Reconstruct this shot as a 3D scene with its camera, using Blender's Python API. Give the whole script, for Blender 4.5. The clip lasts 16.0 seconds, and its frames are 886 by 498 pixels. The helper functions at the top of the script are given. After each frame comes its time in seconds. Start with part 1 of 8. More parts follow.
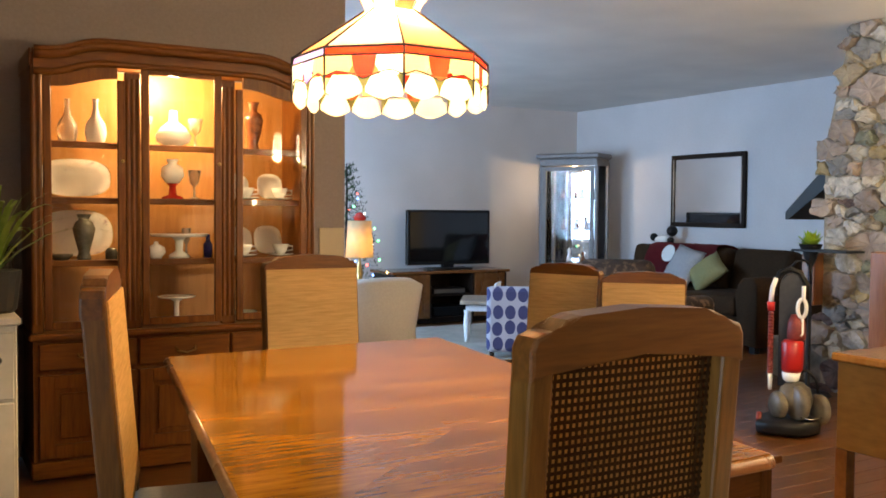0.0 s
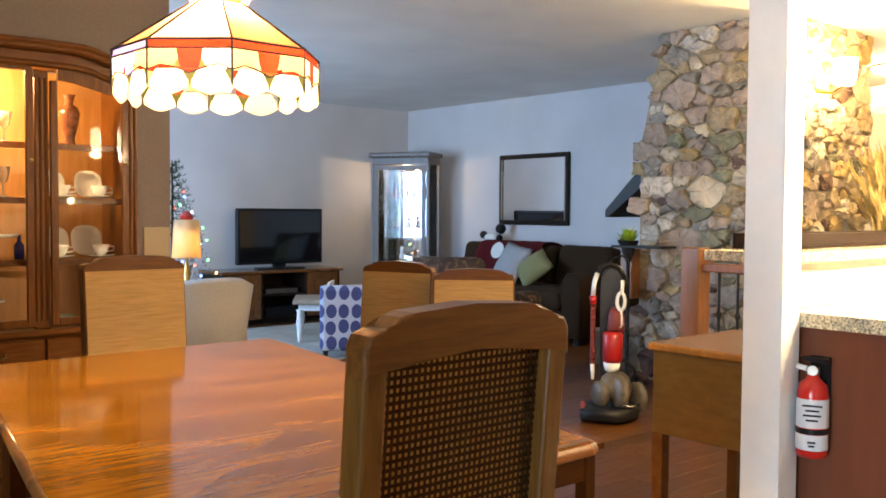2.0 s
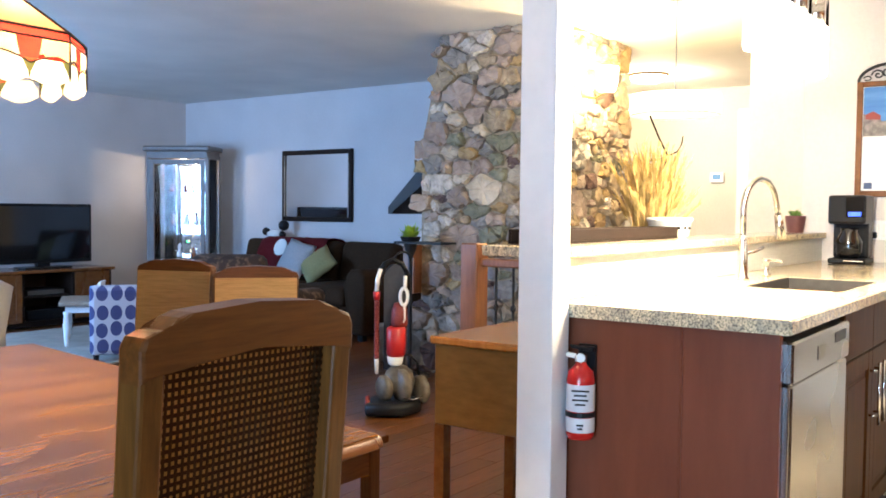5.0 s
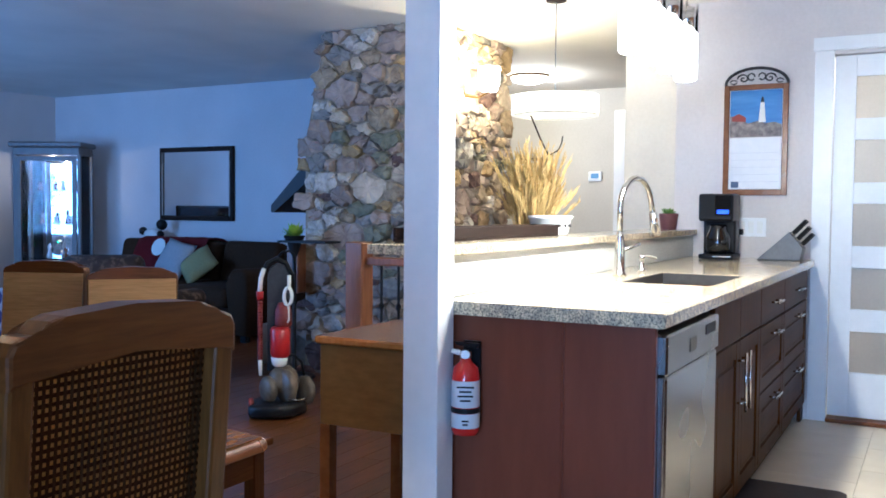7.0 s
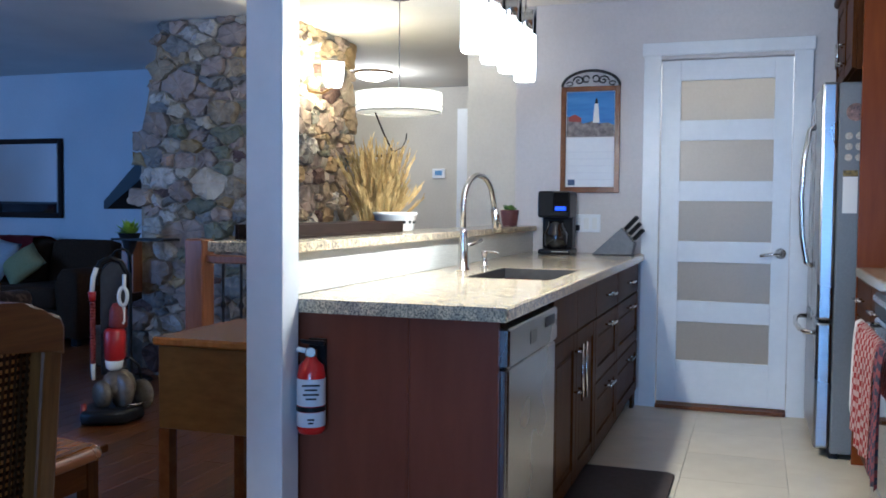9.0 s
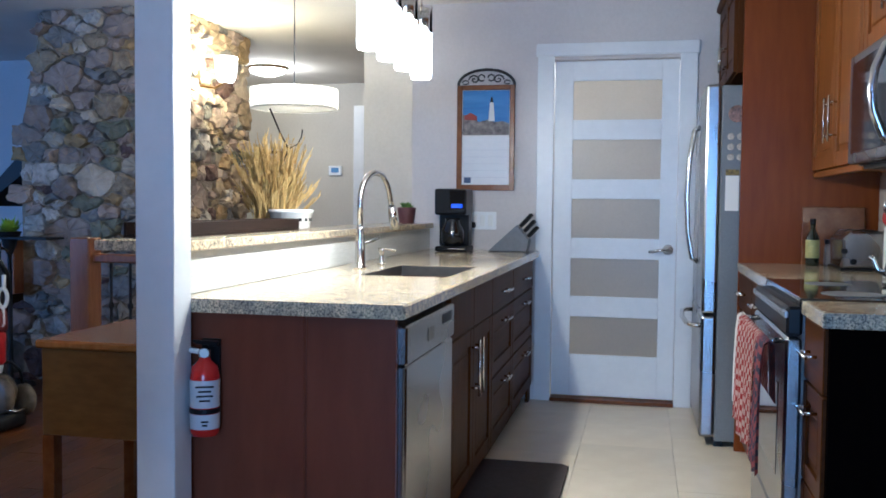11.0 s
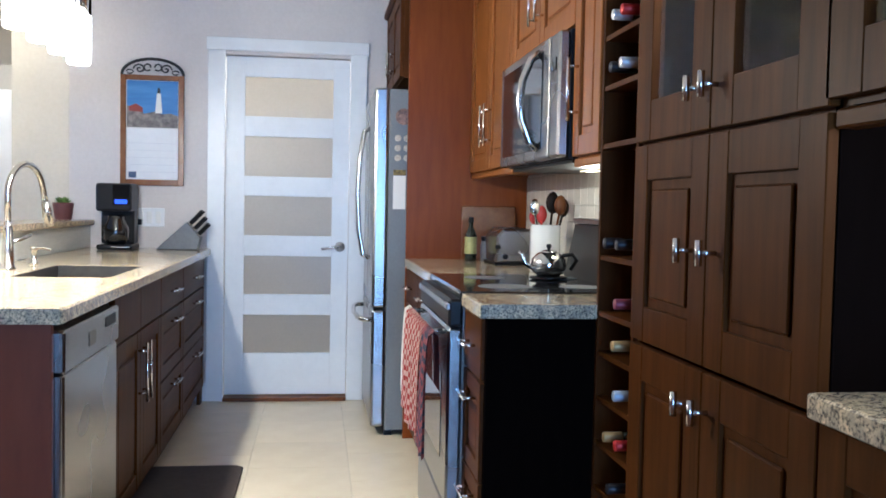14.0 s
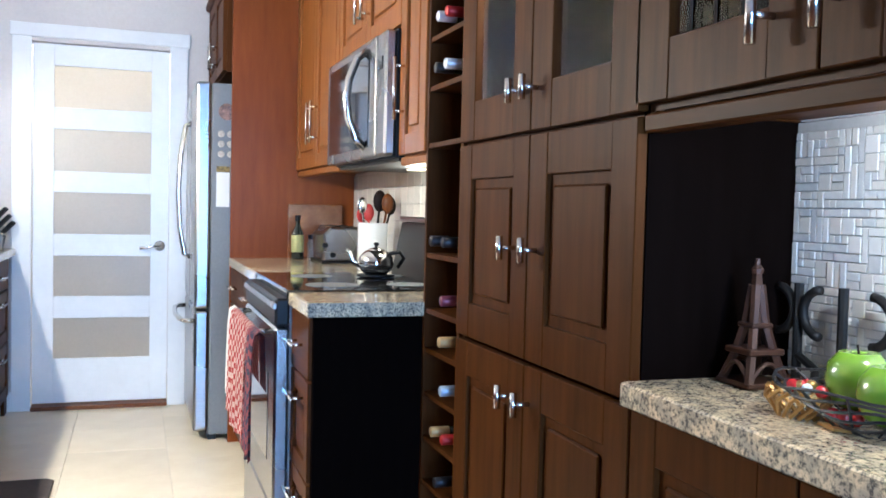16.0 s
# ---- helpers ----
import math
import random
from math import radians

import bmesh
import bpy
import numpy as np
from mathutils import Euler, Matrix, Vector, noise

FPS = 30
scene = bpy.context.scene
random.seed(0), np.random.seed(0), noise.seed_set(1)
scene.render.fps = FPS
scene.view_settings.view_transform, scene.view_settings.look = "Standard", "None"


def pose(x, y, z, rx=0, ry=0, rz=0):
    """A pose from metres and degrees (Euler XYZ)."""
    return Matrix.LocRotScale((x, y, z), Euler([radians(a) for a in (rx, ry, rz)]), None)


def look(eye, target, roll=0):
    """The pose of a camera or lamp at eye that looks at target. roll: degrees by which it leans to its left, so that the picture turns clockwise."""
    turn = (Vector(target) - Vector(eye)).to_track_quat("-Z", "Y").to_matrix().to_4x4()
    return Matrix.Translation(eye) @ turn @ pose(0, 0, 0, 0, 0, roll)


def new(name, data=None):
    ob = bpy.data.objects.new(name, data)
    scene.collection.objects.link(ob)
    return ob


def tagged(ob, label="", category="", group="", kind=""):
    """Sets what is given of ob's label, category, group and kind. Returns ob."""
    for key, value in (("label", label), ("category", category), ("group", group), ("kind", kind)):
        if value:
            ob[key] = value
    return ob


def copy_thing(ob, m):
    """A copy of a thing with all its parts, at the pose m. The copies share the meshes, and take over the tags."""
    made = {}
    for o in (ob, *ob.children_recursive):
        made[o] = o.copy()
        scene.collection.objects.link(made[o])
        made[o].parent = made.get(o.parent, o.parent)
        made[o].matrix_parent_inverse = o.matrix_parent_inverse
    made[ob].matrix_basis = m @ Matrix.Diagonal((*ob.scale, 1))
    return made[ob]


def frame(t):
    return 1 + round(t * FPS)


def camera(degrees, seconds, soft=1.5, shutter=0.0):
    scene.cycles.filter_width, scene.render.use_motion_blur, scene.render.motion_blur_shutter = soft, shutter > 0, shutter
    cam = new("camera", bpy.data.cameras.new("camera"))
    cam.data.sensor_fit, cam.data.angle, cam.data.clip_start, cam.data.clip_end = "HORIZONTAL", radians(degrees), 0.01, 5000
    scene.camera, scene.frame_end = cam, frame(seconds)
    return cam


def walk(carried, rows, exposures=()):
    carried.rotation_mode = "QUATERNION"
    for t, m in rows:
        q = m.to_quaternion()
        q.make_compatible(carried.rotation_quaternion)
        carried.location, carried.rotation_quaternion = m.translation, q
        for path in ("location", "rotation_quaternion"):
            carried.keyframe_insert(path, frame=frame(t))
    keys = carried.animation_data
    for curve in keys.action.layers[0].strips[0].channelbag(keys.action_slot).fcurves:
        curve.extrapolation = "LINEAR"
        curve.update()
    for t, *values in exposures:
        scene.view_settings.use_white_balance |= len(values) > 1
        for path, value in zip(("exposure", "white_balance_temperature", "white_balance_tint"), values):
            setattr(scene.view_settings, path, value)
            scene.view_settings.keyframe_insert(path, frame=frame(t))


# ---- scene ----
# ---- camera and walk ----
cam = camera(51.9, 16.0, soft=1.7)
EYE = (0.0, 0.0, 1.185)
ROWS = [
    (0, -30.05, -2.34, -0.46),
    (0.5, -33.07, -2.35, -0.43),
    (1, -35.69, -2.34, -0.40),
    (1.5, -38.20, -2.35, -0.43),
    (2, -40.55, -2.36, -0.38),
    (2.5, -43.02, -2.38, -0.34),
    (3, -45.43, -2.44, -0.32),
    (3.5, -47.83, -2.47, -0.42),
    (4, -49.94, -2.47, -0.48),
    (4.5, -52.15, -2.47, -0.54),
    (7, -61.34, -2.50, -0.48),
    (7.5, -63.85, -2.54, -0.41),
    (8, -66.46, -2.54, -0.35),
    (8.5, -68.98, -2.56, -0.36),
    (9, -71.07, -2.63, -0.54),
    (11.5, -79.40, -2.67, -0.77),
    (12, -82.42, -2.59, -1.02),
    (12.5, -88.35, -2.60, -0.91),
    (13, -92.50, -2.56, -1.14),
    (13.5, -95.55, -2.57, -1.16),
    (14, -97.88, -2.58, -1.17),
    (14.5, -99.78, -2.60, -1.11),
    (15, -102.62, -2.54, -1.14),
    (15.5, -105.51, -2.54, -1.17),
    (16, -108.71, -2.46, -1.36),
]
EXPOSURES = [(0, 0.12, 7400, 10), (4.5, 0.22, 6250, 10), (7, -0.6, 4480, 10), (9, -1.42, 4350, 10), (11.5, -1.38, 4430, 10), (13, -1.25, 4580, 10), (16, -0.28, 4620, 10)]
walk(cam, [(t, pose(*EYE, 90 + p, r, y)) for t, y, p, r in ROWS], EXPOSURES)


# ---- world and lights ----
def set_world():
    w = bpy.data.worlds.new("world")
    w.use_nodes = True
    scene.world = w
    nt = w.node_tree
    sky = nt.nodes.new("ShaderNodeTexSky")
    sky.sky_type, sky.sun_disc = "NISHITA", False
    sky.sun_elevation, sky.sun_rotation = radians(28), radians(200)
    nt.links.new(sky.outputs[0], nt.nodes["Background"].inputs[0])
    nt.nodes["Background"].inputs[1].default_value = 0.1


set_world()


def area_light(name, m, sx, sy, power, color):
    d = bpy.data.lights.new(name, "AREA")
    d.shape, d.size, d.size_y, d.energy, d.color = "RECTANGLE", sx, sy, power, color
    ob = new(name, d)
    ob.matrix_world = m
    return ob


def point_light(name, at, power, color, radius=0.04):
    d = bpy.data.lights.new(name, "POINT")
    d.energy, d.color, d.shadow_soft_size = power, color, radius
    ob = new(name, d)
    ob.location = at
    return ob


def down_light(name, at, power, color, degrees=140):
    d = bpy.data.lights.new(name, "SPOT")
    d.energy, d.color, d.spot_size, d.spot_blend, d.shadow_soft_size = power, color, radians(degrees), 0.5, 0.03
    ob = new(name, d)
    ob.location = at
    return ob


DAY = (0.33, 0.58, 1.0)
WARM = (1.0, 0.66, 0.34)
# daylight through the patio door behind the camera and through the living room's window
area_light("patio_daylight", look((-2.45, -0.06, 1.1), (0, -0.06, 1.05)), 1.06, 1.95, 52, (0.50, 0.73, 1.0)).data.spread = radians(95)
area_light("living_daylight", look((0.46, 7.2, 1.4), (3, 7.2, 1.3)), 2.0, 1.4, 245, DAY)
point_light("dining_bulb", (1.08, 2.14, 1.668), 80, (1.0, 0.69, 0.35), 0.03)
point_light("hutch_bulb", (1.07, 4.42, 1.80), 36, (1.0, 0.70, 0.37), 0.03)
point_light("curio_bulb", (6.594, 8.38, 1.66), 7, (1.0, 0.74, 0.46), 0.02)
point_light("table_lamp_bulb", (3.40, 7.35, 0.92), 5, WARM, 0.03)
point_light("ceiling_bulb", (7.83, 3.38, 2.30), 85, (1.0, 0.76, 0.46), 0.06)
point_light("store_room_bulb", (6.0, 0.2, 2.3), 100, (1.0, 0.86, 0.6), 0.06)
point_light("drum_bulb", (5.04, 2.01, 1.80), 32, (1.0, 0.76, 0.44), 0.05)
point_light("sconce_bulb", (5.62, 2.72, 2.09), 85, (1.0, 0.68, 0.26), 0.03)


# ---- materials ----
def mat(name, color, rough=0.5, metal=0.0, color2=None, scale=8.0, stretch=(1, 1, 1), bump=0.0, detail=6.0, spec=0.5, coat=0.0, contrast=(0.3, 0.7), vary=0.0, trans=0.0):
    m = bpy.data.materials.new(name)
    m.use_nodes = True
    nt = m.node_tree
    n, l = nt.nodes, nt.links
    b = n["Principled BSDF"]
    b.inputs["Base Color"].default_value = (*color, 1)
    b.inputs["Roughness"].default_value = rough
    b.inputs["Metallic"].default_value = metal
    b.inputs["Specular IOR Level"].default_value = spec
    b.inputs["Coat Weight"].default_value = coat
    b.inputs["Coat Roughness"].default_value = 0.08
    b.inputs["Transmission Weight"].default_value = trans
    tc = n.new("ShaderNodeTexCoord")
    mp = n.new("ShaderNodeMapping")
    mp.inputs["Scale"].default_value = stretch
    l.new(tc.outputs["Object"], mp.inputs[0])
    if color2 is not None:
        nz = n.new("ShaderNodeTexNoise")
        nz.inputs["Scale"].default_value, nz.inputs["Detail"].default_value = scale, detail
        nz.inputs["Roughness"].default_value = 0.62
        l.new(mp.outputs[0], nz.inputs["Vector"])
        rp = n.new("ShaderNodeValToRGB")
        rp.color_ramp.elements[0].position, rp.color_ramp.elements[1].position = contrast
        rp.color_ramp.elements[0].color, rp.color_ramp.elements[1].color = (*color, 1), (*color2, 1)
        l.new(nz.outputs[0], rp.inputs[0])
        out = rp.outputs[0]
        # slow stains on top of the grain
        nz2 = n.new("ShaderNodeTexNoise")
        nz2.inputs["Scale"].default_value = 1.7
        l.new(tc.outputs["Object"], nz2.inputs["Vector"])
        hs = n.new("ShaderNodeHueSaturation")
        mr = n.new("ShaderNodeMapRange")
        mr.inputs[3].default_value, mr.inputs[4].default_value = 0.86, 1.14
        l.new(nz2.outputs[0], mr.inputs[0])
        if vary:
            oi = n.new("ShaderNodeObjectInfo")
            mr2 = n.new("ShaderNodeMapRange")
            mr2.inputs[3].default_value, mr2.inputs[4].default_value = 1 - vary, 1 + vary
            l.new(oi.outputs["Random"], mr2.inputs[0])
            mu = n.new("ShaderNodeMath")
            mu.operation = "MULTIPLY"
            l.new(mr.outputs[0], mu.inputs[0])
            l.new(mr2.outputs[0], mu.inputs[1])
            l.new(mu.outputs[0], hs.inputs["Value"])
        else:
            l.new(mr.outputs[0], hs.inputs["Value"])
        l.new(out, hs.inputs["Color"])
        l.new(hs.outputs[0], b.inputs["Base Color"])
        if bump:
            bp = n.new("ShaderNodeBump")
            bp.inputs["Strength"].default_value, bp.inputs["Distance"].default_value = bump, 0.004
            l.new(nz.outputs[0], bp.inputs["Height"])
            l.new(bp.outputs[0], b.inputs["Normal"])
        mr3 = n.new("ShaderNodeMapRange")
        mr3.inputs[3].default_value, mr3.inputs[4].default_value = max(rough - 0.07, 0.02), min(rough + 0.1, 1)
        l.new(nz2.outputs[0], mr3.inputs[0])
        l.new(mr3.outputs[0], b.inputs["Roughness"])
    return m


def glow(name, color, strength):
    m = bpy.data.materials.new(name)
    m.use_nodes = True
    b = m.node_tree.nodes["Principled BSDF"]
    b.inputs["Base Color"].default_value = (*color, 1)
    b.inputs["Emission Color"].default_value = (*color, 1)
    b.inputs["Emission Strength"].default_value = strength
    return m


def glassy(name, color=(1, 1, 1), rough=0.0, weight=1.0):
    """Thin pane: mostly clear, with a Fresnel gloss."""
    m = bpy.data.materials.new(name)
    m.use_nodes = True
    n, l = m.node_tree.nodes, m.node_tree.links
    n.remove(n["Principled BSDF"])
    tr, gl, mx, fr = n.new("ShaderNodeBsdfTransparent"), n.new("ShaderNodeBsdfGlossy"), n.new("ShaderNodeMixShader"), n.new("ShaderNodeFresnel")
    tr.inputs[0].default_value = (*color, 1)
    gl.inputs["Roughness"].default_value = rough
    fr.inputs[0].default_value = 1.3
    l.new(fr.outputs[0], mx.inputs[0])
    l.new(tr.outputs[0], mx.inputs[1])
    l.new(gl.outputs[0], mx.inputs[2])
    l.new(mx.outputs[0], n["Material Output"].inputs[0])
    return m


def shade_glass(name, color):
    """Art glass or cloth lit from within."""
    m = bpy.data.materials.new(name)
    m.use_nodes = True
    n, l = m.node_tree.nodes, m.node_tree.links
    b = n["Principled BSDF"]
    tc, nz, rp = n.new("ShaderNodeTexCoord"), n.new("ShaderNodeTexNoise"), n.new("ShaderNodeValToRGB")
    nz.inputs["Scale"].default_value = 14
    l.new(tc.outputs["Object"], nz.inputs["Vector"])
    l.new(nz.outputs[0], rp.inputs[0])
    rp.color_ramp.elements[0].color = (*[c * 0.8 for c in color], 1)
    rp.color_ramp.elements[1].color = (*color, 1)
    l.new(rp.outputs[0], b.inputs["Base Color"])
    b.inputs["Roughness"].default_value = 0.25
    ts, mx = n.new("ShaderNodeBsdfTranslucent"), n.new("ShaderNodeMixShader")
    l.new(rp.outputs[0], ts.inputs[0])
    mx.inputs[0].default_value = 0.65
    l.new(b.outputs[0], mx.inputs[1])
    l.new(ts.outputs[0], mx.inputs[2])
    l.new(mx.outputs[0], n["Material Output"].inputs[0])
    return m


WALL_TAUPE = mat("wall_taupe", (0.225, 0.182, 0.175), 0.75, color2=(0.255, 0.21, 0.205), scale=60, bump=0.08)
WALL_LIVING = mat("wall_living", (0.60, 0.57, 0.56), 0.8, color2=(0.64, 0.61, 0.60), scale=60, bump=0.06)
WALL_KITCHEN = mat("wall_kitchen", (0.62, 0.58, 0.56), 0.75, color2=(0.67, 0.63, 0.61), scale=60, bump=0.06)
WALL_HALL = mat("wall_hall", (0.55, 0.52, 0.45), 0.8, color2=(0.60, 0.57, 0.50), scale=50, bump=0.06)
CEILING = mat("ceiling_paint", (0.74, 0.72, 0.68), 0.9, color2=(0.80, 0.78, 0.74), scale=90, bump=0.25)
WHITE = mat("white_paint", (0.78, 0.79, 0.80), 0.35, color2=(0.82, 0.83, 0.84), scale=20, bump=0.03)
OAK = mat("honey_oak", (0.085, 0.024, 0.004), 0.36, color2=(0.185, 0.064, 0.012), scale=5, stretch=(14, 14, 1.3), bump=0.12, coat=0.08, spec=0.22)
OAK_X = mat("honey_oak_across", (0.085, 0.024, 0.004), 0.36, color2=(0.185, 0.064, 0.012), scale=5, stretch=(1.3, 14, 14), bump=0.12, coat=0.08, spec=0.22)
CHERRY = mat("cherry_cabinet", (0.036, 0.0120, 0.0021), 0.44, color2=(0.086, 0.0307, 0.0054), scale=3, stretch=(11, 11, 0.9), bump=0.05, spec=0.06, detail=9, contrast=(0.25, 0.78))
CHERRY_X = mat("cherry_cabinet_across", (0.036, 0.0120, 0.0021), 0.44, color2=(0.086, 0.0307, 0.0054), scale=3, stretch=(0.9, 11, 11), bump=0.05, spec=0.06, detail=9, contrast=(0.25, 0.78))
CHERRY_PANEL = mat("cherry_peninsula_panel", (0.150, 0.043, 0.019), 0.42, color2=(0.185, 0.056, 0.025), scale=3, stretch=(6, 6, 1), spec=0.3)
# far darker than the cherry fronts it adjoins, with no gloss
END_BLACK = mat("near_black_end_board", (0.0030, 0.0020, 0.0016), 0.8, color2=(0.0048, 0.0031, 0.0026), scale=5, stretch=(12, 12, 1), spec=0.0)
PANEL_RED = mat("cherry_end_panel", (0.150, 0.037, 0.0035), 0.36, spec=0.18, color2=(0.19, 0.052, 0.0055), scale=4, stretch=(8, 8, 1), bump=0.03)


def granite(name):
    """Fine dark crystals and broader ochre drifts in a cream ground."""
    m = mat(name, (0.17, 0.155, 0.13), 0.15, color2=(0.78, 0.67, 0.46), scale=165, detail=5, contrast=(0.38, 0.55), coat=0.3)
    n, l = m.node_tree.nodes, m.node_tree.links
    hs = [k for k in n if k.type == "HUE_SAT"][0]
    rp = [k for k in n if k.type == "VALTORGB"][0]
    tc, nz, r2, mx = n.new("ShaderNodeTexCoord"), n.new("ShaderNodeTexNoise"), n.new("ShaderNodeValToRGB"), n.new("ShaderNodeMixRGB")
    nz.inputs["Scale"].default_value, nz.inputs["Detail"].default_value = 38, 6
    l.new(tc.outputs["Object"], nz.inputs["Vector"])
    l.new(nz.outputs[0], r2.inputs[0])
    r2.color_ramp.elements[0].position, r2.color_ramp.elements[1].position = 0.40, 0.60
    r2.color_ramp.elements[0].color, r2.color_ramp.elements[1].color = (0.66, 0.65, 0.66, 1), (1.08, 1.03, 0.93, 1)
    mx.blend_type = "MULTIPLY"
    mx.inputs[0].default_value = 1.0
    l.new(rp.outputs[0], mx.inputs[1])
    l.new(r2.outputs[0], mx.inputs[2])
    l.new(mx.outputs[0], hs.inputs["Color"])
    return m


GRANITE = granite("granite")
STEEL = mat("brushed_steel", (0.33, 0.325, 0.32), 0.27, metal=1.0, color2=(0.40, 0.395, 0.39), scale=6, stretch=(2, 2, 120), bump=0.02)
STEEL_SIDE = mat("grey_fridge_side", (0.16, 0.17, 0.18), 0.45, color2=(0.19, 0.20, 0.21), scale=120, bump=0.05)
CHROME = mat("satin_nickel", (0.68, 0.67, 0.65), 0.18, metal=1.0)
BLACK = mat("black_plastic", (0.009, 0.009, 0.010), 0.38, spec=0.2)
BLACK_GLASS = mat("black_glass", (0.008, 0.008, 0.009), 0.05, coat=0.5)
IRON = mat("black_iron", (0.015, 0.014, 0.013), 0.55, metal=0.3)
TILE_FLOOR = mat("floor_tile", (0.68, 0.58, 0.42), 0.30, color2=(0.75, 0.66, 0.50), scale=7, bump=0.03, vary=0.05)
GROUT = mat("grout", (0.50, 0.45, 0.37), 0.9, color2=(0.54, 0.49, 0.41), scale=40)
PLANK = mat("floor_plank", (0.06, 0.019, 0.0045), 0.30, color2=(0.145, 0.052, 0.012), scale=4, stretch=(1.2, 16, 8), bump=0.06, vary=0.22)
CLEAR = glassy("clear_glass")
MIRROR = mat("mirror", (0.85, 0.86, 0.87), 0.02, metal=1.0)


# ---- building helpers ----
ORIGIN = {}


def thing(name, at=(0, 0, 0), label="", category="", group="", kind=""):
    ob = new(name)
    ob.empty_display_size = 0.1
    ob.location = at
    ORIGIN[ob.name] = Vector(at)
    return tagged(ob, label, category, group, kind)


def mesh_of(bm, material, smooth=False):
    me = bpy.data.meshes.new("mesh")
    bmesh.ops.recalc_face_normals(bm, faces=bm.faces)
    bm.to_mesh(me)
    bm.free()
    for m in material if isinstance(material, (list, tuple)) else (material,):
        me.materials.append(m)
    if smooth:
        me.polygons.foreach_set("use_smooth", [True] * len(me.polygons))
    return me


def part(name, bm, material, parent=None, label="", smooth=False):
    """One mesh object under a thing or a part, from a bmesh in the thing's coordinates."""
    o = ORIGIN.get(parent.name, Vector()) if parent else Vector()
    if o.length:
        bmesh.ops.translate(bm, verts=bm.verts, vec=-o)
    ob = new(name, mesh_of(bm, material, smooth))
    ob.parent = parent
    ORIGIN[ob.name] = o
    return tagged(ob, label)


def solid(name, bm, material, label="", category="", group="", kind="", smooth=False):
    return tagged(part(name, bm, material, None, "", smooth), label, category, group, kind)


def box(x0, x1, y0, y1, z0, z1, b=0.0, bm=None, seg=1):
    bm = bm or bmesh.new()
    r = bmesh.ops.create_cube(bm, size=1.0, matrix=Matrix.LocRotScale(((x0 + x1) / 2, (y0 + y1) / 2, (z0 + z1) / 2), None, (abs(x1 - x0), abs(y1 - y0), abs(z1 - z0))))
    if b:
        bmesh.ops.bevel(bm, geom=list({e for v in r["verts"] for e in v.link_edges}), offset=b, segments=seg, profile=0.5, affect="EDGES")
    return bm


def rod(a, c, r, bm=None, n=10, r2=None):
    bm = bm or bmesh.new()
    a, c = Vector(a), Vector(c)
    d = c - a
    m = Matrix.Translation((a + c) / 2) @ d.to_track_quat("Z", "Y").to_matrix().to_4x4()
    bmesh.ops.create_cone(bm, cap_ends=True, segments=n, radius1=r, radius2=r if r2 is None else r2, depth=d.length, matrix=m)
    return bm


def tube(pts, r, bm=None, n=8):
    """A bent round bar along points."""
    bm = bm or bmesh.new()
    pts = [Vector(p) for p in pts]
    rings, ref = [], Vector((0.13, 0.21, 0.97))
    for i, p in enumerate(pts):
        t = (pts[min(i + 1, len(pts) - 1)] - pts[max(i - 1, 0)]).normalized()
        s = t.cross(ref)
        if s.length < 1e-3:
            s = t.cross(Vector((1, 0, 0)))
        s.normalize()
        u = s.cross(t)
        ref = u if abs(u.dot(t)) < 0.5 else ref
        rings.append([bm.verts.new(p + r * (math.cos(k * math.tau / n) * s + math.sin(k * math.tau / n) * u)) for k in range(n)])
    for a, c in zip(rings, rings[1:]):
        for k in range(n):
            bm.faces.new((a[k], a[(k + 1) % n], c[(k + 1) % n], c[k]))
    bm.faces.new(rings[0])
    bm.faces.new(rings[-1])
    return bm


def lathe(profile, at=(0, 0, 0), n=20, bm=None, caps=True):
    """A turned shape from (radius, height) pairs."""
    bm = bm or bmesh.new()
    rings = []
    for r, z in profile:
        rings.append([bm.verts.new((at[0] + max(r, 1e-4) * math.cos(k * math.tau / n), at[1] + max(r, 1e-4) * math.sin(k * math.tau / n), at[2] + z)) for k in range(n)])
    for a, c in zip(rings, rings[1:]):
        for k in range(n):
            bm.faces.new((a[k], a[(k + 1) % n], c[(k + 1) % n], c[k]))
    if caps:
        bm.faces.new(rings[0])
        bm.faces.new(rings[-1])
    return bm


def prism(poly, z0, z1, b=0.0, bm=None, axis="z"):
    """A slab from an outline: (x, y) for axis z, (x, z) for axis y, (y, z) for axis x."""
    bm = bm or bmesh.new()
    def put(p, h):
        return {"z": (p[0], p[1], h), "y": (p[0], h, p[1]), "x": (h, p[0], p[1])}[axis]
    lo = [bm.verts.new(put(p, z0)) for p in poly]
    hi = [bm.verts.new(put(p, z1)) for p in poly]
    fs = [bm.faces.new(lo), bm.faces.new(hi)]
    n = len(poly)
    for k in range(n):
        fs.append(bm.faces.new((lo[k], lo[(k + 1) % n], hi[(k + 1) % n], hi[k])))
    if b:
        bmesh.ops.bevel(bm, geom=list({e for f in fs[:2] for e in f.edges}), offset=b, segments=2, profile=0.5, affect="EDGES")
    return bm


def face_frame(o, u, n):
    """Columns: along the face, up, out of the face."""
    u, n = Vector(u), Vector(n)
    m = Matrix((u, Vector((0, 0, 1)), n)).transposed().to_4x4()
    return Matrix.Translation(o) @ m


def moved(bm, m):
    bmesh.ops.transform(bm, matrix=m, verts=bm.verts)
    return bm


# ---- structure ----
H = 2.43


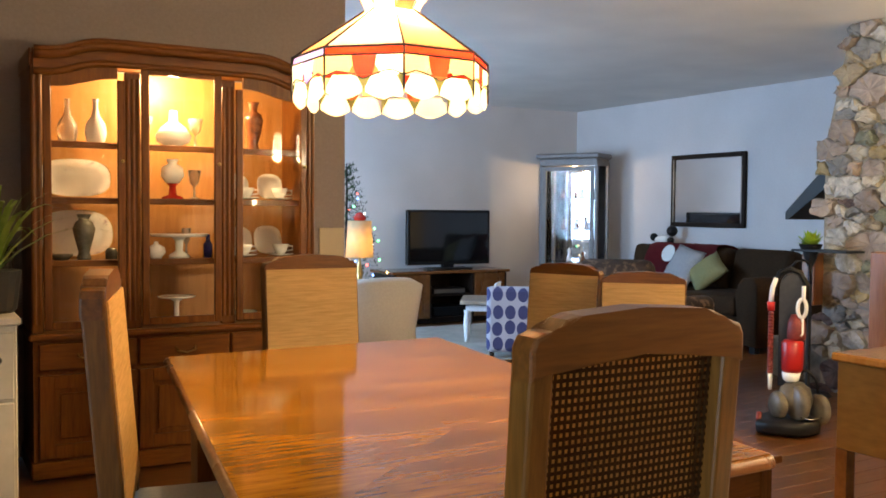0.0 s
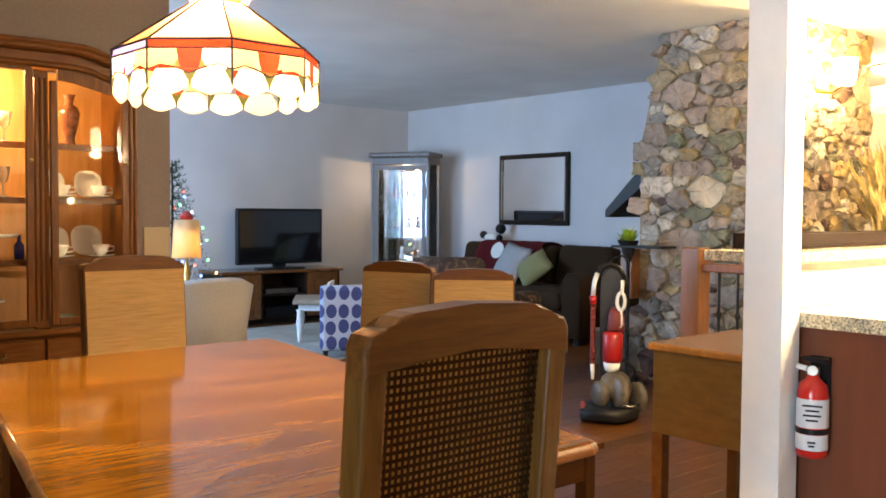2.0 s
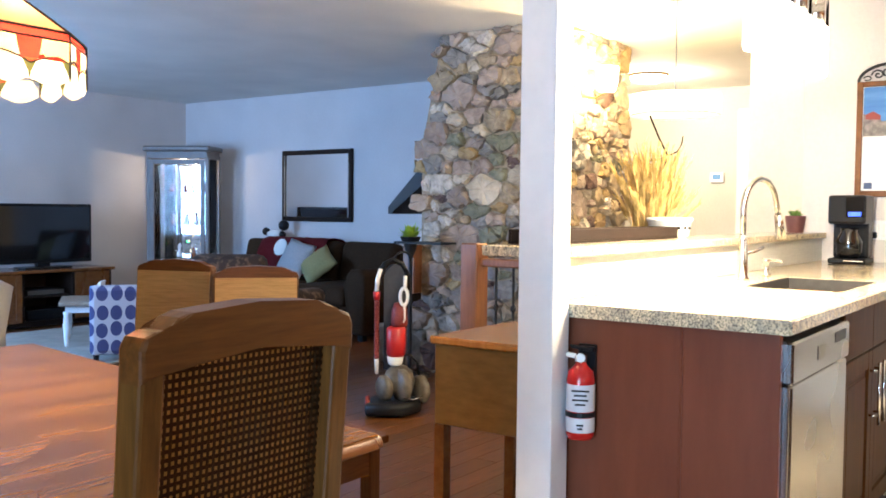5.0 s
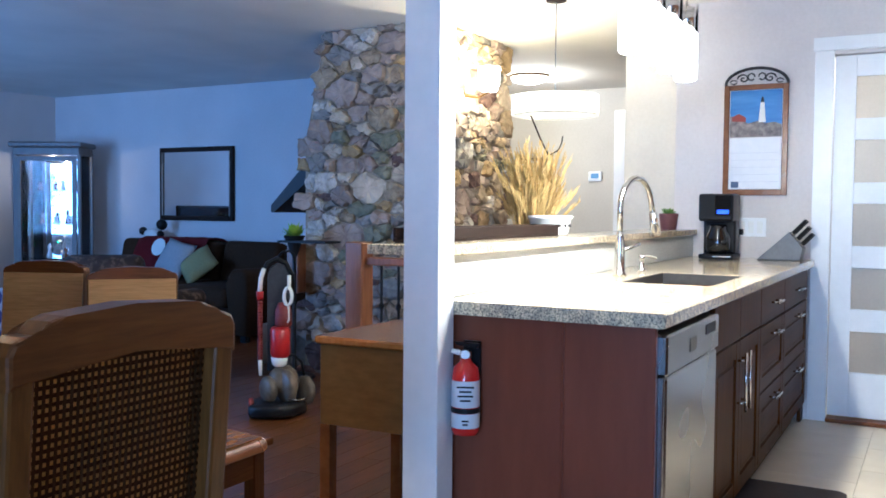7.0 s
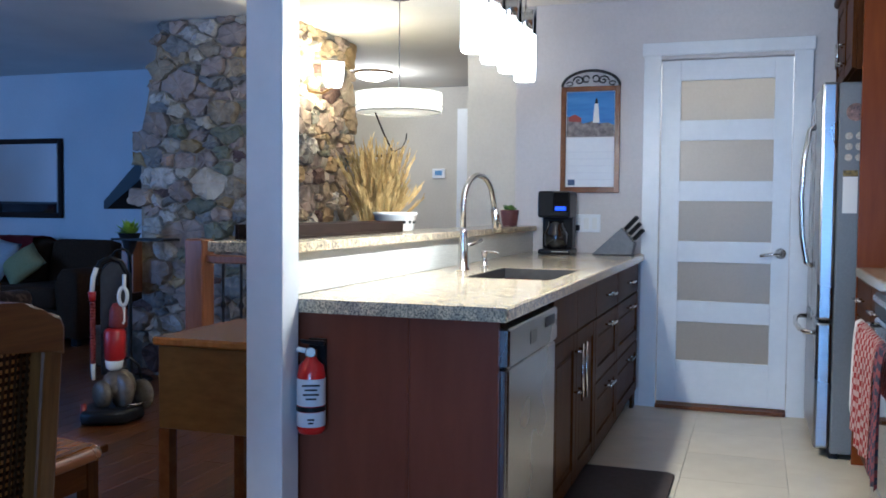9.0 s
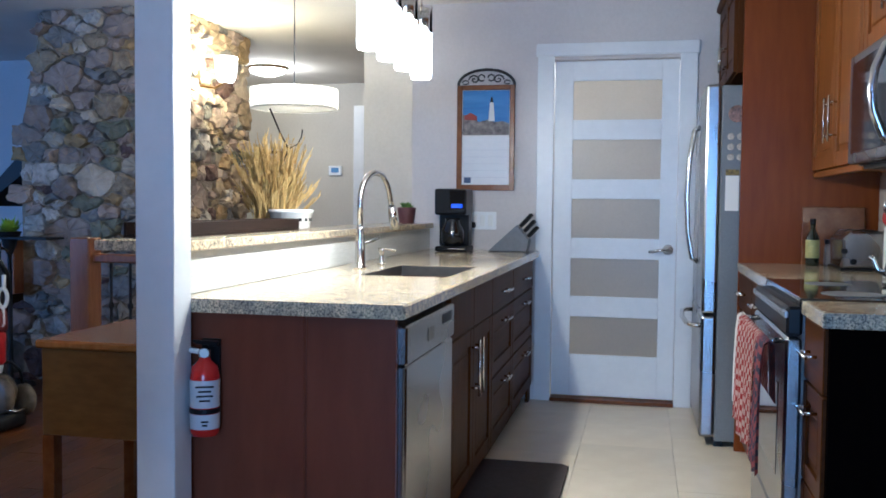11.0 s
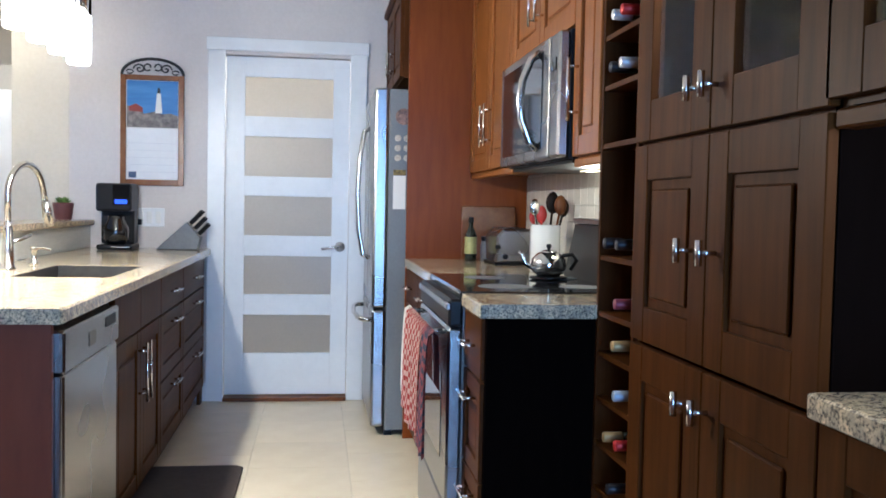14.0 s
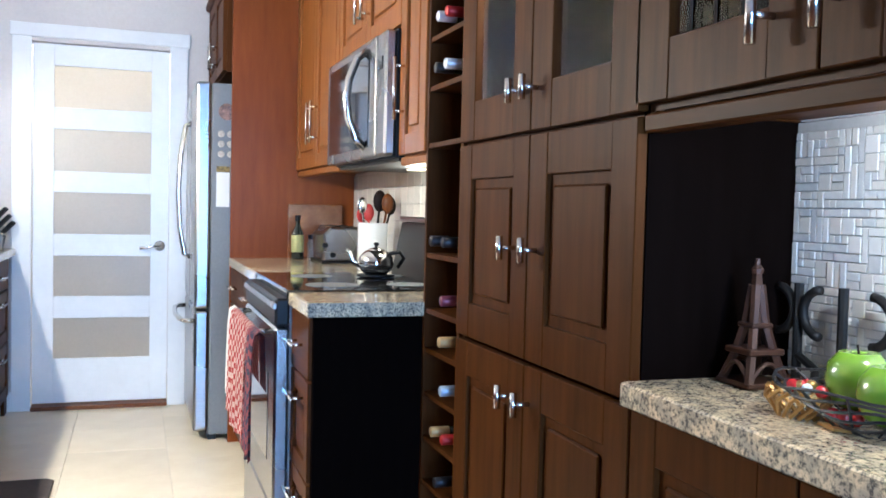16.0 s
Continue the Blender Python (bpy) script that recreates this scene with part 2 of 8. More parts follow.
def structure():
    solid("floor", box(-2.5, 2.3, -1.3, 9.2, -0.1, -0.012), PLANK, "dark reddish wood floor of the dining room", "floor", kind="structure")
    fl = solid("floor_living", box(2.3, 10.5, 1.36, 9.2, -0.1, -0.012), PLANK, "dark reddish wood plank floor of the living room", "floor", kind="structure")
    fk = solid("floor_kitchen", box(2.3, 10.5, -1.3, 1.36, -0.1, -0.006), GROUT, "pale cream tiled kitchen floor", "floor", kind="structure")
    solid("ceiling", box(-2.6, 10.6, -1.3, 9.2, H, H + 0.1), CEILING, "off-white textured ceiling", "ceiling", kind="structure")
    solid("wall_north", box(-0.5, 7.3, 9.0, 9.15, 0, H), WALL_LIVING, "pale grey living room wall behind the television", "wall", kind="structure")
    solid("wall_east", box(7.12, 7.27, 4.2, 9.0, 0, H), WALL_LIVING, "pale grey living room wall with a mirror", "wall", kind="structure")
    solid("wall_hutch", box(-2.5, 2.09, 4.72, 4.84, 0, H), WALL_TAUPE, "dark taupe dining room wall behind the hutch", "wall", kind="structure")
    bm = box(0.3, 0.42, 4.84, 6.1, 0, H)
    box(0.3, 0.42, 8.3, 9.0, 0, H, bm=bm)
    box(0.3, 0.42, 6.1, 8.3, 0, 0.65, bm=bm)
    box(0.3, 0.42, 6.1, 8.3, 2.15, H, bm=bm)
    solid("wall_living_west", bm, WALL_LIVING, "pale living room wall with a window", "wall", kind="structure")
    bm = box(-2.6, -2.5, -1.3, -1.05, 0, H)
    box(-2.6, -2.5, 0.75, 4.84, 0, H, bm=bm)
    box(-2.6, -2.5, -1.05, 0.75, 2.1, H, bm=bm)
    solid("wall_west", bm, WALL_TAUPE, "taupe wall with a patio door behind the camera", "wall", kind="structure")
    solid("wall_south", box(-2.5, 5.9, -1.25, -1.08, 0, H), WALL_KITCHEN, "pale kitchen wall behind the cabinets", "wall", kind="structure")
    bm = box(5.56, 5.68, -1.08, -0.20, 0, H)
    box(5.56, 5.68, 0.555, 1.43, 0, H, bm=bm)
    box(5.56, 5.68, -0.20, 0.555, 2.07, H, bm=bm)
    solid("wall_kitchen_end", bm, WALL_KITCHEN, "pale lilac-grey kitchen wall with a door", "wall", kind="structure")
    solid("wall_hall_stub", box(5.95, 6.07, 1.43, 1.87, 0, H), WALL_HALL, "beige wall end beside the kitchen", "wall", kind="structure")
    solid("wall_hall_end", box(9.0, 9.12, -1.3, 4.2, 0, H), WALL_HALL, "beige hall wall with a picture and thermostat", "wall", kind="structure")
    solid("wall_hall_side", box(7.27, 9.0, 4.2, 4.3, 0, H), WALL_HALL, "beige hall wall", "wall", kind="structure")
    solid("wall_pantry", box(6.6, 6.7, -1.08, 1.43, 0, H), WALL_KITCHEN, "pale wall behind the glazed door", "wall", kind="structure")
    solid("wall_pantry_side", box(5.68, 6.6, 1.33, 1.43, 0, H), WALL_KITCHEN, "pale wall of the room behind the glazed door", "wall", kind="structure")
    solid("post", box(2.26, 2.36, 1.25, 1.365, 0, H, 0.003), WHITE, "white painted square post at the end of the peninsula", "post", kind="structure")
    # door casing round the kitchen door
    bm = box(5.538, 5.562, 0.545, 0.645, 0, 2.09, 0.003)
    box(5.538, 5.562, -0.29, -0.19, 0, 2.09, 0.003, bm)
    box(5.534, 5.562, -0.30, 0.655, 2.09, 2.165, 0.003, bm)
    for y in (0.595, -0.24):
        bmesh.ops.create_cone(bm, cap_ends=True, segments=14, radius1=0.022, radius2=0.016, depth=0.012, matrix=pose(5.532, y, 2.127, 0, 90, 0))
    solid("trim", bm, WHITE, "white painted door casing with corner rosettes", "trim", kind="structure")
    solid("threshold", box(5.52, 5.66, -0.19, 0.545, 0, 0.022, 0.004), OAK_X, "wooden door threshold", "threshold", kind="structure")
    solid("baseboard", box(5.54, 5.558, 0.645, 0.70, 0, 0.11, 0.003), WHITE, "white baseboard", "baseboard", kind="structure")
    # hall doorway trim seen past the drum lamp
    solid("trim_hall", box(8.97, 8.998, 2.79, 2.93, 0, 2.2, 0.003), WHITE, "white door casing in the hall", "trim", kind="structure")
    # windows with glazing bars that light the rooms
    for nm, x, y0, y1, z0, z1 in (("window_1", -2.55, -1.05, 0.75, 0.0, 2.1), ("window_2", 0.36, 6.1, 8.3, 0.65, 2.15)):
        bm = box(x - 0.03, x + 0.03, y0, y0 + 0.06, z0, z1)
        box(x - 0.03, x + 0.03, y1 - 0.06, y1, z0, z1, bm=bm)
        box(x - 0.03, x + 0.03, y0 + 0.06, y1 - 0.06, z0, z0 + 0.06, bm=bm)
        box(x - 0.03, x + 0.03, y0 + 0.06, y1 - 0.06, z1 - 0.06, z1, bm=bm)
        box(x - 0.025, x + 0.025, (y0 + y1) / 2 - 0.04, (y0 + y1) / 2 + 0.04, z0 + 0.06, z1 - 0.06, bm=bm)
        solid(nm, bm, WHITE, "white framed window", "window", kind="structure")
    return fl, fk


FLOOR_LIVING, FLOOR_KITCHEN = structure()
UX, UXN, UYN = (1, 0, 0), (-1, 0, 0), (0, -1, 0)


# ---- cabinet parts ----
def door_front(o, u, n, w, h, parent, material, glass=False, name="door", stile=0.062, label=""):
    """A framed front with a raised middle, its lower near corner at o."""
    m = face_frame(o, u, n)
    g = 0.0015
    if glass:
        d = part(name, moved(box(stile - 0.004, w - stile + 0.004, stile - 0.004, h - stile + 0.004, 0.006, 0.010), m), CLEAR, parent, "glazed framed door")
        d.visible_shadow = False
    else:
        d = part(name, moved(box(stile - 0.002, w - stile + 0.002, stile - 0.002, h - stile + 0.002, 0.002, 0.009), m), material, parent, label)
        if w > 0.16 and h > 0.2:
            part("raised_field", moved(box(stile + 0.022, w - stile - 0.022, stile + 0.022, h - stile - 0.022, 0.0085, 0.0155, 0.005), m), material, d)
    for x0, x1 in ((g, stile), (w - stile, w - g)):
        part("stile", moved(box(x0, x1, g, h - g, 0, 0.02, 0.002), m), material, d)
    for z0, z1 in ((g, stile), (h - stile, h - g)):
        part("rail", moved(box(stile, w - stile, z0, z1, 0, 0.019, 0.0015), m), material, d)
    return d


def drawer_front(o, u, n, w, h, parent, material):
    return part("drawer_front", moved(box(0.0015, w - 0.0015, 0.0015, h - 0.0015, 0, 0.02, 0.003), face_frame(o, u, n)), material, parent)


def bar_handle(parent, o, u, n, at, length, vertical=True, r=0.0055, out=0.032):
    m = face_frame(o, u, n)
    a, v = at
    if vertical:
        bm = rod((a, v - length / 2, 0.02 + out), (a, v + length / 2, 0.02 + out), r)
        for s in (-0.36, 0.36):
            rod((a, v + s * length, 0.015), (a, v + s * length, 0.02 + out), r * 0.8, bm, 8)
    else:
        bm = rod((a - length / 2, v, 0.02 + out), (a + length / 2, v, 0.02 + out), r)
        for s in (-0.36, 0.36):
            rod((a + s * length, v, 0.015), (a + s * length, v, 0.02 + out), r * 0.8, bm, 8)
    return part("handle", moved(bm, m), CHROME, parent, "satin nickel bar handle", True)


def t_handle(parent, o, u, n, at, length=0.05):
    m = face_frame(o, u, n)
    a, v = at
    bm = rod((a, v - length / 2, 0.055), (a, v + length / 2, 0.055), 0.0075, n=12)
    rod((a, v, 0.012), (a, v, 0.055), 0.005, bm)
    return part("handle", moved(bm, m), CHROME, parent, "satin nickel T-bar handle", True)


# ---- kitchen: peninsula ----
def peninsula():
    Y0 = 0.665
    n = (0, -1, 0)
    # end panel and cabinet carcasses
    pn = thing("end_panel", (2.395, 0.97, 0), "dark cherry end panel of the peninsula with a fire extinguisher", "panel")
    part("panel_board", box(2.385, 2.405, 0.655, 0.915, 0, 0.874, 0.002), CHERRY_PANEL, pn)
    part("panel_board", box(2.385, 2.405, 0.921, 1.30, 0, 0.874, 0.002), CHERRY_PANEL, pn)
    part("panel_strip", box(2.3865, 2.405, 0.9155, 0.9205, 0, 0.874), CHERRY_PANEL, pn)
    # dishwasher
    dw = thing("dishwasher", (2.74, 0.98, 0), "stainless steel dishwasher built in under the granite counter", "dishwasher")
    part("tub", box(2.43, 3.05, 0.70, 1.29, 0.05, 0.868), BLACK, dw)
    part("side_edge", box(2.412, 2.43, 0.64, 0.70, 0.10, 0.735, 0.002), STEEL, dw)
    d = part("door", box(2.43, 3.05, 0.636, 0.70, 0.10, 0.735, 0.006), STEEL, dw, "brushed steel door")
    part("control_panel", box(2.412, 3.05, 0.63, 0.70, 0.74, 0.852, 0.006), STEEL, dw, "steel control panel with pocket grip")
    part("grip", box(2.86, 3.0, 0.6285, 0.64, 0.80, 0.835, 0.003), BLACK, dw, "dark pocket grip")
    part("badge", box(2.66, 2.74, 0.6285, 0.64, 0.775, 0.815, 0.001), BLACK_GLASS, dw, "dark display")
    part("toe_kick", box(2.43, 3.05, 0.715, 0.73, 0.0, 0.10), BLACK, dw)
    # sink base
    sb = thing("sink_base_cabinet", (3.5, 0.98, 0), "cherry sink cabinet with two framed doors", "cabinet", "peninsula cabinets")
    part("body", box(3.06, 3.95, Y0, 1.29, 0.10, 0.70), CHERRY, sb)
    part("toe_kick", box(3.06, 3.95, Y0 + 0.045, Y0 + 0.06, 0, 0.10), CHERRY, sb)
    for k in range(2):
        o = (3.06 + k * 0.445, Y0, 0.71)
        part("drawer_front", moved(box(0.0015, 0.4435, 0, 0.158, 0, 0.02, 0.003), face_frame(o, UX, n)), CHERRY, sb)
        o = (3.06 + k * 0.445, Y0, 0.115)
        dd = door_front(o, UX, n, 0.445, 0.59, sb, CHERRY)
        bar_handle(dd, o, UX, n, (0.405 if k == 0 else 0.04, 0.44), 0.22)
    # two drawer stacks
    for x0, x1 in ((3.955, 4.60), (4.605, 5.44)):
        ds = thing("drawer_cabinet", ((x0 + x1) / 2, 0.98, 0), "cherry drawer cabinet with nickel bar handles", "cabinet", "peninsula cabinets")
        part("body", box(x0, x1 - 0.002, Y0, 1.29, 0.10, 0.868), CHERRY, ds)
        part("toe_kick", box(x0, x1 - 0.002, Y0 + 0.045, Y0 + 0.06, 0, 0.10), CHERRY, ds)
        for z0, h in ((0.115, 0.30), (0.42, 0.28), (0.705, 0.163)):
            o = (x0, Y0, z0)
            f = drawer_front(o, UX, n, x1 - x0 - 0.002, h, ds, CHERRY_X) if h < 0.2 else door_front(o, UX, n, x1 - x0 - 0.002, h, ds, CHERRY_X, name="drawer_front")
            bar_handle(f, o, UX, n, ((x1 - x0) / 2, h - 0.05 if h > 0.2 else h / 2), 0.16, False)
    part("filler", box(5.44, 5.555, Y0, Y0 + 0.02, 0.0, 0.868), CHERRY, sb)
    # granite top with the sink's cutout, and the raised ledge on its half wall
    ct = thing("peninsula_worktop", (3.9, 0.96, 0.876), "speckled cream and grey granite worktop with a sink cutout", "worktop")
    for a in ((2.36, 3.34, 0.629, 1.308), (3.97, 5.557, 0.629, 1.308), (3.34, 3.97, 0.629, 0.72), (3.34, 3.97, 1.07, 1.308)):
        part("slab", box(*a, 0.876, 0.915), GRANITE, ct)
    part("front_edge", box(2.361, 5.557, 0.622, 0.629, 0.876, 0.914, 0.003), GRANITE, ct)
    sk = thing("sink", (3.655, 0.895, 0.70), "undermount dark steel kitchen sink", "sink")
    bm = box(3.33, 3.98, 0.71, 0.72, 0.70, 0.876)
    box(3.33, 3.98, 1.07, 1.08, 0.70, 0.876, bm=bm)
    box(3.33, 3.34, 0.72, 1.07, 0.70, 0.876, bm=bm)
    box(3.97, 3.98, 0.72, 1.07, 0.70, 0.876, bm=bm)
    part("basin", bm, SINK, sk)
    part("basin_liner", box(3.962, 3.9695, 0.7205, 1.0695, 0.706, 0.9135), SINK, sk)
    part("basin_liner", box(3.3405, 3.9615, 1.062, 1.0695, 0.706, 0.9135), SINK, sk)
    part("basin_floor", box(3.34, 3.97, 0.72, 1.07, 0.70, 0.706), SINK, sk)
    part("drain", lathe([(0.04, 0), (0.045, 0.004), (0.02, 0.006), (0.02, 0.001)], (3.655, 0.9, 0.706)), CHROME, sk, smooth=True)
    hw = thing("half_wall", (3.95, 1.36, 0), "half wall under the raised granite ledge", "half wall", kind="structure")
    part("wall_core", box(2.36, 5.557, 1.325, 1.42, 0, 1.043), WALL_KITCHEN, hw)
    part("wall_cap_end", box(2.358, 2.362, 1.309, 1.325, 0.915, 1.043), WHITE, hw)
    part("backsplash", box(2.362, 5.557, 1.309, 1.325, 0.916, 1.043, 0.001), SPLASH, hw, "pale linen-textured backsplash")
    lg = thing("raised_ledge", (3.95, 1.4, 1.044), "raised granite bar ledge above the counter", "ledge")
    part("slab", prism([(2.365, 1.287), (5.557, 1.287), (5.557, 1.56), (2.365, 1.56)], 1.044, 1.076, 0.004), GRANITE, lg)


SINK = mat("sink_steel", (0.030, 0.028, 0.026), 0.45, metal=0.3, color2=(0.045, 0.042, 0.04), scale=30)
SPLASH = mat("linen_splash", (0.58, 0.58, 0.54), 0.3, color2=(0.70, 0.70, 0.66), scale=30, stretch=(0.6, 1, 6), bump=0.1)
peninsula()


def kitchen_door():
    d = thing("door_1", (5.61, 0.18, 0.022), "white painted door with five frosted glass panes", "door", kind="structure")
    x0, x1, y0, y1 = 5.59, 5.628, -0.188, 0.543
    bm = box(x0, x1, y0, -0.09, 0.03, 2.065, 0.002)
    box(x0, x1, 0.433, y1, 0.03, 2.065, 0.002, bm)
    zs = [(0.284, 0.516), (0.642, 0.873), (0.998, 1.235), (1.354, 1.592), (1.712, 1.946)]
    prev = 0.03
    for a, b in zs + [(2.065, None)]:
        box(x0, x1, -0.09, 0.433, prev, a, 0.002, bm)
        prev = b
    part("door_frame", bm, WHITE, d)
    for a, b in zs:
        part("pane", box(x0 + 0.014, x0 + 0.022, -0.092, 0.435, a - 0.002, b + 0.002), FROST, d, "frosted glass pane")
    bm = moved(lathe([(0.031, 0), (0.031, 0.006), (0.012, 0.010), (0.011, 0.055), (0.0, 0.057)], n=18), pose(5.59, -0.142, 0.935, 0, -90, 0))
    tube([(5.537, -0.142, 0.935), (5.535, -0.10, 0.934), (5.536, -0.06, 0.926), (5.54, -0.03, 0.922)], 0.009, bm)
    part("door_handle", bm, CHROME, d, "satin nickel lever handle", True)


FROST = mat("frosted_glass", (0.56, 0.49, 0.38), 0.35, color2=(0.61, 0.54, 0.43), scale=80, bump=0.03)
FROST.node_tree.nodes["Principled BSDF"].inputs["Transmission Weight"].default_value = 0.55
kitchen_door()


# ---- kitchen: the range side ----
YB = -1.078      # wall face
YF = -0.475      # base fronts
def range_side():
    n = (0, 1, 0)
    b1 = thing("base_cabinet", (2.6, -0.78, 0), "dark cherry drawer cabinet beside the range", "cabinet")
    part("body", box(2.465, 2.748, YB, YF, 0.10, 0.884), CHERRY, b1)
    part("end_board", box(2.449, 2.465, YB, YF + 0.01, 0.0, 0.884, 0.002), END_BLACK, b1, "near-black end panel")
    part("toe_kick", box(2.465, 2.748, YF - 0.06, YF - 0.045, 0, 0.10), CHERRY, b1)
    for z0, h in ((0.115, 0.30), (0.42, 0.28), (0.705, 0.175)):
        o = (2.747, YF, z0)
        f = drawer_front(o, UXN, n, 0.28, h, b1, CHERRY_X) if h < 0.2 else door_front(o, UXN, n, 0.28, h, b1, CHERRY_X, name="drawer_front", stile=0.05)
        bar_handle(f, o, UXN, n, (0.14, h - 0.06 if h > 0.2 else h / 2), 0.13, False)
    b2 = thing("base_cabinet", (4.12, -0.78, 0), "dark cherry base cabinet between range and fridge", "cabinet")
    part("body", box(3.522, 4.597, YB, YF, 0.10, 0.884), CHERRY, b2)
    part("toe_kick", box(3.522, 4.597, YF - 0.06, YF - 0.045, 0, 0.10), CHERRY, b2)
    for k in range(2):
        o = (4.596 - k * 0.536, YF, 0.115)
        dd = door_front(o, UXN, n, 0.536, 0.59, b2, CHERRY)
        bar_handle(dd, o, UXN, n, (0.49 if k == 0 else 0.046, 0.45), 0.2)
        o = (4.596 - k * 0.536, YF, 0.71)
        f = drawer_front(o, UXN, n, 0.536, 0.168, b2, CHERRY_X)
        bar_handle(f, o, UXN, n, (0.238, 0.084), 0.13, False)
    for x0, x1, y in ((2.435, 2.752, 0), (3.52, 4.598, 0)):
        t = thing("worktop", ((x0 + x1) / 2, -0.76, 0.885), "speckled cream granite worktop beside the range", "worktop", "range worktops")
        part("slab", prism([(x0, YB), (x1, YB), (x1, -0.453), (x0, -0.453)], 0.885, 0.925, 0.002), GRANITE, t)
        part("front_edge", box(x0, x1, -0.453, -0.444, 0.8852, 0.9245, 0.003), GRANITE, t)
    # range
    r = thing("range", (3.25, -0.76, 0), "stainless steel range with black glass cooktop", "stove")
    part("body", box(2.873, 3.633, YB, -0.45, 0.02, 0.90), STEEL_SIDE, r)
    part("cooktop", box(2.871, 3.635, YB + 0.06, -0.44, 0.902, 0.930, 0.005), BLACK_GLASS, r, "black glass cooktop")
    for x, y, rad in ((3.06, -0.62, 0.09), (3.06, -0.88, 0.075), (3.44, -0.62, 0.075), (3.44, -0.88, 0.09)):
        part("burner_ring", lathe([(rad - 0.006, 0), (rad, 0.0), (rad, 0.0012), (rad - 0.006, 0.0012)], (x, y, 0.9302), 28), STEEL_SIDE, r)
    part("control_strip", box(2.873, 3.633, -0.45, -0.405, 0.82, 0.905, 0.008), BLACK, r, "black control strip")
    part("front_trim", box(2.873, 3.633, -0.41, -0.398, 0.872, 0.892, 0.003), STEEL, r)
    dd = part("oven_door", box(2.876, 3.630, -0.45, -0.405, 0.26, 0.815, 0.008), STEEL, r, "stainless oven door")
    part("window", box(3.0, 3.51, -0.406, -0.403, 0.38, 0.66, 0.001), BLACK_GLASS, dd)
    bm = rod((2.93, -0.355, 0.795), (3.575, -0.355, 0.795), 0.011)
    for x in (2.96, 3.545):
        rod((x, -0.41, 0.795), (x, -0.355, 0.795), 0.009, bm)
    part("handle", bm, STEEL, dd, smooth=True)
    part("warming_drawer", box(2.876, 3.630, -0.45, -0.408, 0.05, 0.25, 0.008), STEEL, r)
    part("toe_kick", box(2.876, 3.630, -0.50, -0.47, 0.0, 0.05), BLACK, r)
    bg = part("back_guard", prism([(YB, 0.93), (YB + 0.10, 0.93), (YB + 0.06, 1.13), (YB, 1.14)], 2.875, 3.631, 0.0, axis="x"), BLACK, r, "black back guard with a clock")
    part("guard_trim", box(2.872, 3.634, YB + 0.01, YB + 0.07, 1.135, 1.155, 0.004), STEEL, bg)
    r.location.x -= 0.118
    # fridge housing: side panel and cabinet over the fridge
    oc = thing("fridge_enclosure", (5.06, -0.74, 0), "reddish cherry fridge housing with cabinet above", "cabinet")
    part("side_panel", box(4.60, 4.622, YB, -0.45, 0, 2.33, 0.002), PANEL_RED, oc, "tall reddish cherry panel")
    part("body", box(4.624, 5.52, YB, -0.425, 1.84, 2.30), CHERRY, oc)
    part("crown", box(4.59, 5.53, YB, -0.385, 2.30, 2.345, 0.012), CHERRY_X, oc)
    for k in range(2):
        o = (5.518 - k * 0.447, -0.425, 1.845)
        f = door_front(o, UXN, n, 0.445, 0.45, oc, CHERRY)
        bar_handle(f, o, UXN, n, (0.40 if k == 0 else 0.045, 0.13), 0.13)
    # wall cabinets
    YU = -0.79
    for x0, x1, z0, hz, side in ((3.612, 4.598, 1.36, 0.33, 1), (2.45, 2.715, 1.345, 0.24, 0)):
        c = thing("wall_cabinet", ((x0 + x1) / 2, -0.93, z0), "cherry wall cabinet with nickel bar handles", "cabinet", "wall cabinets")
        part("body", box(x0, x1, YB, YU, z0, 2.28), CHERRY_LIT, c)
        part("light_rail", box(x0, x1, YU - 0.03, YU + 0.012, z0 - 0.028, z0 - 0.001, 0.004), CHERRY_LIT, c)
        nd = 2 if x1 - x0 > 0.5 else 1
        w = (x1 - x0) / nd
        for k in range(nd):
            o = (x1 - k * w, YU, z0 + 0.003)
            f = door_front(o, UXN, n, w, 0.90, c, CHERRY_LIT)
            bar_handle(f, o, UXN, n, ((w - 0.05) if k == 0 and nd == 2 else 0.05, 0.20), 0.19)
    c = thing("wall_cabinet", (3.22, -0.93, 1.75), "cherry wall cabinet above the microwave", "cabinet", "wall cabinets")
    part("body", box(2.717, 3.610, YB, YU, 1.75, 2.28), CHERRY_LIT, c)
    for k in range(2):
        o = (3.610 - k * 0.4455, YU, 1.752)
        f = door_front(o, UXN, n, 0.4455, 0.50, c, CHERRY_LIT)
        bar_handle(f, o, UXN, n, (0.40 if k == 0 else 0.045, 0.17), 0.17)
    # microwave
    m = thing("microwave", (3.22, -0.9, 1.335), "stainless over-the-range microwave with a curved handle", "microwave")
    part("body", box(2.79, 3.66, YB, -0.765, 1.345, 1.742), BLACK, m)
    part("vent_plate", box(2.80, 3.65, YB + 0.03, -0.78, 1.333, 1.345), IRON, m)
    dd = part("door", box(2.90, 3.658, -0.765, -0.725, 1.35, 1.738, 0.01, seg=2), STEEL, m, "steel door")
    part("window", box(2.985, 3.60, -0.7265, -0.722, 1.385, 1.705, 0.001), BLACK_GLASS, dd)
    part("keypad", box(2.795, 2.895, -0.765, -0.728, 1.35, 1.738, 0.008), STEEL, m, "steel keypad panel")
    part("display", box(2.825, 2.875, -0.729, -0.725, 1.62, 1.66, 0.001), BLACK_GLASS, m)
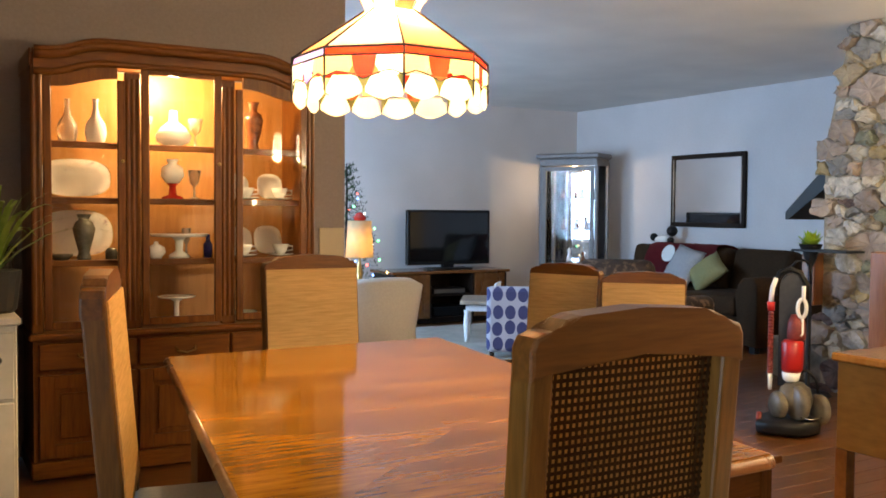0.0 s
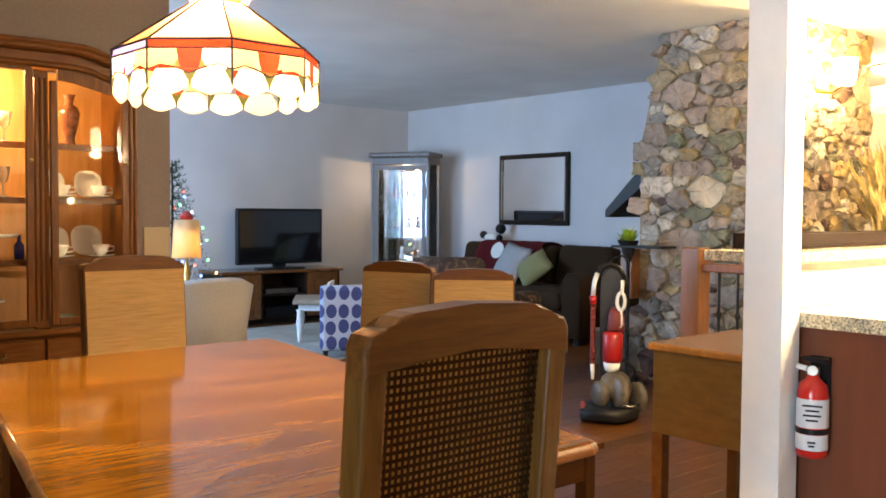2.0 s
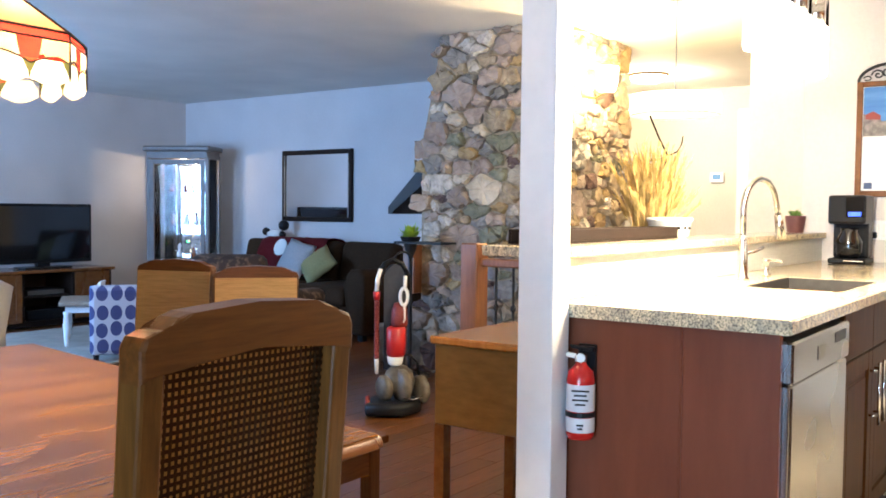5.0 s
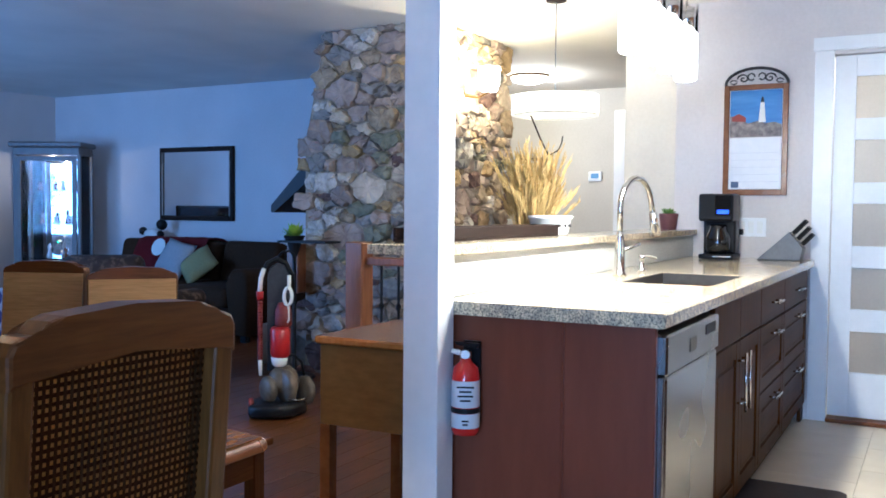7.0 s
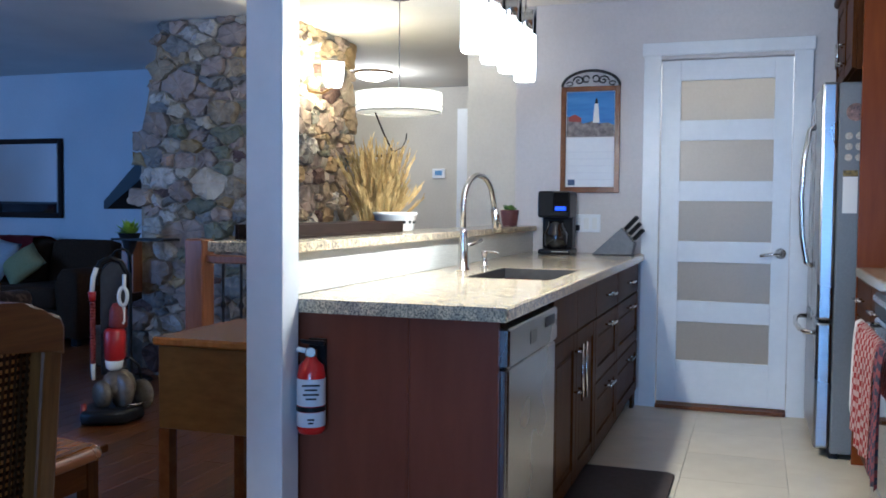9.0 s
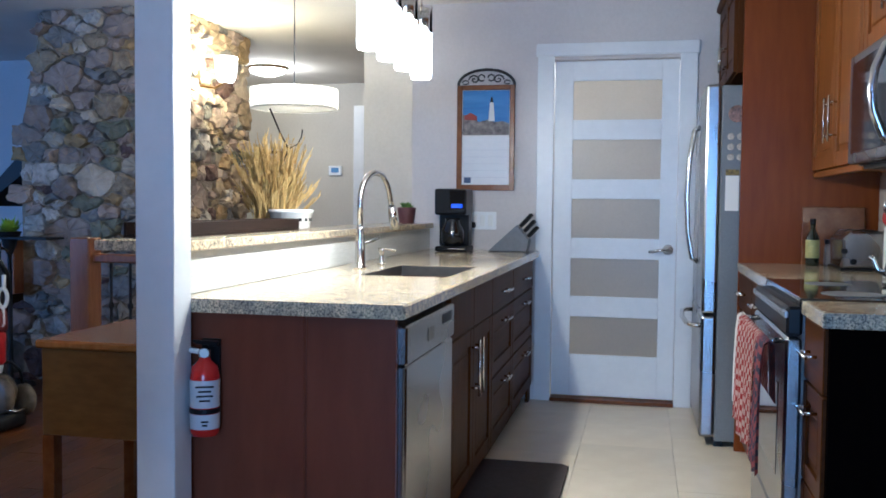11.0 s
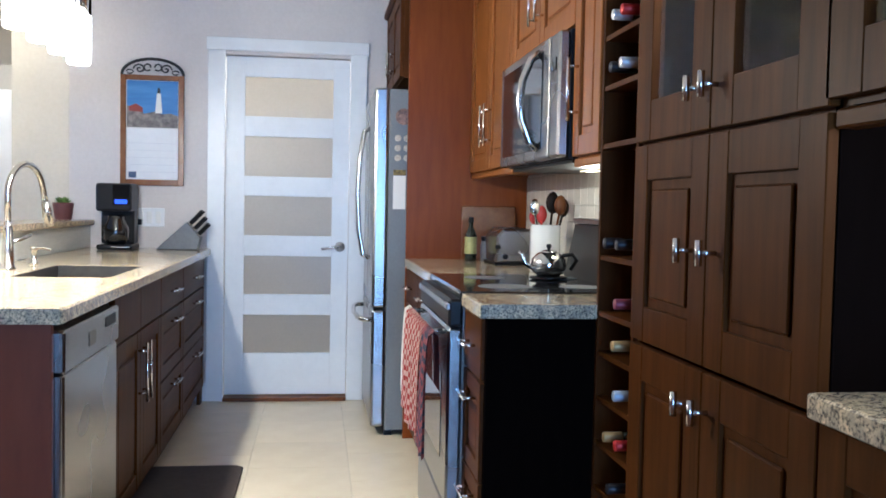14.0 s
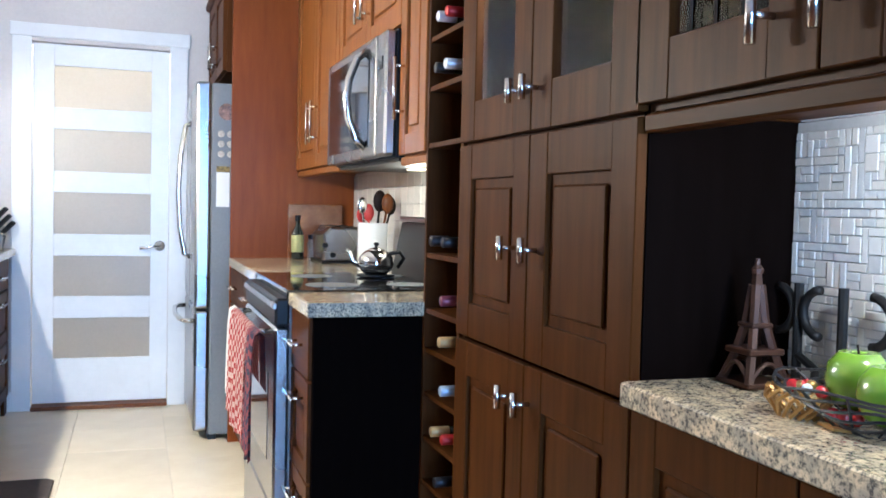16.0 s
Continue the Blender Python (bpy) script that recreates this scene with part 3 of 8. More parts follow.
    part("handle", tube([(3.03, -0.727, 1.385), (3.03, -0.695, 1.41), (3.03, -0.668, 1.48), (3.03, -0.66, 1.545), (3.03, -0.668, 1.61), (3.03, -0.695, 1.68), (3.03, -0.727, 1.705)], 0.013, n=10), CHROME, dd, "curved steel handle", True)
    part("cooktop_lamp", box(3.12, 3.30, -1.0, -0.95, 1.327, 1.3325, 0.002), glow("cooktop_lens", (1.0, 0.84, 0.55), 0.4), m, "lit lens over the cooktop").visible_shadow = False
    m.location.x -= 0.06
    point_light("cooktop_bulb", (3.15, -0.96, 1.27), 6, (1.0, 0.80, 0.48), 0.03)


# the cabinets' cherry with the light on the upper fronts painted in
CHERRY_LIT = mat("cherry_lit_wall_cabinet", (0.175, 0.060, 0.0085), 0.36, color2=(0.285, 0.105, 0.016), scale=3, stretch=(11, 11, 0.9), bump=0.03, coat=0.05, spec=0.25)
range_side()


def fridge():
    f = thing("fridge", (5.08, -0.68, 0), "stainless french-door fridge with dark grey sides", "fridge")
    part("body", box(4.65, 5.50, YB, -0.36, 0.03, 1.785, 0.006), STEEL_SIDE, f, "dark grey side")
    part("base_grille", box(4.68, 5.47, -0.40, -0.36, 0.0, 0.045), BLACK, f)
    for x0, x1, hx in ((4.65, 5.072, 5.035), (5.078, 5.50, 5.115)):
        d = part("door", box(x0, x1, -0.357, -0.285, 0.665, 1.79, 0.014, seg=2), STEEL, f, "brushed steel door")
        part("handle", tube([(hx, -0.285, 0.90), (hx, -0.255, 0.915), (hx, -0.232, 1.05), (hx, -0.222, 1.25), (hx, -0.232, 1.45), (hx, -0.255, 1.60), (hx, -0.285, 1.615)], 0.012, n=10), CHROME, d, "curved steel handle", True)
    d = part("freezer_drawer", box(4.65, 5.50, -0.357, -0.285, 0.05, 0.655, 0.014, seg=2), STEEL, f, "brushed steel freezer drawer")
    part("handle", tube([(4.70, -0.285, 0.60), (4.715, -0.245, 0.60), (4.80, -0.222, 0.60), (5.075, -0.21, 0.60), (5.35, -0.222, 0.60), (5.435, -0.245, 0.60), (5.45, -0.285, 0.60)], 0.012, n=10), CHROME, d, "curved steel handle", True)
    # magnets and a note on the side
    sx = 4.6495
    bm = moved(lathe([(0.042, 0), (0.042, 0.006), (0.03, 0.009), (0, 0.009)], n=16), pose(sx, -0.432, 1.645, 0, -90, 0))
    tagged(part("fridge_magnet", bm, mat("magnet_dark", (0.05, 0.035, 0.03), 0.4, color2=(0.35, 0.2, 0.15), scale=60), None), "round dark patterned magnet on the fridge side", "magnet", "fridge magnets")
    cream = mat("magnet_cream", (0.62, 0.56, 0.45), 0.5, color2=(0.35, 0.3, 0.25), scale=90)
    for k in range(6):
        bm = moved(lathe([(0.017, 0), (0.017, 0.004), (0.012, 0.006), (0, 0.006)], n=12), pose(sx, -0.405 - 0.045 * (k % 2), 1.535 - 0.05 * (k // 2), 0, -90, 0))
        tagged(part("fridge_magnet", bm, cream, None), "small round cream magnet on the fridge side", "magnet", "fridge magnets")
    nt = thing("note", (4.646, -0.43, 1.17), "white paper list with a coloured heading on the fridge", "paper")
    part("sheet", box(4.6465, 4.6495, -0.448, -0.384, 1.174, 1.345), mat("paper", (0.78, 0.77, 0.74), 0.8), nt)
    part("heading", box(4.646, 4.6495, -0.448, -0.384, 1.347, 1.375), mat("note_heading", (0.35, 0.25, 0.06), 0.7, color2=(0.05, 0.04, 0.03), scale=60), nt)


fridge()


def pantry_wall():
    n = (0, 1, 0)
    YP = -0.785
    p = thing("pantry_cabinet", (1.715, -0.93, 0), "tall cherry pantry cabinet with glazed top doors", "cabinet")
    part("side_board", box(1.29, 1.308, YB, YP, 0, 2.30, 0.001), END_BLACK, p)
    part("side_board", box(2.122, 2.14, YB, YP, 0, 2.30, 0.001), CHERRY, p)
    part("back_board", box(1.308, 2.122, YB, YB + 0.012, 0, 2.30), CHERRY, p)
    for z in (0.10, 0.872, 1.338, 1.75, 2.28):
        part("shelf", box(1.308, 2.122, YB + 0.012, YP - 0.002, z, z + 0.018), CHERRY, p)
    part("toe_kick", box(1.308, 2.122, YP - 0.05, YP - 0.04, 0, 0.10), CHERRY, p)
    part("inner_back", box(1.31, 2.12, YB + 0.013, YB + 0.016, 1.36, 2.278), WALL_KITCHEN, p, "pale lining behind the glass")
    for k in range(2):
        x = 2.138 - k * 0.4235
        w = 0.4225
        o = (x, YP, 0.105)
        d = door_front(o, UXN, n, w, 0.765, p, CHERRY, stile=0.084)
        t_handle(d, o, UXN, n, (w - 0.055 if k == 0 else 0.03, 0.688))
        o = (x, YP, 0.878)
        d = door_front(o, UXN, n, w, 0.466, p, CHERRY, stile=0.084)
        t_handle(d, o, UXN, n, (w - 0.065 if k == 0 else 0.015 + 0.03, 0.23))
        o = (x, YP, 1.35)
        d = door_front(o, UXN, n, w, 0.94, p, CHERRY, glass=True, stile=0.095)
        t_handle(d, o, UXN, n, (w - 0.04 if k == 0 else 0.03, 0.085))
    part("puck_lamp", lathe([(0.02, 1.738), (0.024, 1.742), (0.024, 1.749)], (1.90, -1.0, 0), 14), glow("cabinet_puck", (1.0, 0.92, 0.78), 25), p, "lit puck lamp").visible_shadow = False
    point_light("pantry_bulb", (1.90, -0.99, 1.725), 12, (1.0, 0.9, 0.72), 0.02)
    # wine tower
    wt = thing("wine_rack", (2.31, -0.93, 0), "tall open cherry wine rack with bottles lying in it", "wine rack")
    part("side_board", box(2.142, 2.158, YB, -0.775, 0, 2.30, 0.001), CHERRY, wt)
    part("side_board", box(2.43, 2.446, YB, -0.775, 0, 2.30, 0.001), CHERRY, wt)
    part("back_board", box(2.158, 2.43, YB, YB + 0.012, 0, 2.30), CHERRY, wt)
    for z in (0.15, 0.28, 0.41, 0.535, 0.66, 0.785, 0.895, 1.05, 1.355, 1.512, 1.648, 1.80):
        part("shelf", box(2.158, 2.43, YB + 0.012, -0.778, z, z + 0.014, 0.001), CHERRY, wt)
    for z, x, c, neck in ((0.433, 2.27, 0, 0), (0.56, 2.31, 1, 1), (0.56, 2.22, 2, 0), (0.684, 2.24, 3, 1), (0.81, 2.26, 1, 0), (0.92, 2.25, 4, 0), (1.074, 2.25, 0, 1), (1.074, 2.35, 0, 1), (1.54, 2.26, 5, 0), (1.54, 2.34, 0, 0), (1.675, 2.26, 2, 0), (1.675, 2.33, 5, 0)):
        b = thing("wine_bottle", (x, -0.9, z - 0.012), "dark glass wine bottle lying in the rack", "bottle", "wine bottles")
        bm = moved(lathe([(0.0, 0), (0.036, 0.004), (0.037, 0.02), (0.037, 0.16), (0.014, 0.205), (0.013, 0.25)], n=14), pose(x, YB + 0.03, z + 0.026, -90, 0, 0))
        part("bottle_body", bm, BOTTLE, b, smooth=True)
        bm = moved(lathe([(0.0135, 0), (0.0145, 0.002), (0.0145, 0.05), (0.012, 0.052)], n=12), pose(x, YB + 0.265, z + 0.026, -90, 0, 0))
        part("capsule", bm, CAPS[c], b, smooth=True)
    # cabinets above and below the nook
    u = thing("glazed_wall_cabinet", (0.87, -0.93, 1.346), "cherry wall cabinet with glazed doors above the nook", "cabinet")
    part("side_board", box(0.45, 0.468, YB, YP, 1.348, 2.30), CHERRY, u)
    part("side_board", box(1.272, 1.288, YB, YP, 1.348, 2.30), CHERRY, u)
    part("back_board", box(0.468, 1.272, YB, YB + 0.012, 1.348, 2.30), WALL_KITCHEN, u)
    part("bottom_board", box(0.468, 1.272, YB + 0.012, YP, 1.35, 1.368), CHERRY, u)
    part("top_board", box(0.468, 1.272, YB + 0.012, YP, 2.28, 2.30), CHERRY, u)
    part("light_rail", box(0.45, 1.288, YP - 0.03, YP + 0.012, 1.316, 1.346, 0.004), CHERRY_X, u)
    for k in range(2):
        o = (1.306 - k * 0.419, YP, 1.36)
        d = door_front(o, UXN, n, 0.418, 0.93, u, CHERRY, glass=True, stile=0.095)
        t_handle(d, o, UXN, n, (0.335 if k == 0 else 0.03, 0.08), 0.075)
        bm = None
        for j in range(3):
            bm = rod((o[0] - 0.14 - 0.06 * j, YP + 0.012, 1.45), (o[0] - 0.14 - 0.06 * j, YP + 0.012, 2.2), 0.0025, bm, 6)
        part("lead_bar", bm, IRON, d)
    lo = thing("base_cabinet", (0.55, -0.93, 0), "shallow cherry base cabinet under the nook worktop", "cabinet")
    part("body", box(-0.3, 1.288, YB, YP, 0.10, 0.873), CHERRY, lo)
    part("toe_kick", box(-0.3, 1.288, YP - 0.05, YP - 0.04, 0, 0.10), CHERRY, lo)
    for k in range(4):
        o = (1.288 - k * 0.396, YP, 0.105)
        d = door_front(o, UXN, n, 0.395, 0.765, lo, CHERRY, stile=0.076)
        t_handle(d, o, UXN, n, (0.355 if k % 2 == 0 else 0.03, 0.69))
    w = thing("nook_worktop", (0.55, -0.91, 0.876), "grey and cream granite worktop of the nook", "worktop")
    part("slab", prism([(-0.32, YB), (1.288, YB), (1.288, -0.753), (-0.32, -0.753)], 0.876, 0.915), GRANITE, w)
    part("front_edge", box(-0.32, 1.288, -0.753, -0.744, 0.8762, 0.9145, 0.003), GRANITE, w)


BOTTLE = mat("bottle_glass", (0.01, 0.014, 0.008), 0.08, coat=0.5)
CAPS = [mat("capsule_%s" % nm, c, 0.35, metal=0.4) for nm, c in (("black", (0.02, 0.02, 0.025)), ("gold", (0.5, 0.36, 0.16)), ("red", (0.4, 0.02, 0.02)), ("pale_blue", (0.5, 0.6, 0.75)), ("plum", (0.2, 0.05, 0.08)), ("silver", (0.7, 0.7, 0.72)))]
pantry_wall()


# ---- dining room ----
def dining_table():
    t = thing("dining_table", (1.0, 1.9, 0), "glossy honey oak dining table with inlaid herringbone top", "table")
    far_l, far_r, near_r, near_l = Vector((0.64, 2.72)), Vector((1.56, 2.73)), Vector((1.34, 1.12)), Vector((0.38, 1.10))
    ctr = (far_l + far_r + near_r + near_l) / 4

    def lerp(a, b, k):
        return a + (b - a) * k
    # banded border and four mitred fields whose grain meets in the middle
    inn = [far_l, far_r, near_r, near_l]
    quads = []
    mid_f, mid_n = lerp(ctr, (far_l + far_r) / 2, 0.45), lerp(ctr, (near_l + near_r) / 2, 0.45)
    for a, b, c in ((0, 1, (mid_f,)), (1, 2, (mid_n, mid_f)), (2, 3, (mid_n,)), (3, 0, (mid_f, mid_n))):
        quads.append([inn[a], inn[b], *c])
    part("apron", prism([tuple(lerp(p, ctr, 0.12)) for p in inn], 0.62, 0.722), OAK_X, t)
    for k, q in enumerate(quads):
        c = sum(q, Vector((0, 0))) / len(q)
        bm = prism([tuple(lerp(p, c, 0.0005)) for p in q], 0.722, 0.75)
        part("top_field", bm, TABLES[k], t)
    edge = None
    for a, b in zip(inn, inn[1:] + inn[:1]):
        edge = tube([(*a, 0.735), (*b, 0.735)], 0.0135, edge, 8)
    part("edge_moulding", edge, OAK_DARK, t, "dark rounded table edge", True)
    for p in inn:
        q = lerp(p, ctr, 0.2)
        part("leg", prism([(q.x - 0.035, q.y - 0.035), (q.x + 0.035, q.y - 0.035), (q.x + 0.035, q.y + 0.035), (q.x - 0.035, q.y + 0.035)], 0, 0.63, 0.006), OAK, t)


def table_wood(name, ang, tint=1.0):
    """Glossy veneer with broad wavy figure over fine grain."""
    m = mat(name, (0.155 * tint, 0.060 * tint, 0.0070 * tint), 0.085, color2=(0.345 * tint, 0.150 * tint, 0.019 * tint), scale=9, stretch=(1, 9, 1), coat=0.05, spec=0.17)
    n, l = m.node_tree.nodes, m.node_tree.links
    mp = [k for k in n if k.type == "MAPPING"][0]
    mp.inputs["Rotation"].default_value = (0, 0, radians(ang))
    rp = [k for k in n if k.type == "VALTORGB"][0]
    hs = [k for k in n if k.type == "HUE_SAT"][0]
    tc, m2, wv, r2, mx = n.new("ShaderNodeTexCoord"), n.new("ShaderNodeMapping"), n.new("ShaderNodeTexWave"), n.new("ShaderNodeValToRGB"), n.new("ShaderNodeMixRGB")
    m2.inputs["Rotation"].default_value = (0, 0, radians(ang))
    m2.inputs["Scale"].default_value = (0.22, 1, 1)
    l.new(tc.outputs["Object"], m2.inputs[0])
    l.new(m2.outputs[0], wv.inputs["Vector"])
    wv.bands_direction = "Y"
    wv.inputs["Scale"].default_value, wv.inputs["Distortion"].default_value = 2.0, 5.0
    wv.inputs["Detail"].default_value, wv.inputs["Detail Scale"].default_value = 3.0, 1.4
    r2.color_ramp.elements[0].color, r2.color_ramp.elements[1].color = (0.70, 0.66, 0.56, 1), (1.06, 1.06, 1.02, 1)
    l.new(wv.outputs["Fac"], r2.inputs[0])
    mx.blend_type = "MULTIPLY"
    mx.inputs[0].default_value = 0.8
    l.new(rp.outputs[0], mx.inputs[1])
    l.new(r2.outputs[0], mx.inputs[2])
    l.new(mx.outputs[0], hs.inputs["Color"])
    return m


TABLES = [table_wood("table_veneer_far", 8, 0.80), table_wood("table_veneer_side", 38, 0.84), table_wood("table_veneer_near", -30, 0.68), table_wood("table_veneer_left", 52, 0.78)]
OAK_DARK = mat("oak_dark", (0.13, 0.045, 0.012), 0.25, color2=(0.2, 0.08, 0.025), scale=6, stretch=(4, 4, 4), coat=0.4)
# the set's honey oak, darkened for the shade on the near chair
CHAIR_OAK_SHADED = mat("chair_oak_shaded", (0.062, 0.023, 0.0045), 0.34, color2=(0.150, 0.060, 0.012), scale=5, stretch=(14, 14, 1.3), bump=0.12, coat=0.1, spec=0.25)
CHAIR_OAK_SHADED_X = mat("chair_oak_shaded_across", (0.062, 0.020, 0.0040), 0.34, color2=(0.135, 0.046, 0.009), scale=5, stretch=(1.3, 14, 14), bump=0.12, coat=0.1, spec=0.25)
# pale cane whose backlit shade is painted in as dark brown
CANE_SHADED = mat("cane", (0.050, 0.025, 0.009), 0.6, color2=(0.085, 0.045, 0.017), scale=40, spec=0.2)
CUSHION = mat("seat_cloth", (0.34, 0.40, 0.47), 0.85, color2=(0.42, 0.48, 0.55), scale=90, bump=0.2)
dining_table()


def dining_chair():
    """A chair that faces +y, with a leaning cane back."""
    c = thing("dining_chair", (0, 0, 0), "oak dining chair with a cane back panel", "chair", "dining chairs")
    w, top, zs = 0.203, 1.04, 0.45

    def yb(z):
        return -0.135 - 0.048 * (z - zs) / (top - zs) if z > zs else -0.135 - 0.05 * (zs - z) / zs
    for s in (-1, 1):
        bm = bmesh.new()
        prev = None
        for z in (0.0, 0.25, zs, 0.70, 0.99):
            y = yb(z)
            hw = 0.020 if z > 0.3 else 0.017
            ring = [bm.verts.new(p) for p in ((s * (w - 0.021) - hw, y - 0.03, z), (s * (w - 0.021) + hw, y - 0.03, z), (s * (w - 0.021) + hw, y + 0.022, z), (s * (w - 0.021) - hw, y + 0.022, z))]
            if prev:
                for k in range(4):
                    bm.faces.new((prev[k], prev[(k + 1) % 4], ring[(k + 1) % 4], ring[k]))
            else:
                bm.faces.new(ring)
            prev = ring
        bm.faces.new(prev)
        bmesh.ops.bevel(bm, geom=bm.edges[:], offset=0.006, segments=2, profile=0.5, affect="EDGES")
        part("back_post", bm, CHAIR_OAK_SHADED, c)
    # top rail with stepped shoulders
    out = [(-w, 0.955), (-w, 1.000), (-w + 0.008, 1.016), (-w + 0.025, 1.022), (-w + 0.045, 1.022), (-w + 0.062, 1.038), (-w + 0.085, 1.043), (0, 1.050), (w - 0.085, 1.043), (w - 0.062, 1.038), (w - 0.045, 1.022), (w - 0.025, 1.022), (w - 0.008, 1.016), (w, 1.000), (w, 0.955), (w - 0.04, 0.972), (0, 0.982), (-w + 0.04, 0.972)]
    y = yb(1.0)
    part("top_rail", prism(out, y - 0.03, y + 0.022, 0.006, axis="y"), CHAIR_OAK_SHADED_X, c)
    y = yb(0.53)
    part("lower_rail", box(-w + 0.04, w - 0.04, y - 0.018, y + 0.012, 0.505, 0.56, 0.004), CHAIR_OAK_SHADED_X, c)
    # cane weave
    bm = bmesh.new()
    z0, z1 = 0.545, 0.985
    nx, nz = 30, 36
    for i in range(nx + 1):
        x = -w + 0.038 + (2 * w - 0.076) * i / nx
        vs = []
        for z in (z0, z1):
            y = yb(z) - 0.006
            vs += [bm.verts.new((x - 0.0029, y, z)), bm.verts.new((x + 0.0029, y, z))]
        bm.faces.new((vs[0], vs[1], vs[3], vs[2]))
    for i in range(nz + 1):
        z = z0 + (z1 - z0) * i / nz
        y = yb(z) - 0.004
        vs = [bm.verts.new((sx * (w - 0.038), y + dy, z + dz)) for sx in (-1, 1) for dy, dz in ((0, -0.0029), (0, 0.0029))]
        bm.faces.new((vs[0], vs[2], vs[3], vs[1]))
    bmesh.ops.solidify(bm, geom=bm.faces[:], thickness=0.0016)
    tagged(part("cane_panel", bm, CANE_SHADED, c, "open woven cane panel"), kind="stuff")
    bm = box(-w + 0.008, w - 0.008, 0.0, 0.004, 0.53, 0.992)
    for v in bm.verts:
        v.co.y += yb(v.co.z) + 0.0225
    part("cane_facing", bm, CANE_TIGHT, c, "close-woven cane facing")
    part("seat_frame", prism([(-0.20, -0.15), (0.20, -0.15), (0.235, 0.27), (-0.235, 0.27)], 0.40, 0.452, 0.006), CHAIR_OAK_SHADED_X, c)
    part("seat", prism([(-0.19, -0.13), (0.19, -0.13), (0.222, 0.255), (-0.222, 0.255)], 0.452, 0.49, 0.014), CUSHION, c, "pale blue-grey upholstered seat")
    for s in (-1, 1):
        part("front_leg", prism([(s * 0.21 - 0.02, 0.225), (s * 0.21 + 0.02, 0.225), (s * 0.21 + 0.02, 0.265), (s * 0.21 - 0.02, 0.265)], 0, 0.40, 0.005), CHAIR_OAK_SHADED, c)
    return c




def woven_cane(name):
    """Close weave: fine level strands over a faint upright rhythm, letting some light through."""
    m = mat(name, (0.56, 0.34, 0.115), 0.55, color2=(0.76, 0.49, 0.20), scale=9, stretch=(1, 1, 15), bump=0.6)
    n, l = m.node_tree.nodes, m.node_tree.links
    b = n["Principled BSDF"]
    ts, mx = n.new("ShaderNodeBsdfTranslucent"), n.new("ShaderNodeMixShader")
    l.new(b.inputs["Base Color"].links[0].from_socket, ts.inputs[0])
    mx.inputs[0].default_value = 0.55
    l.new(b.outputs[0], mx.inputs[1])
    l.new(ts.outputs[0], mx.inputs[2])
    l.new(mx.outputs[0], n["Material Output"].inputs[0])
    return m


CANE_TIGHT = woven_cane("cane_tight")
first = dining_chair()
first.matrix_basis = pose(0.913, 1.196, 0, 0, 0, 0)
close = dining_chair()
CHAIRS = ((0.54, 2.12, -105, 1.0, "oak dining chair with cane back and pale blue seat"), (1.346, 3.20, 180, 0.965, "oak dining chair with cane back at the table's far end"), (2.615, 2.853, 137, 0.89, "oak dining chair with cane back standing away from the table"), (2.43, 3.27, 112, 0.91, "oak dining chair with cane back turned aside"))
for i, (x, y, rz, k, lab) in enumerate(CHAIRS):
    o = copy_thing(close, pose(x, y, 0, 0, 0, rz)) if i else close
    o.matrix_basis = pose(x, y, 0, 0, 0, rz)
    o.scale = (k, k, k)
    tagged(o, lab)


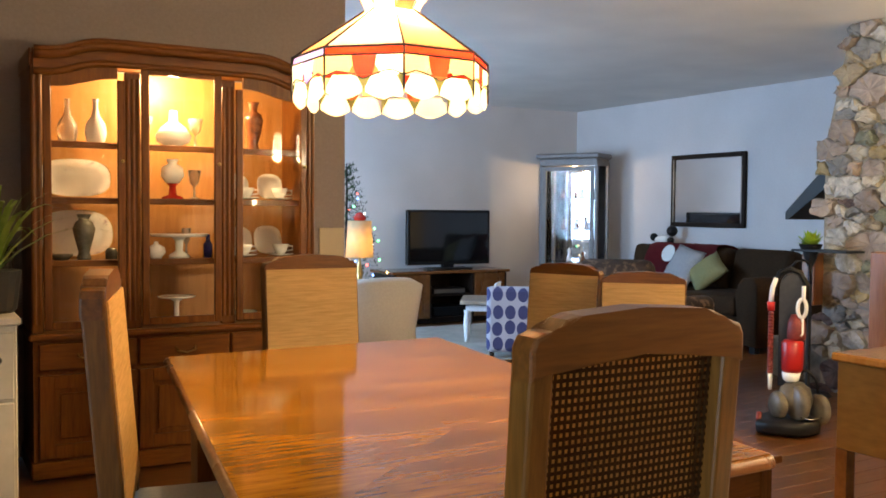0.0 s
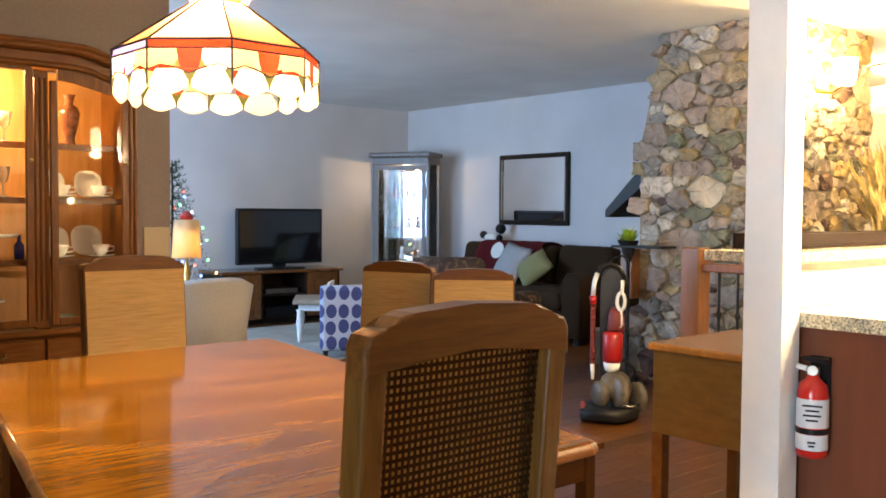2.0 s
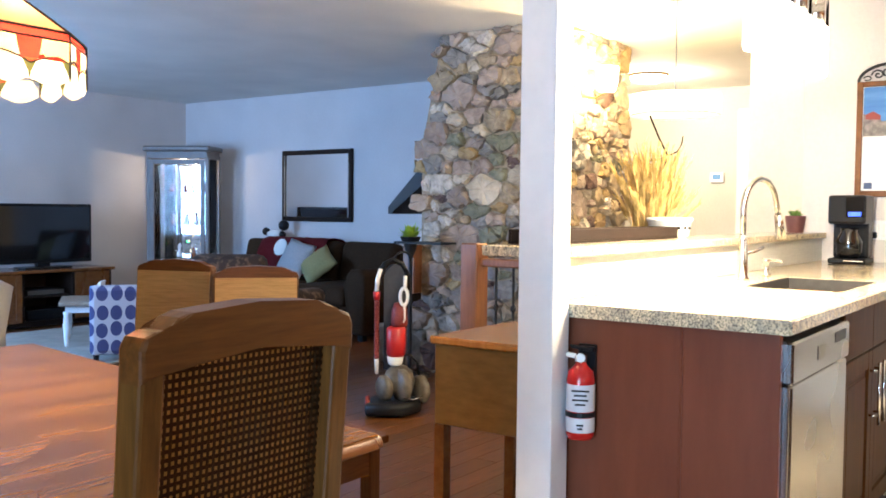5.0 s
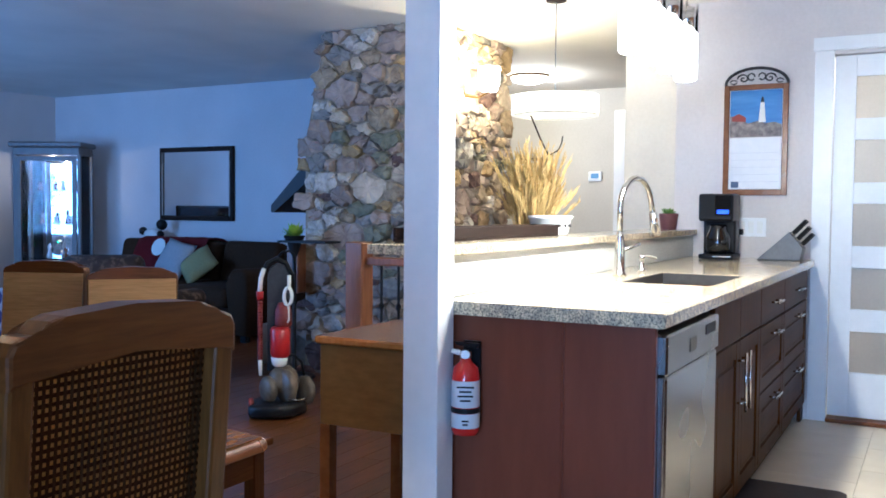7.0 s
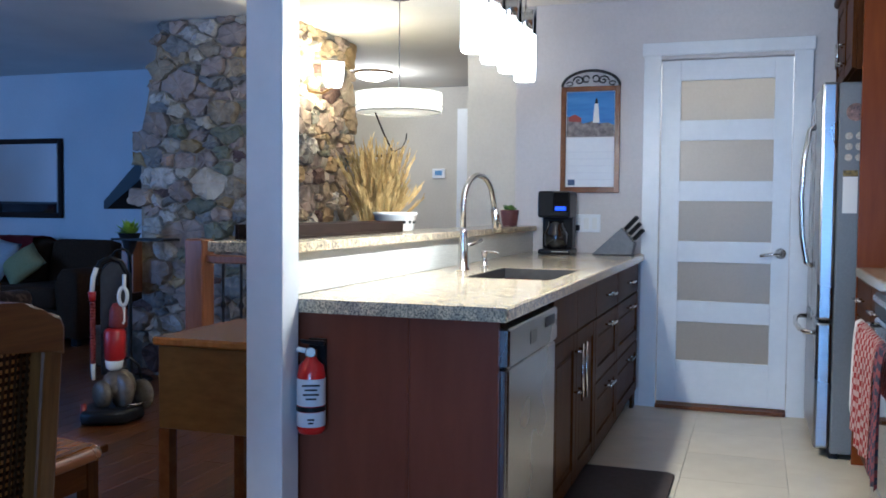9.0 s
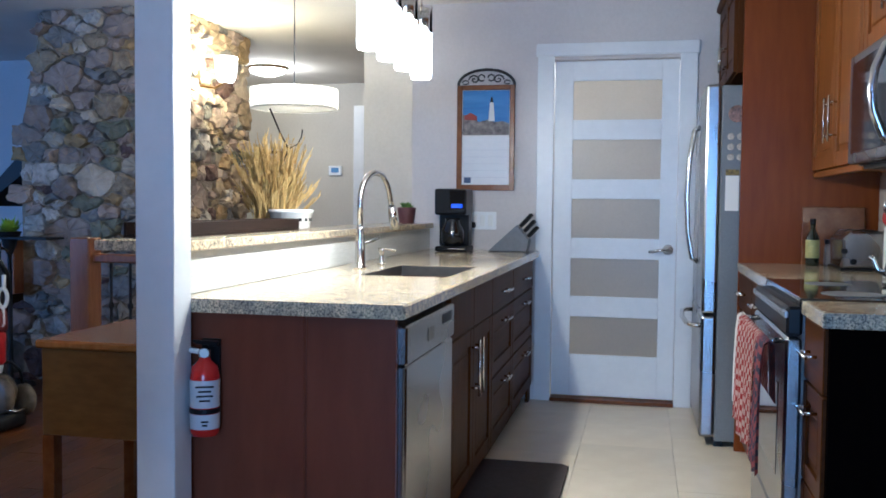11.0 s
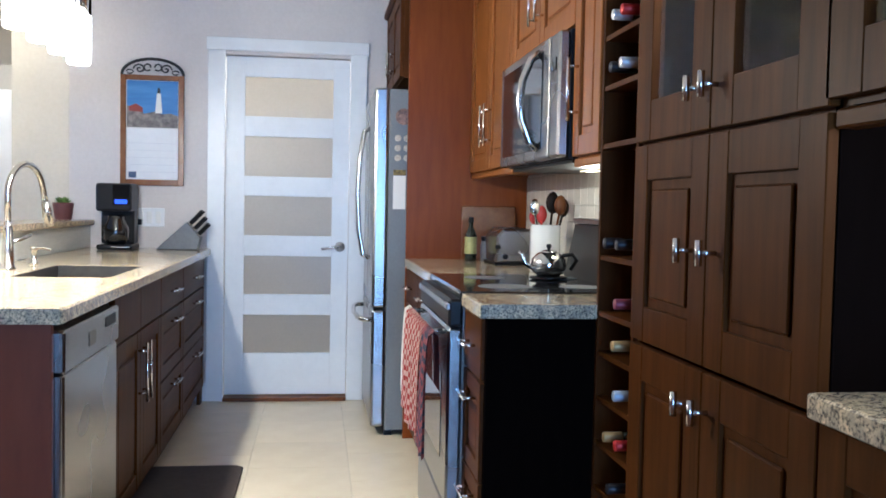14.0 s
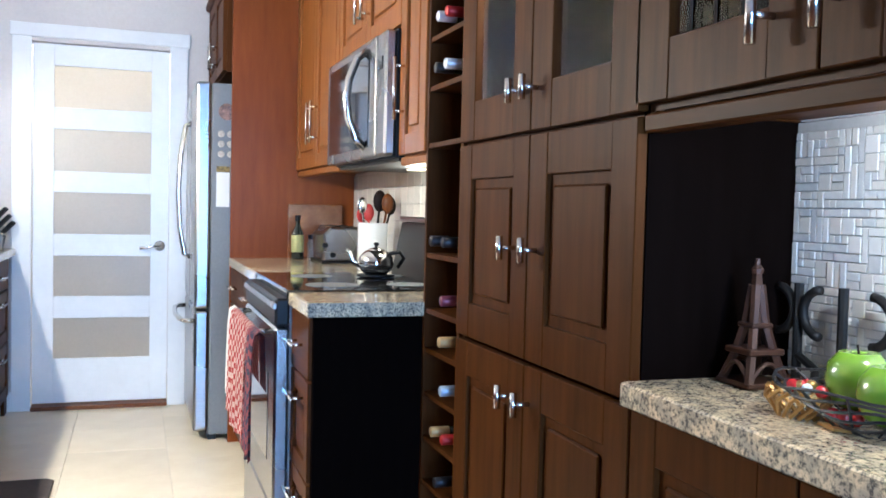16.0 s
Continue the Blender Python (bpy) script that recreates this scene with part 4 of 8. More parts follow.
def hanging_lamp():
    L = thing("hanging_lamp", (1.08, 2.14, 1.45), "octagonal stained glass lamp hanging over the dining table", "lamp")
    cx, cy = 1.08, 2.14
    R, N = 0.252, 8
    rot = radians(24.6)

    def ring(r, z, k):
        a = rot + k * math.tau / N
        return Vector((cx + r * math.cos(a), cy + r * math.sin(a), z))
    z_rim, z_band, z_sh, z_top = 1.452, 1.555, 1.575, 1.70
    for k in range(N):
        a, b = ring(R, z_sh, k), ring(R, z_sh, k + 1)
        c, d = ring(0.07, z_top, k), ring(0.07, z_top, k + 1)

        def quad(p, q, r, s):
            bm = bmesh.new()
            bm.faces.new([bm.verts.new(v) for v in (p, q, r, s)])
            bmesh.ops.solidify(bm, geom=bm.faces[:], thickness=0.003)
            return bm
        part("cone_panel", quad(a, b, d, c), GL_PEACH if k in (1, 3, 5, 6) else GL_CREAM, L, "amber and cream glass panel")
        col = GL_BLUE if k == 3 else GL_RED
        part("band_panel", quad(ring(R + 0.003, z_band, k), ring(R + 0.003, z_band, k + 1), b, a), col, L, "coloured glass band")
        # skirt: amber pieces, a red bell in the middle, scalloped cream bells below
        p0, p1 = ring(R + 0.004, 0, k), ring(R + 0.004, 0, k + 1)

        def at(u, z, out=0.0):
            v = p0.lerp(p1, u)
            n = Vector((v.x - cx, v.y - cy, 0)).normalized()
            return Vector((v.x, v.y, z)) + n * out

        def poly(pts, material, nm):
            bm = bmesh.new()
            bm.faces.new([bm.verts.new(at(*q)) for q in pts])
            bmesh.ops.solidify(bm, geom=bm.faces[:], thickness=0.003)
            part(nm, bm, material, L)
        poly([(0.0, z_band), (0.34, z_band), (0.36, 1.53), (0.30, 1.512), (0.16, 1.517), (0.0, 1.505)], GL_AMBER if k % 3 else GL_CREAM, "skirt_panel")
        poly([(0.66, z_band), (1.0, z_band), (1.0, 1.505), (0.84, 1.517), (0.70, 1.512), (0.64, 1.53)], GL_AMBER if k % 2 else GL_CREAM, "skirt_panel")
        poly([(0.34, z_band), (0.66, z_band), (0.64, 1.53), (0.60, 1.505), (0.50, 1.497), (0.40, 1.505), (0.36, 1.53)], col, "bell_panel")
        for j in range(2):
            u0 = j * 0.5
            arc = [(u0 + 0.02 + 0.46 * i / 8, 1.466 - 0.016 * math.sin(math.pi * i / 8)) for i in range(9)]
            poly([(u0 + 0.10, 1.508), (u0 + 0.02, 1.48)] + arc + [(u0 + 0.48, 1.48), (u0 + 0.40, 1.508)], GL_CREAM, "scallop_panel")
            poly([(u0 + 0.40, 1.508), (u0 + 0.48, 1.478), (u0 + 0.50, 1.462), (u0 + 0.52, 1.478), (u0 + 0.60 if j == 0 else 0.999, 1.508)], GL_GREEN, "leaf_panel")
        bm = tube([ring(R + 0.005, z_rim + 0.02, k), ring(R + 0.005, z_sh, k), ring(0.072, z_top + 0.002, k)], 0.0028, None, 6)
        tube([ring(R + 0.005, z_sh, k), ring(R + 0.005, z_sh, k + 1)], 0.003, bm, 6)
        tube([ring(R + 0.007, z_band, k), ring(R + 0.007, z_band, k + 1)], 0.0025, bm, 6)
        tube([at(0.0, 1.505, 0.003), at(0.16, 1.517, 0.003), at(0.30, 1.512, 0.003), at(0.40, 1.505, 0.003), at(0.5, 1.497, 0.003), at(0.6, 1.505, 0.003), at(0.70, 1.512, 0.003), at(0.84, 1.517, 0.003), at(1.0, 1.505, 0.003)], 0.002, bm, 5)
        part("lead_line", bm, IRON, L)
        part("crown_panel", quad(ring(0.066, z_top, k), ring(0.066, z_top, k + 1), ring(0.105, 1.765, k + 0.85), ring(0.105, 1.765, k + 0.15)), (GL_PEACH, GL_AMBER, GL_RED)[k % 3], L)
    part("cap", lathe([(0.008, 1.70), (0.011, 1.705), (0.011, 1.74), (0.008, 1.75)], (cx, cy, 0), 16), BRASS, L)
    bm = None
    for i in range(33):
        z = 1.75 + i * 0.0205
        m = pose(cx, cy, z, 90, 0, 90 * (i % 2))
        pts = [m @ Vector((0.006 * math.cos(a), 0.013 * math.sin(a), 0)) for a in [j * math.tau / 8 for j in range(9)]]
        bm = tube(pts, 0.0018, bm, 4)
    part("chain", bm, BRASS, L)
    part("canopy", lathe([(0.06, 2.429), (0.055, 2.41), (0.02, 2.40)], (cx, cy, 0), 16), BRASS, L)
    part("bulb", lathe([(0.012, 1.62), (0.016, 1.60), (0.03, 1.565), (0.028, 1.535), (0.0, 1.515)], (cx + 0.0, cy, 0), 14), BULB, L, "lit bulb", True).visible_shadow = False


GL_AMBER = shade_glass("glass_amber", (0.86, 0.54, 0.24))
GL_PEACH = shade_glass("glass_peach", (0.74, 0.36, 0.20))
GL_CREAM = shade_glass("glass_cream", (0.92, 0.85, 0.73))
GL_RED = shade_glass("glass_red", (0.50, 0.035, 0.02))
GL_BLUE = shade_glass("glass_blue", (0.22, 0.19, 0.62))
GL_GREEN = shade_glass("glass_green", (0.09, 0.10, 0.04))
BRASS = mat("old_brass", (0.40, 0.26, 0.10), 0.35, metal=1.0)
BULB = glow("bulb", (1.0, 0.8, 0.5), 12)
hanging_lamp()


def hutch():
    h = thing("china_hutch", (1.08, 4.48, 0), "honey oak china hutch with lit glazed doors", "cabinet")
    y0, y1 = 4.25, 4.705
    # base
    part("base_body", box(0.43, 1.73, y0 + 0.02, y1, 0.06, 0.62), OAK, h)
    part("plinth", box(0.42, 1.74, y0 + 0.01, y1, 0.0, 0.08, 0.006), OAK_X, h)
    part("waist_top", box(0.41, 1.75, y0 - 0.015, y1, 0.612, 0.642, 0.008), OAK_X, h)
    n = (0, -1, 0)
    for x0, x1 in ((0.45, 0.86), (0.87, 1.29), (1.30, 1.71)):
        f = part("drawer_front", box(x0, x1, y0, y0 + 0.02, 0.478, 0.60, 0.006), OAK_X, h)
        bm = tube([((x0 + x1) / 2 - 0.045, y0, 0.548), ((x0 + x1) / 2 - 0.04, y0 - 0.02, 0.535), ((x0 + x1) / 2, y0 - 0.022, 0.525), ((x0 + x1) / 2 + 0.04, y0 - 0.02, 0.535), ((x0 + x1) / 2 + 0.045, y0, 0.548)], 0.004)
        part("pull", bm, BRASS, f, "brass bail pull")
        o = (x0, y0 + 0.02, 0.09)
        d = door_front(o, UX, n, x1 - x0, 0.37, h, OAK)
        part("knob", moved(lathe([(0.006, 0), (0.006, 0.015), (0.014, 0.022), (0.0, 0.03)], n=12), pose(x1 - 0.03, y0, 0.28, 90, 0, 0)), BRASS, d)
    # upper case
    part("side_board", box(0.43, 0.452, y0 + 0.06, y1, 0.642, 1.86), OAK, h)
    part("side_board", box(1.708, 1.73, y0 + 0.06, y1, 0.642, 1.86), OAK, h)
    part("back_board", box(0.452, 1.708, y1 - 0.02, y1 - 0.008, 0.642, 1.85), OAK_BACK, h, "warm oak back lining")
    part("case_top", box(0.44, 1.72, y0 + 0.05, y1, 1.86, 1.878), OAK_X, h)
    for z in (1.468, 1.22, 0.94):
        part("shelf_lip", box(0.452, 1.708, y0 + 0.065, y0 + 0.085, z - 0.012, z + 0.016, 0.002), OAK_X, h)
        g = part("glass_shelf", box(0.452, 1.708, y0 + 0.086, y1 - 0.02, z + 0.008, z + 0.016), CLEAR, h)
        g.visible_shadow = False
    # face frame: fluted stiles between the doors
    for x0, x1 in ((0.428, 0.475), (0.82, 0.888), (1.257, 1.325), (1.685, 1.732)):
        bm = box(x0, x1, y0 + 0.03, y0 + 0.06, 0.642, 1.80, 0.004)
        nfl = 3 if x1 - x0 > 0.05 else 2
        for k in range(nfl):
            xx = x0 + (k + 0.5) * (x1 - x0) / nfl
            rod((xx, y0 + 0.031, 0.68), (xx, y0 + 0.031, 1.77), (x1 - x0) / nfl * 0.38, bm, 8)
        part("stile", bm, OAK, h)
    # doors
    for x0, x1, z1, arch in ((0.476, 0.819, 1.76, 0.05), (0.889, 1.256, 1.84, 0.0), (1.326, 1.684, 1.76, -0.05)):
        s = 0.034
        bm = box(x0, x0 + s, y0 + 0.012, y0 + 0.032, 0.655, z1, 0.004)
        box(x1 - s, x1, y0 + 0.012, y0 + 0.032, 0.655, z1, 0.004, bm)
        box(x0 + s, x1 - s, y0 + 0.012, y0 + 0.032, 0.655, 0.69, 0.003, bm)
        lo = [(x0 + s + (x1 - x0 - 2 * s) * i / 8, z1 - 0.045 + arch * (0.5 - 0.5 * math.cos(math.pi * i / 8)) + (0.05 if arch < 0 else 0)) for i in range(9)]
        prism([(x1 - s, z1 + 0.055), (x0 + s, z1 + 0.055)] + lo, y0 + 0.012, y0 + 0.032, bm=bm, axis="y")
        d = part("glazed_door", bm, OAK, h)
        g = part("pane", box(x0 + s - 0.005, x1 - s + 0.005, y0 + 0.02, y0 + 0.024, 0.68, z1 + 0.04), CLEAR, d)
        g.visible_shadow = False
        part("latch", moved(lathe([(0.005, 0), (0.005, 0.012), (0.009, 0.018), (0.0, 0.022)], n=10), pose(x1 - 0.016, y0 + 0.012, 1.40, 90, 0, 0)), BRASS, d)
    # camel-back cornice
    def wave(x):
        u = abs(x - 1.08) / 0.66
        return 0.056 * (1 / (1 + math.exp((u - 0.72) * 18)))
    xs = [0.440 + 1.29 * i / 40 for i in range(41)]
    low = [(x, 1.765 + wave(x)) for x in xs]
    part("cornice_board", prism(low + [(x, 1.845 + wave(x)) for x in reversed(xs)], y0 + 0.01, y0 + 0.05, axis="y"), OAK_X, h)
    bm = None
    for r, dz, dy in ((0.016, 1.772, 0.012), (0.022, 1.845, -0.012), (0.013, 1.866, -0.024)):
        bm = tube([(x, y0 + dy, dz + wave(x)) for x in xs], r, bm, 8)
    part("cornice_moulding", bm, OAK_X, h, smooth=True)
    part("cornice_side", box(0.422, 0.43, y0 + 0.0, y1, 1.80, 1.87, 0.006), OAK, h)
    part("cornice_side", box(1.73, 1.738, y0 + 0.0, y1, 1.80, 1.87, 0.006), OAK, h)
    part("puck_lamp", lathe([(0.05, 0), (0.055, 0.012), (0.04, 0.02)], (1.07, 4.46, 1.838), 16), BULB, h, "lit puck lamp")


OAK_BACK = mat("oak_back", (0.34, 0.15, 0.04), 0.4, color2=(0.46, 0.22, 0.07), scale=4, stretch=(10, 10, 1), bump=0.04)
PORCELAIN = mat("porcelain", (0.80, 0.80, 0.77), 0.12, color2=(0.84, 0.84, 0.81), scale=6, coat=0.5)
PORC_PRINT = mat("porcelain_print", (0.80, 0.80, 0.77), 0.12, color2=(0.30, 0.24, 0.28), scale=16, contrast=(0.60, 0.72), coat=0.5)
DARK_VASE = mat("dark_vase", (0.05, 0.02, 0.012), 0.12, color2=(0.30, 0.10, 0.04), scale=30, coat=0.6)
GREEN_VASE = mat("grey_green_vase", (0.06, 0.06, 0.045), 0.25, color2=(0.14, 0.13, 0.10), scale=25, coat=0.3)
GOLDEN = mat("gilt", (0.55, 0.38, 0.12), 0.3, metal=0.8)
COBALT = mat("cobalt_glass", (0.01, 0.015, 0.16), 0.06, coat=0.6)
CRYSTAL = mat("cut_glass", (0.75, 0.72, 0.66), 0.06, trans=0.7)
RED_GLASS = mat("red_glass", (0.35, 0.02, 0.015), 0.08, coat=0.5)
hutch()


def hutch_china():
    zA, zB, zC, zD = 1.4842, 1.2362, 0.9562, 0.6422
    yv = 4.45

    def turned(name, prof, x, y, z, material, label, cat="vase", group="china in the hutch", n=24):
        t = thing(name, (x, y, z), label, cat, group)
        part("body", lathe(prof, (x, y, z), n), material, t, smooth=True)
        return t
    bottle = [(0.03, 0), (0.042, 0.01), (0.052, 0.05), (0.045, 0.09), (0.02, 0.125), (0.013, 0.16), (0.014, 0.195), (0.017, 0.2)]
    turned("decanter", [(r * 0.9, z) for r, z in bottle], 0.60, yv, zA, CRYSTAL, "clear cut glass decanter on the top shelf", "decanter")
    turned("vase", [(r * 0.95, z * 1.03) for r, z in bottle], 0.722, yv, zA, PORCELAIN, "white porcelain bottle vase on the top shelf")
    turned("vase", [(0.028, 0), (0.03, 0.01), (0.024, 0.03), (0.04, 0.09), (0.05, 0.15), (0.042, 0.18), (0.02, 0.195), (0.022, 0.22), (0.032, 0.24)], 1.47, yv, zA, DARK_VASE, "dark red and gold oriental vase")
    # oil lamp with a white globe, standing on the middle shelf
    o = thing("oil_lamp", (1.07, yv, zB), "oil lamp with a frosted white glass shade", "oil lamp", "china in the hutch")
    part("foot", lathe([(0.05, 0), (0.052, 0.008), (0.02, 0.02), (0.015, 0.06), (0.03, 0.075)], (1.07, yv, zB), 20), RED_GLASS, o, smooth=True)
    part("font", lathe([(0.03, 0.075), (0.055, 0.11), (0.05, 0.15), (0.02, 0.17), (0.03, 0.19)], (1.07, yv, zB), 20), PORC_PRINT, o, smooth=True)
    part("shade", lathe([(0.03, 0.25), (0.075, 0.27), (0.085, 0.30), (0.06, 0.34), (0.022, 0.37), (0.018, 0.42)], (1.07, yv - 0.02, zB), 20), PORCELAIN, o, smooth=True)
    for k, (x, z, r) in enumerate(((1.18, zA, 0.032), (0.95, zA, 0.026), (1.175, zB, 0.028), (1.135, zC, 0.02))):
        g = thing("goblet", (x, yv, z), "clear glass goblet on a hutch shelf", "glass", "glasses in the hutch")
        part("bowl", lathe([(r, 0), (r, 0.004), (0.006, 0.012), (0.005, 0.06), (r * 0.8, 0.08), (r * 1.2, 0.14)], (x, yv, z), 16), CRYSTAL, g, smooth=True)
    # platters stood against the back
    def platter(x, z, w, h, tilt=14, material=PORC_PRINT, label="white oval platter with a painted scene standing upright", y=4.60):
        p = thing("platter", (x, y, z), label, "plate", "plates in the hutch")
        def disc(k0, k1, z0, z1):
            bm = bmesh.new()
            rs = [[bm.verts.new((k * w / 2 * math.copysign(abs(math.cos(a)) ** 0.75, math.cos(a)), k * h / 2 * math.copysign(abs(math.sin(a)) ** 0.75, math.sin(a)), zz)) for a in [j * math.tau / 36 for j in range(36)]] for k, zz in ((k0, z0), (k1, z1))]
            for j in range(36):
                bm.faces.new((rs[0][j], rs[0][(j + 1) % 36], rs[1][(j + 1) % 36], rs[1][j]))
            return bm, rs
        bm, rs = disc(0.72, 1.0, 0.0, 0.016)
        bm.faces.new(rs[0])
        bmesh.ops.solidify(bm, geom=bm.faces[:], thickness=0.004)
        m = Matrix.Translation((x, y, z + h / 2 * math.cos(radians(tilt)) + 0.002)) @ pose(0, 0, 0, 90 - tilt, 0, 0)
        part("dish", moved(bm, m), material, p, smooth=True)
        bm, rs = disc(0.985, 1.01, 0.0165, 0.0175)
        part("rim_line", moved(bm, m), GOLDEN, p, "gilt rim line")
        return p
    platter(0.652, zB, 0.32, 0.185)
    platter(0.655, zC, 0.33, 0.225)
    v = turned("vase", [(0.03, 0), (0.032, 0.008), (0.024, 0.03), (0.042, 0.10), (0.05, 0.14), (0.036, 0.17), (0.022, 0.18), (0.03, 0.20), (0.034, 0.205)], 0.66, 4.40, zC, GREEN_VASE, "grey-green patterned vase in front of a platter")
    turned("dish", [(0.03, 0), (0.05, 0.02), (0.052, 0.026), (0.0, 0.022)], 0.56, 4.38, zC, GREEN_VASE, "small dark dish on a hutch shelf", "dish")
    turned("candle_holder", [(0.025, 0), (0.028, 0.03), (0.02, 0.05), (0.0, 0.052)], 0.775, 4.38, zC, GREEN_VASE, "small grey pot on a hutch shelf", "pot")
    # cake stand, sugar bowl and blue bottle
    c = thing("cake_stand", (1.10, yv, zC), "white porcelain cake stand", "cake stand", "china in the hutch")
    part("pedestal", lathe([(0.05, 0), (0.045, 0.012), (0.018, 0.03), (0.02, 0.08), (0.035, 0.095)], (1.10, yv, zC), 20), PORCELAIN, c, smooth=True)
    part("plate", lathe([(0.02, 0.095), (0.13, 0.10), (0.138, 0.112), (0.13, 0.116), (0.0, 0.108)], (1.10, yv, zC), 30), PORCELAIN, c, smooth=True)
    turned("sugar_bowl", [(0.025, 0), (0.045, 0.025), (0.04, 0.05), (0.012, 0.065), (0.01, 0.078)], 0.985, 4.42, zC, PORCELAIN, "small white lidded bowl", "bowl")
    turned("bottle", [(0.022, 0), (0.024, 0.06), (0.01, 0.08), (0.01, 0.11)], 1.235, 4.43, zC, COBALT, "cobalt blue glass bottle", "bottle")
    turned("plate", [(0.03, 0.004), (0.085, 0.012), (0.09, 0.02), (0.08, 0.02), (0.0, 0.012)], 1.08, 4.42, zD + 0.11, PORCELAIN, "white plate on a stand", "plate")
    turned("plate_stand", [(0.05, 0), (0.05, 0.006), (0.012, 0.02), (0.012, 0.10), (0.03, 0.113)], 1.08, 4.42, zD, PORCELAIN, "white china plate stand in the hutch", "stand")
    # teacups with saucers
    def cup(x, z, material=PORC_PRINT):
        t = thing("teacup", (x, 4.38, z), "white patterned teacup on its saucer", "teacup", "teacups")
        part("saucer", lathe([(0.03, 0.002), (0.065, 0.010), (0.068, 0.014), (0.0, 0.008)], (x, 4.38, z), 22), PORCELAIN, t, smooth=True)
        part("cup", lathe([(0.02, 0.012), (0.03, 0.025), (0.042, 0.06), (0.040, 0.06), (0.026, 0.024), (0.0, 0.018)], (x, 4.38, z), 20), material, t, smooth=True)
        part("ear", tube([(x + 0.036, 4.38, z + 0.05), (x + 0.062, 4.38, z + 0.05), (x + 0.062, 4.38, z + 0.03), (x + 0.03, 4.38, z + 0.026)], 0.004), material, t)
    for x, z in ((1.41, zB), (1.585, zB), (1.40, zC), (1.59, zC)):
        cup(x, z)
    for x, z, d in ((1.40, zB, 0.13), (1.575, zB, 0.135), (1.41, zC, 0.145), (1.565, zC, 0.15)):
        platter(x, z, d, d, 14, PORC_PRINT, "round white plate with a dark painted rim standing upright", y=4.52)
    turned("bowl", [(0.03, 0), (0.06, 0.04), (0.058, 0.042), (0.0, 0.012)], 1.42, 4.42, zD, mat("sage_china", (0.35, 0.45, 0.40), 0.2, coat=0.4), "pale green china bowl", "bowl")


hutch_china()


# ---- kitchen things ----
def kitchen_things():
    # faucet
    f = thing("faucet", (3.68, 1.17, 0.916), "brushed nickel gooseneck kitchen faucet", "faucet")
    part("base", lathe([(0.03, 0), (0.03, 0.006), (0.024, 0.012), (0.021, 0.10), (0.016, 0.16), (0.014, 0.18)], (3.68, 1.17, 0.916), 18), CHROME, f, smooth=True)
    arc = [(3.68, 1.17, 1.09), (3.68, 1.17, 1.20)] + [(3.68 + (0.125 - 0.125 * math.cos(a)), 1.17 - 0.06 * (1 - math.cos(a)) / 2, 1.20 + 0.125 * math.sin(a)) for a in [math.pi * j / 12 for j in range(1, 12)]] + [(3.935, 1.105, 1.17)]
    part("spout", tube(arc, 0.0125, n=12), CHROME, f, smooth=True)
    part("spray_head", rod((3.933, 1.105, 1.18), (3.962, 1.098, 1.08), 0.017, n=14, r2=0.022), CHROME, f, smooth=True)
    part("lever", tube([(3.70, 1.165, 1.02), (3.74, 1.14, 1.03), (3.79, 1.12, 1.045)], 0.007), CHROME, f, smooth=True)
    s = thing("soap_dispenser", (3.97, 1.16, 0.916), "small nickel soap dispenser by the sink", "dispenser")
    part("stem", lathe([(0.02, 0), (0.02, 0.008), (0.011, 0.015), (0.011, 0.055), (0.016, 0.06), (0.016, 0.075)], (3.97, 1.16, 0.916), 14), CHROME, s, smooth=True)
    part("nozzle", tube([(3.97, 1.16, 0.985), (3.97, 1.12, 0.985), (3.97, 1.095, 0.978)], 0.006), CHROME, s)
    # coffee maker
    c = thing("coffee_maker", (5.33, 1.10, 0.916), "black drip coffee maker with a lit blue display", "coffee maker")
    part("base", box(5.21, 5.44, 1.01, 1.20, 0.917, 0.945, 0.008, seg=2), BLACK, c)
    part("tower", box(5.33, 5.45, 1.02, 1.20, 0.945, 1.27, 0.012, seg=2), BLACK, c)
    part("head", box(5.215, 5.44, 1.015, 1.205, 1.13, 1.285, 0.014, seg=2), BLACK, c)
    part("front_plate", box(5.208, 5.217, 1.02, 1.115, 1.165, 1.28, 0.004), BLACK_GLASS, c, "glossy black control plate")
    part("display", box(5.2055, 5.209, 1.035, 1.10, 1.172, 1.195, 0.001), glow("blue_display", (0.05, 0.12, 0.9), 1.5), c, "lit blue display")
    part("carafe", lathe([(0.05, 0), (0.066, 0.03), (0.068, 0.09), (0.045, 0.14), (0.047, 0.165)], (5.275, 1.105, 0.946), 20), BLACK_GLASS, c, smooth=True)
    part("plate_trim", box(5.205, 5.212, 1.02, 1.12, 0.93, 0.936, 0.001), CHROME, c)
    # knife block
    k = thing("knife_block", (5.40, 0.78, 0.916), "grey knife block filled with black-handled knives", "knife block")
    part("block", prism([(0.905, 0.917), (0.675, 0.917), (0.66, 0.985), (0.735, 1.075)], 5.34, 5.46, 0.004, axis="x"), mat("grey_block", (0.13, 0.14, 0.16), 0.5, color2=(0.17, 0.18, 0.20), scale=40), k)
    for j in range(6):
        a, b = j % 2, j // 2
        p = Vector((5.365 + a * 0.06, 0.722 - 0.024 * b, 1.062 - 0.030 * b))
        d = Vector((0.0, -0.68, 0.73)).normalized()
        part("knife_grip", rod(p - d * 0.02, p + d * (0.105 - 0.01 * b), 0.011, n=8), BLACK, k, "black knife grip")
        part("rivet_band", rod(p + d * 0.002, p + d * 0.008, 0.0117, n=8), CHROME, k)
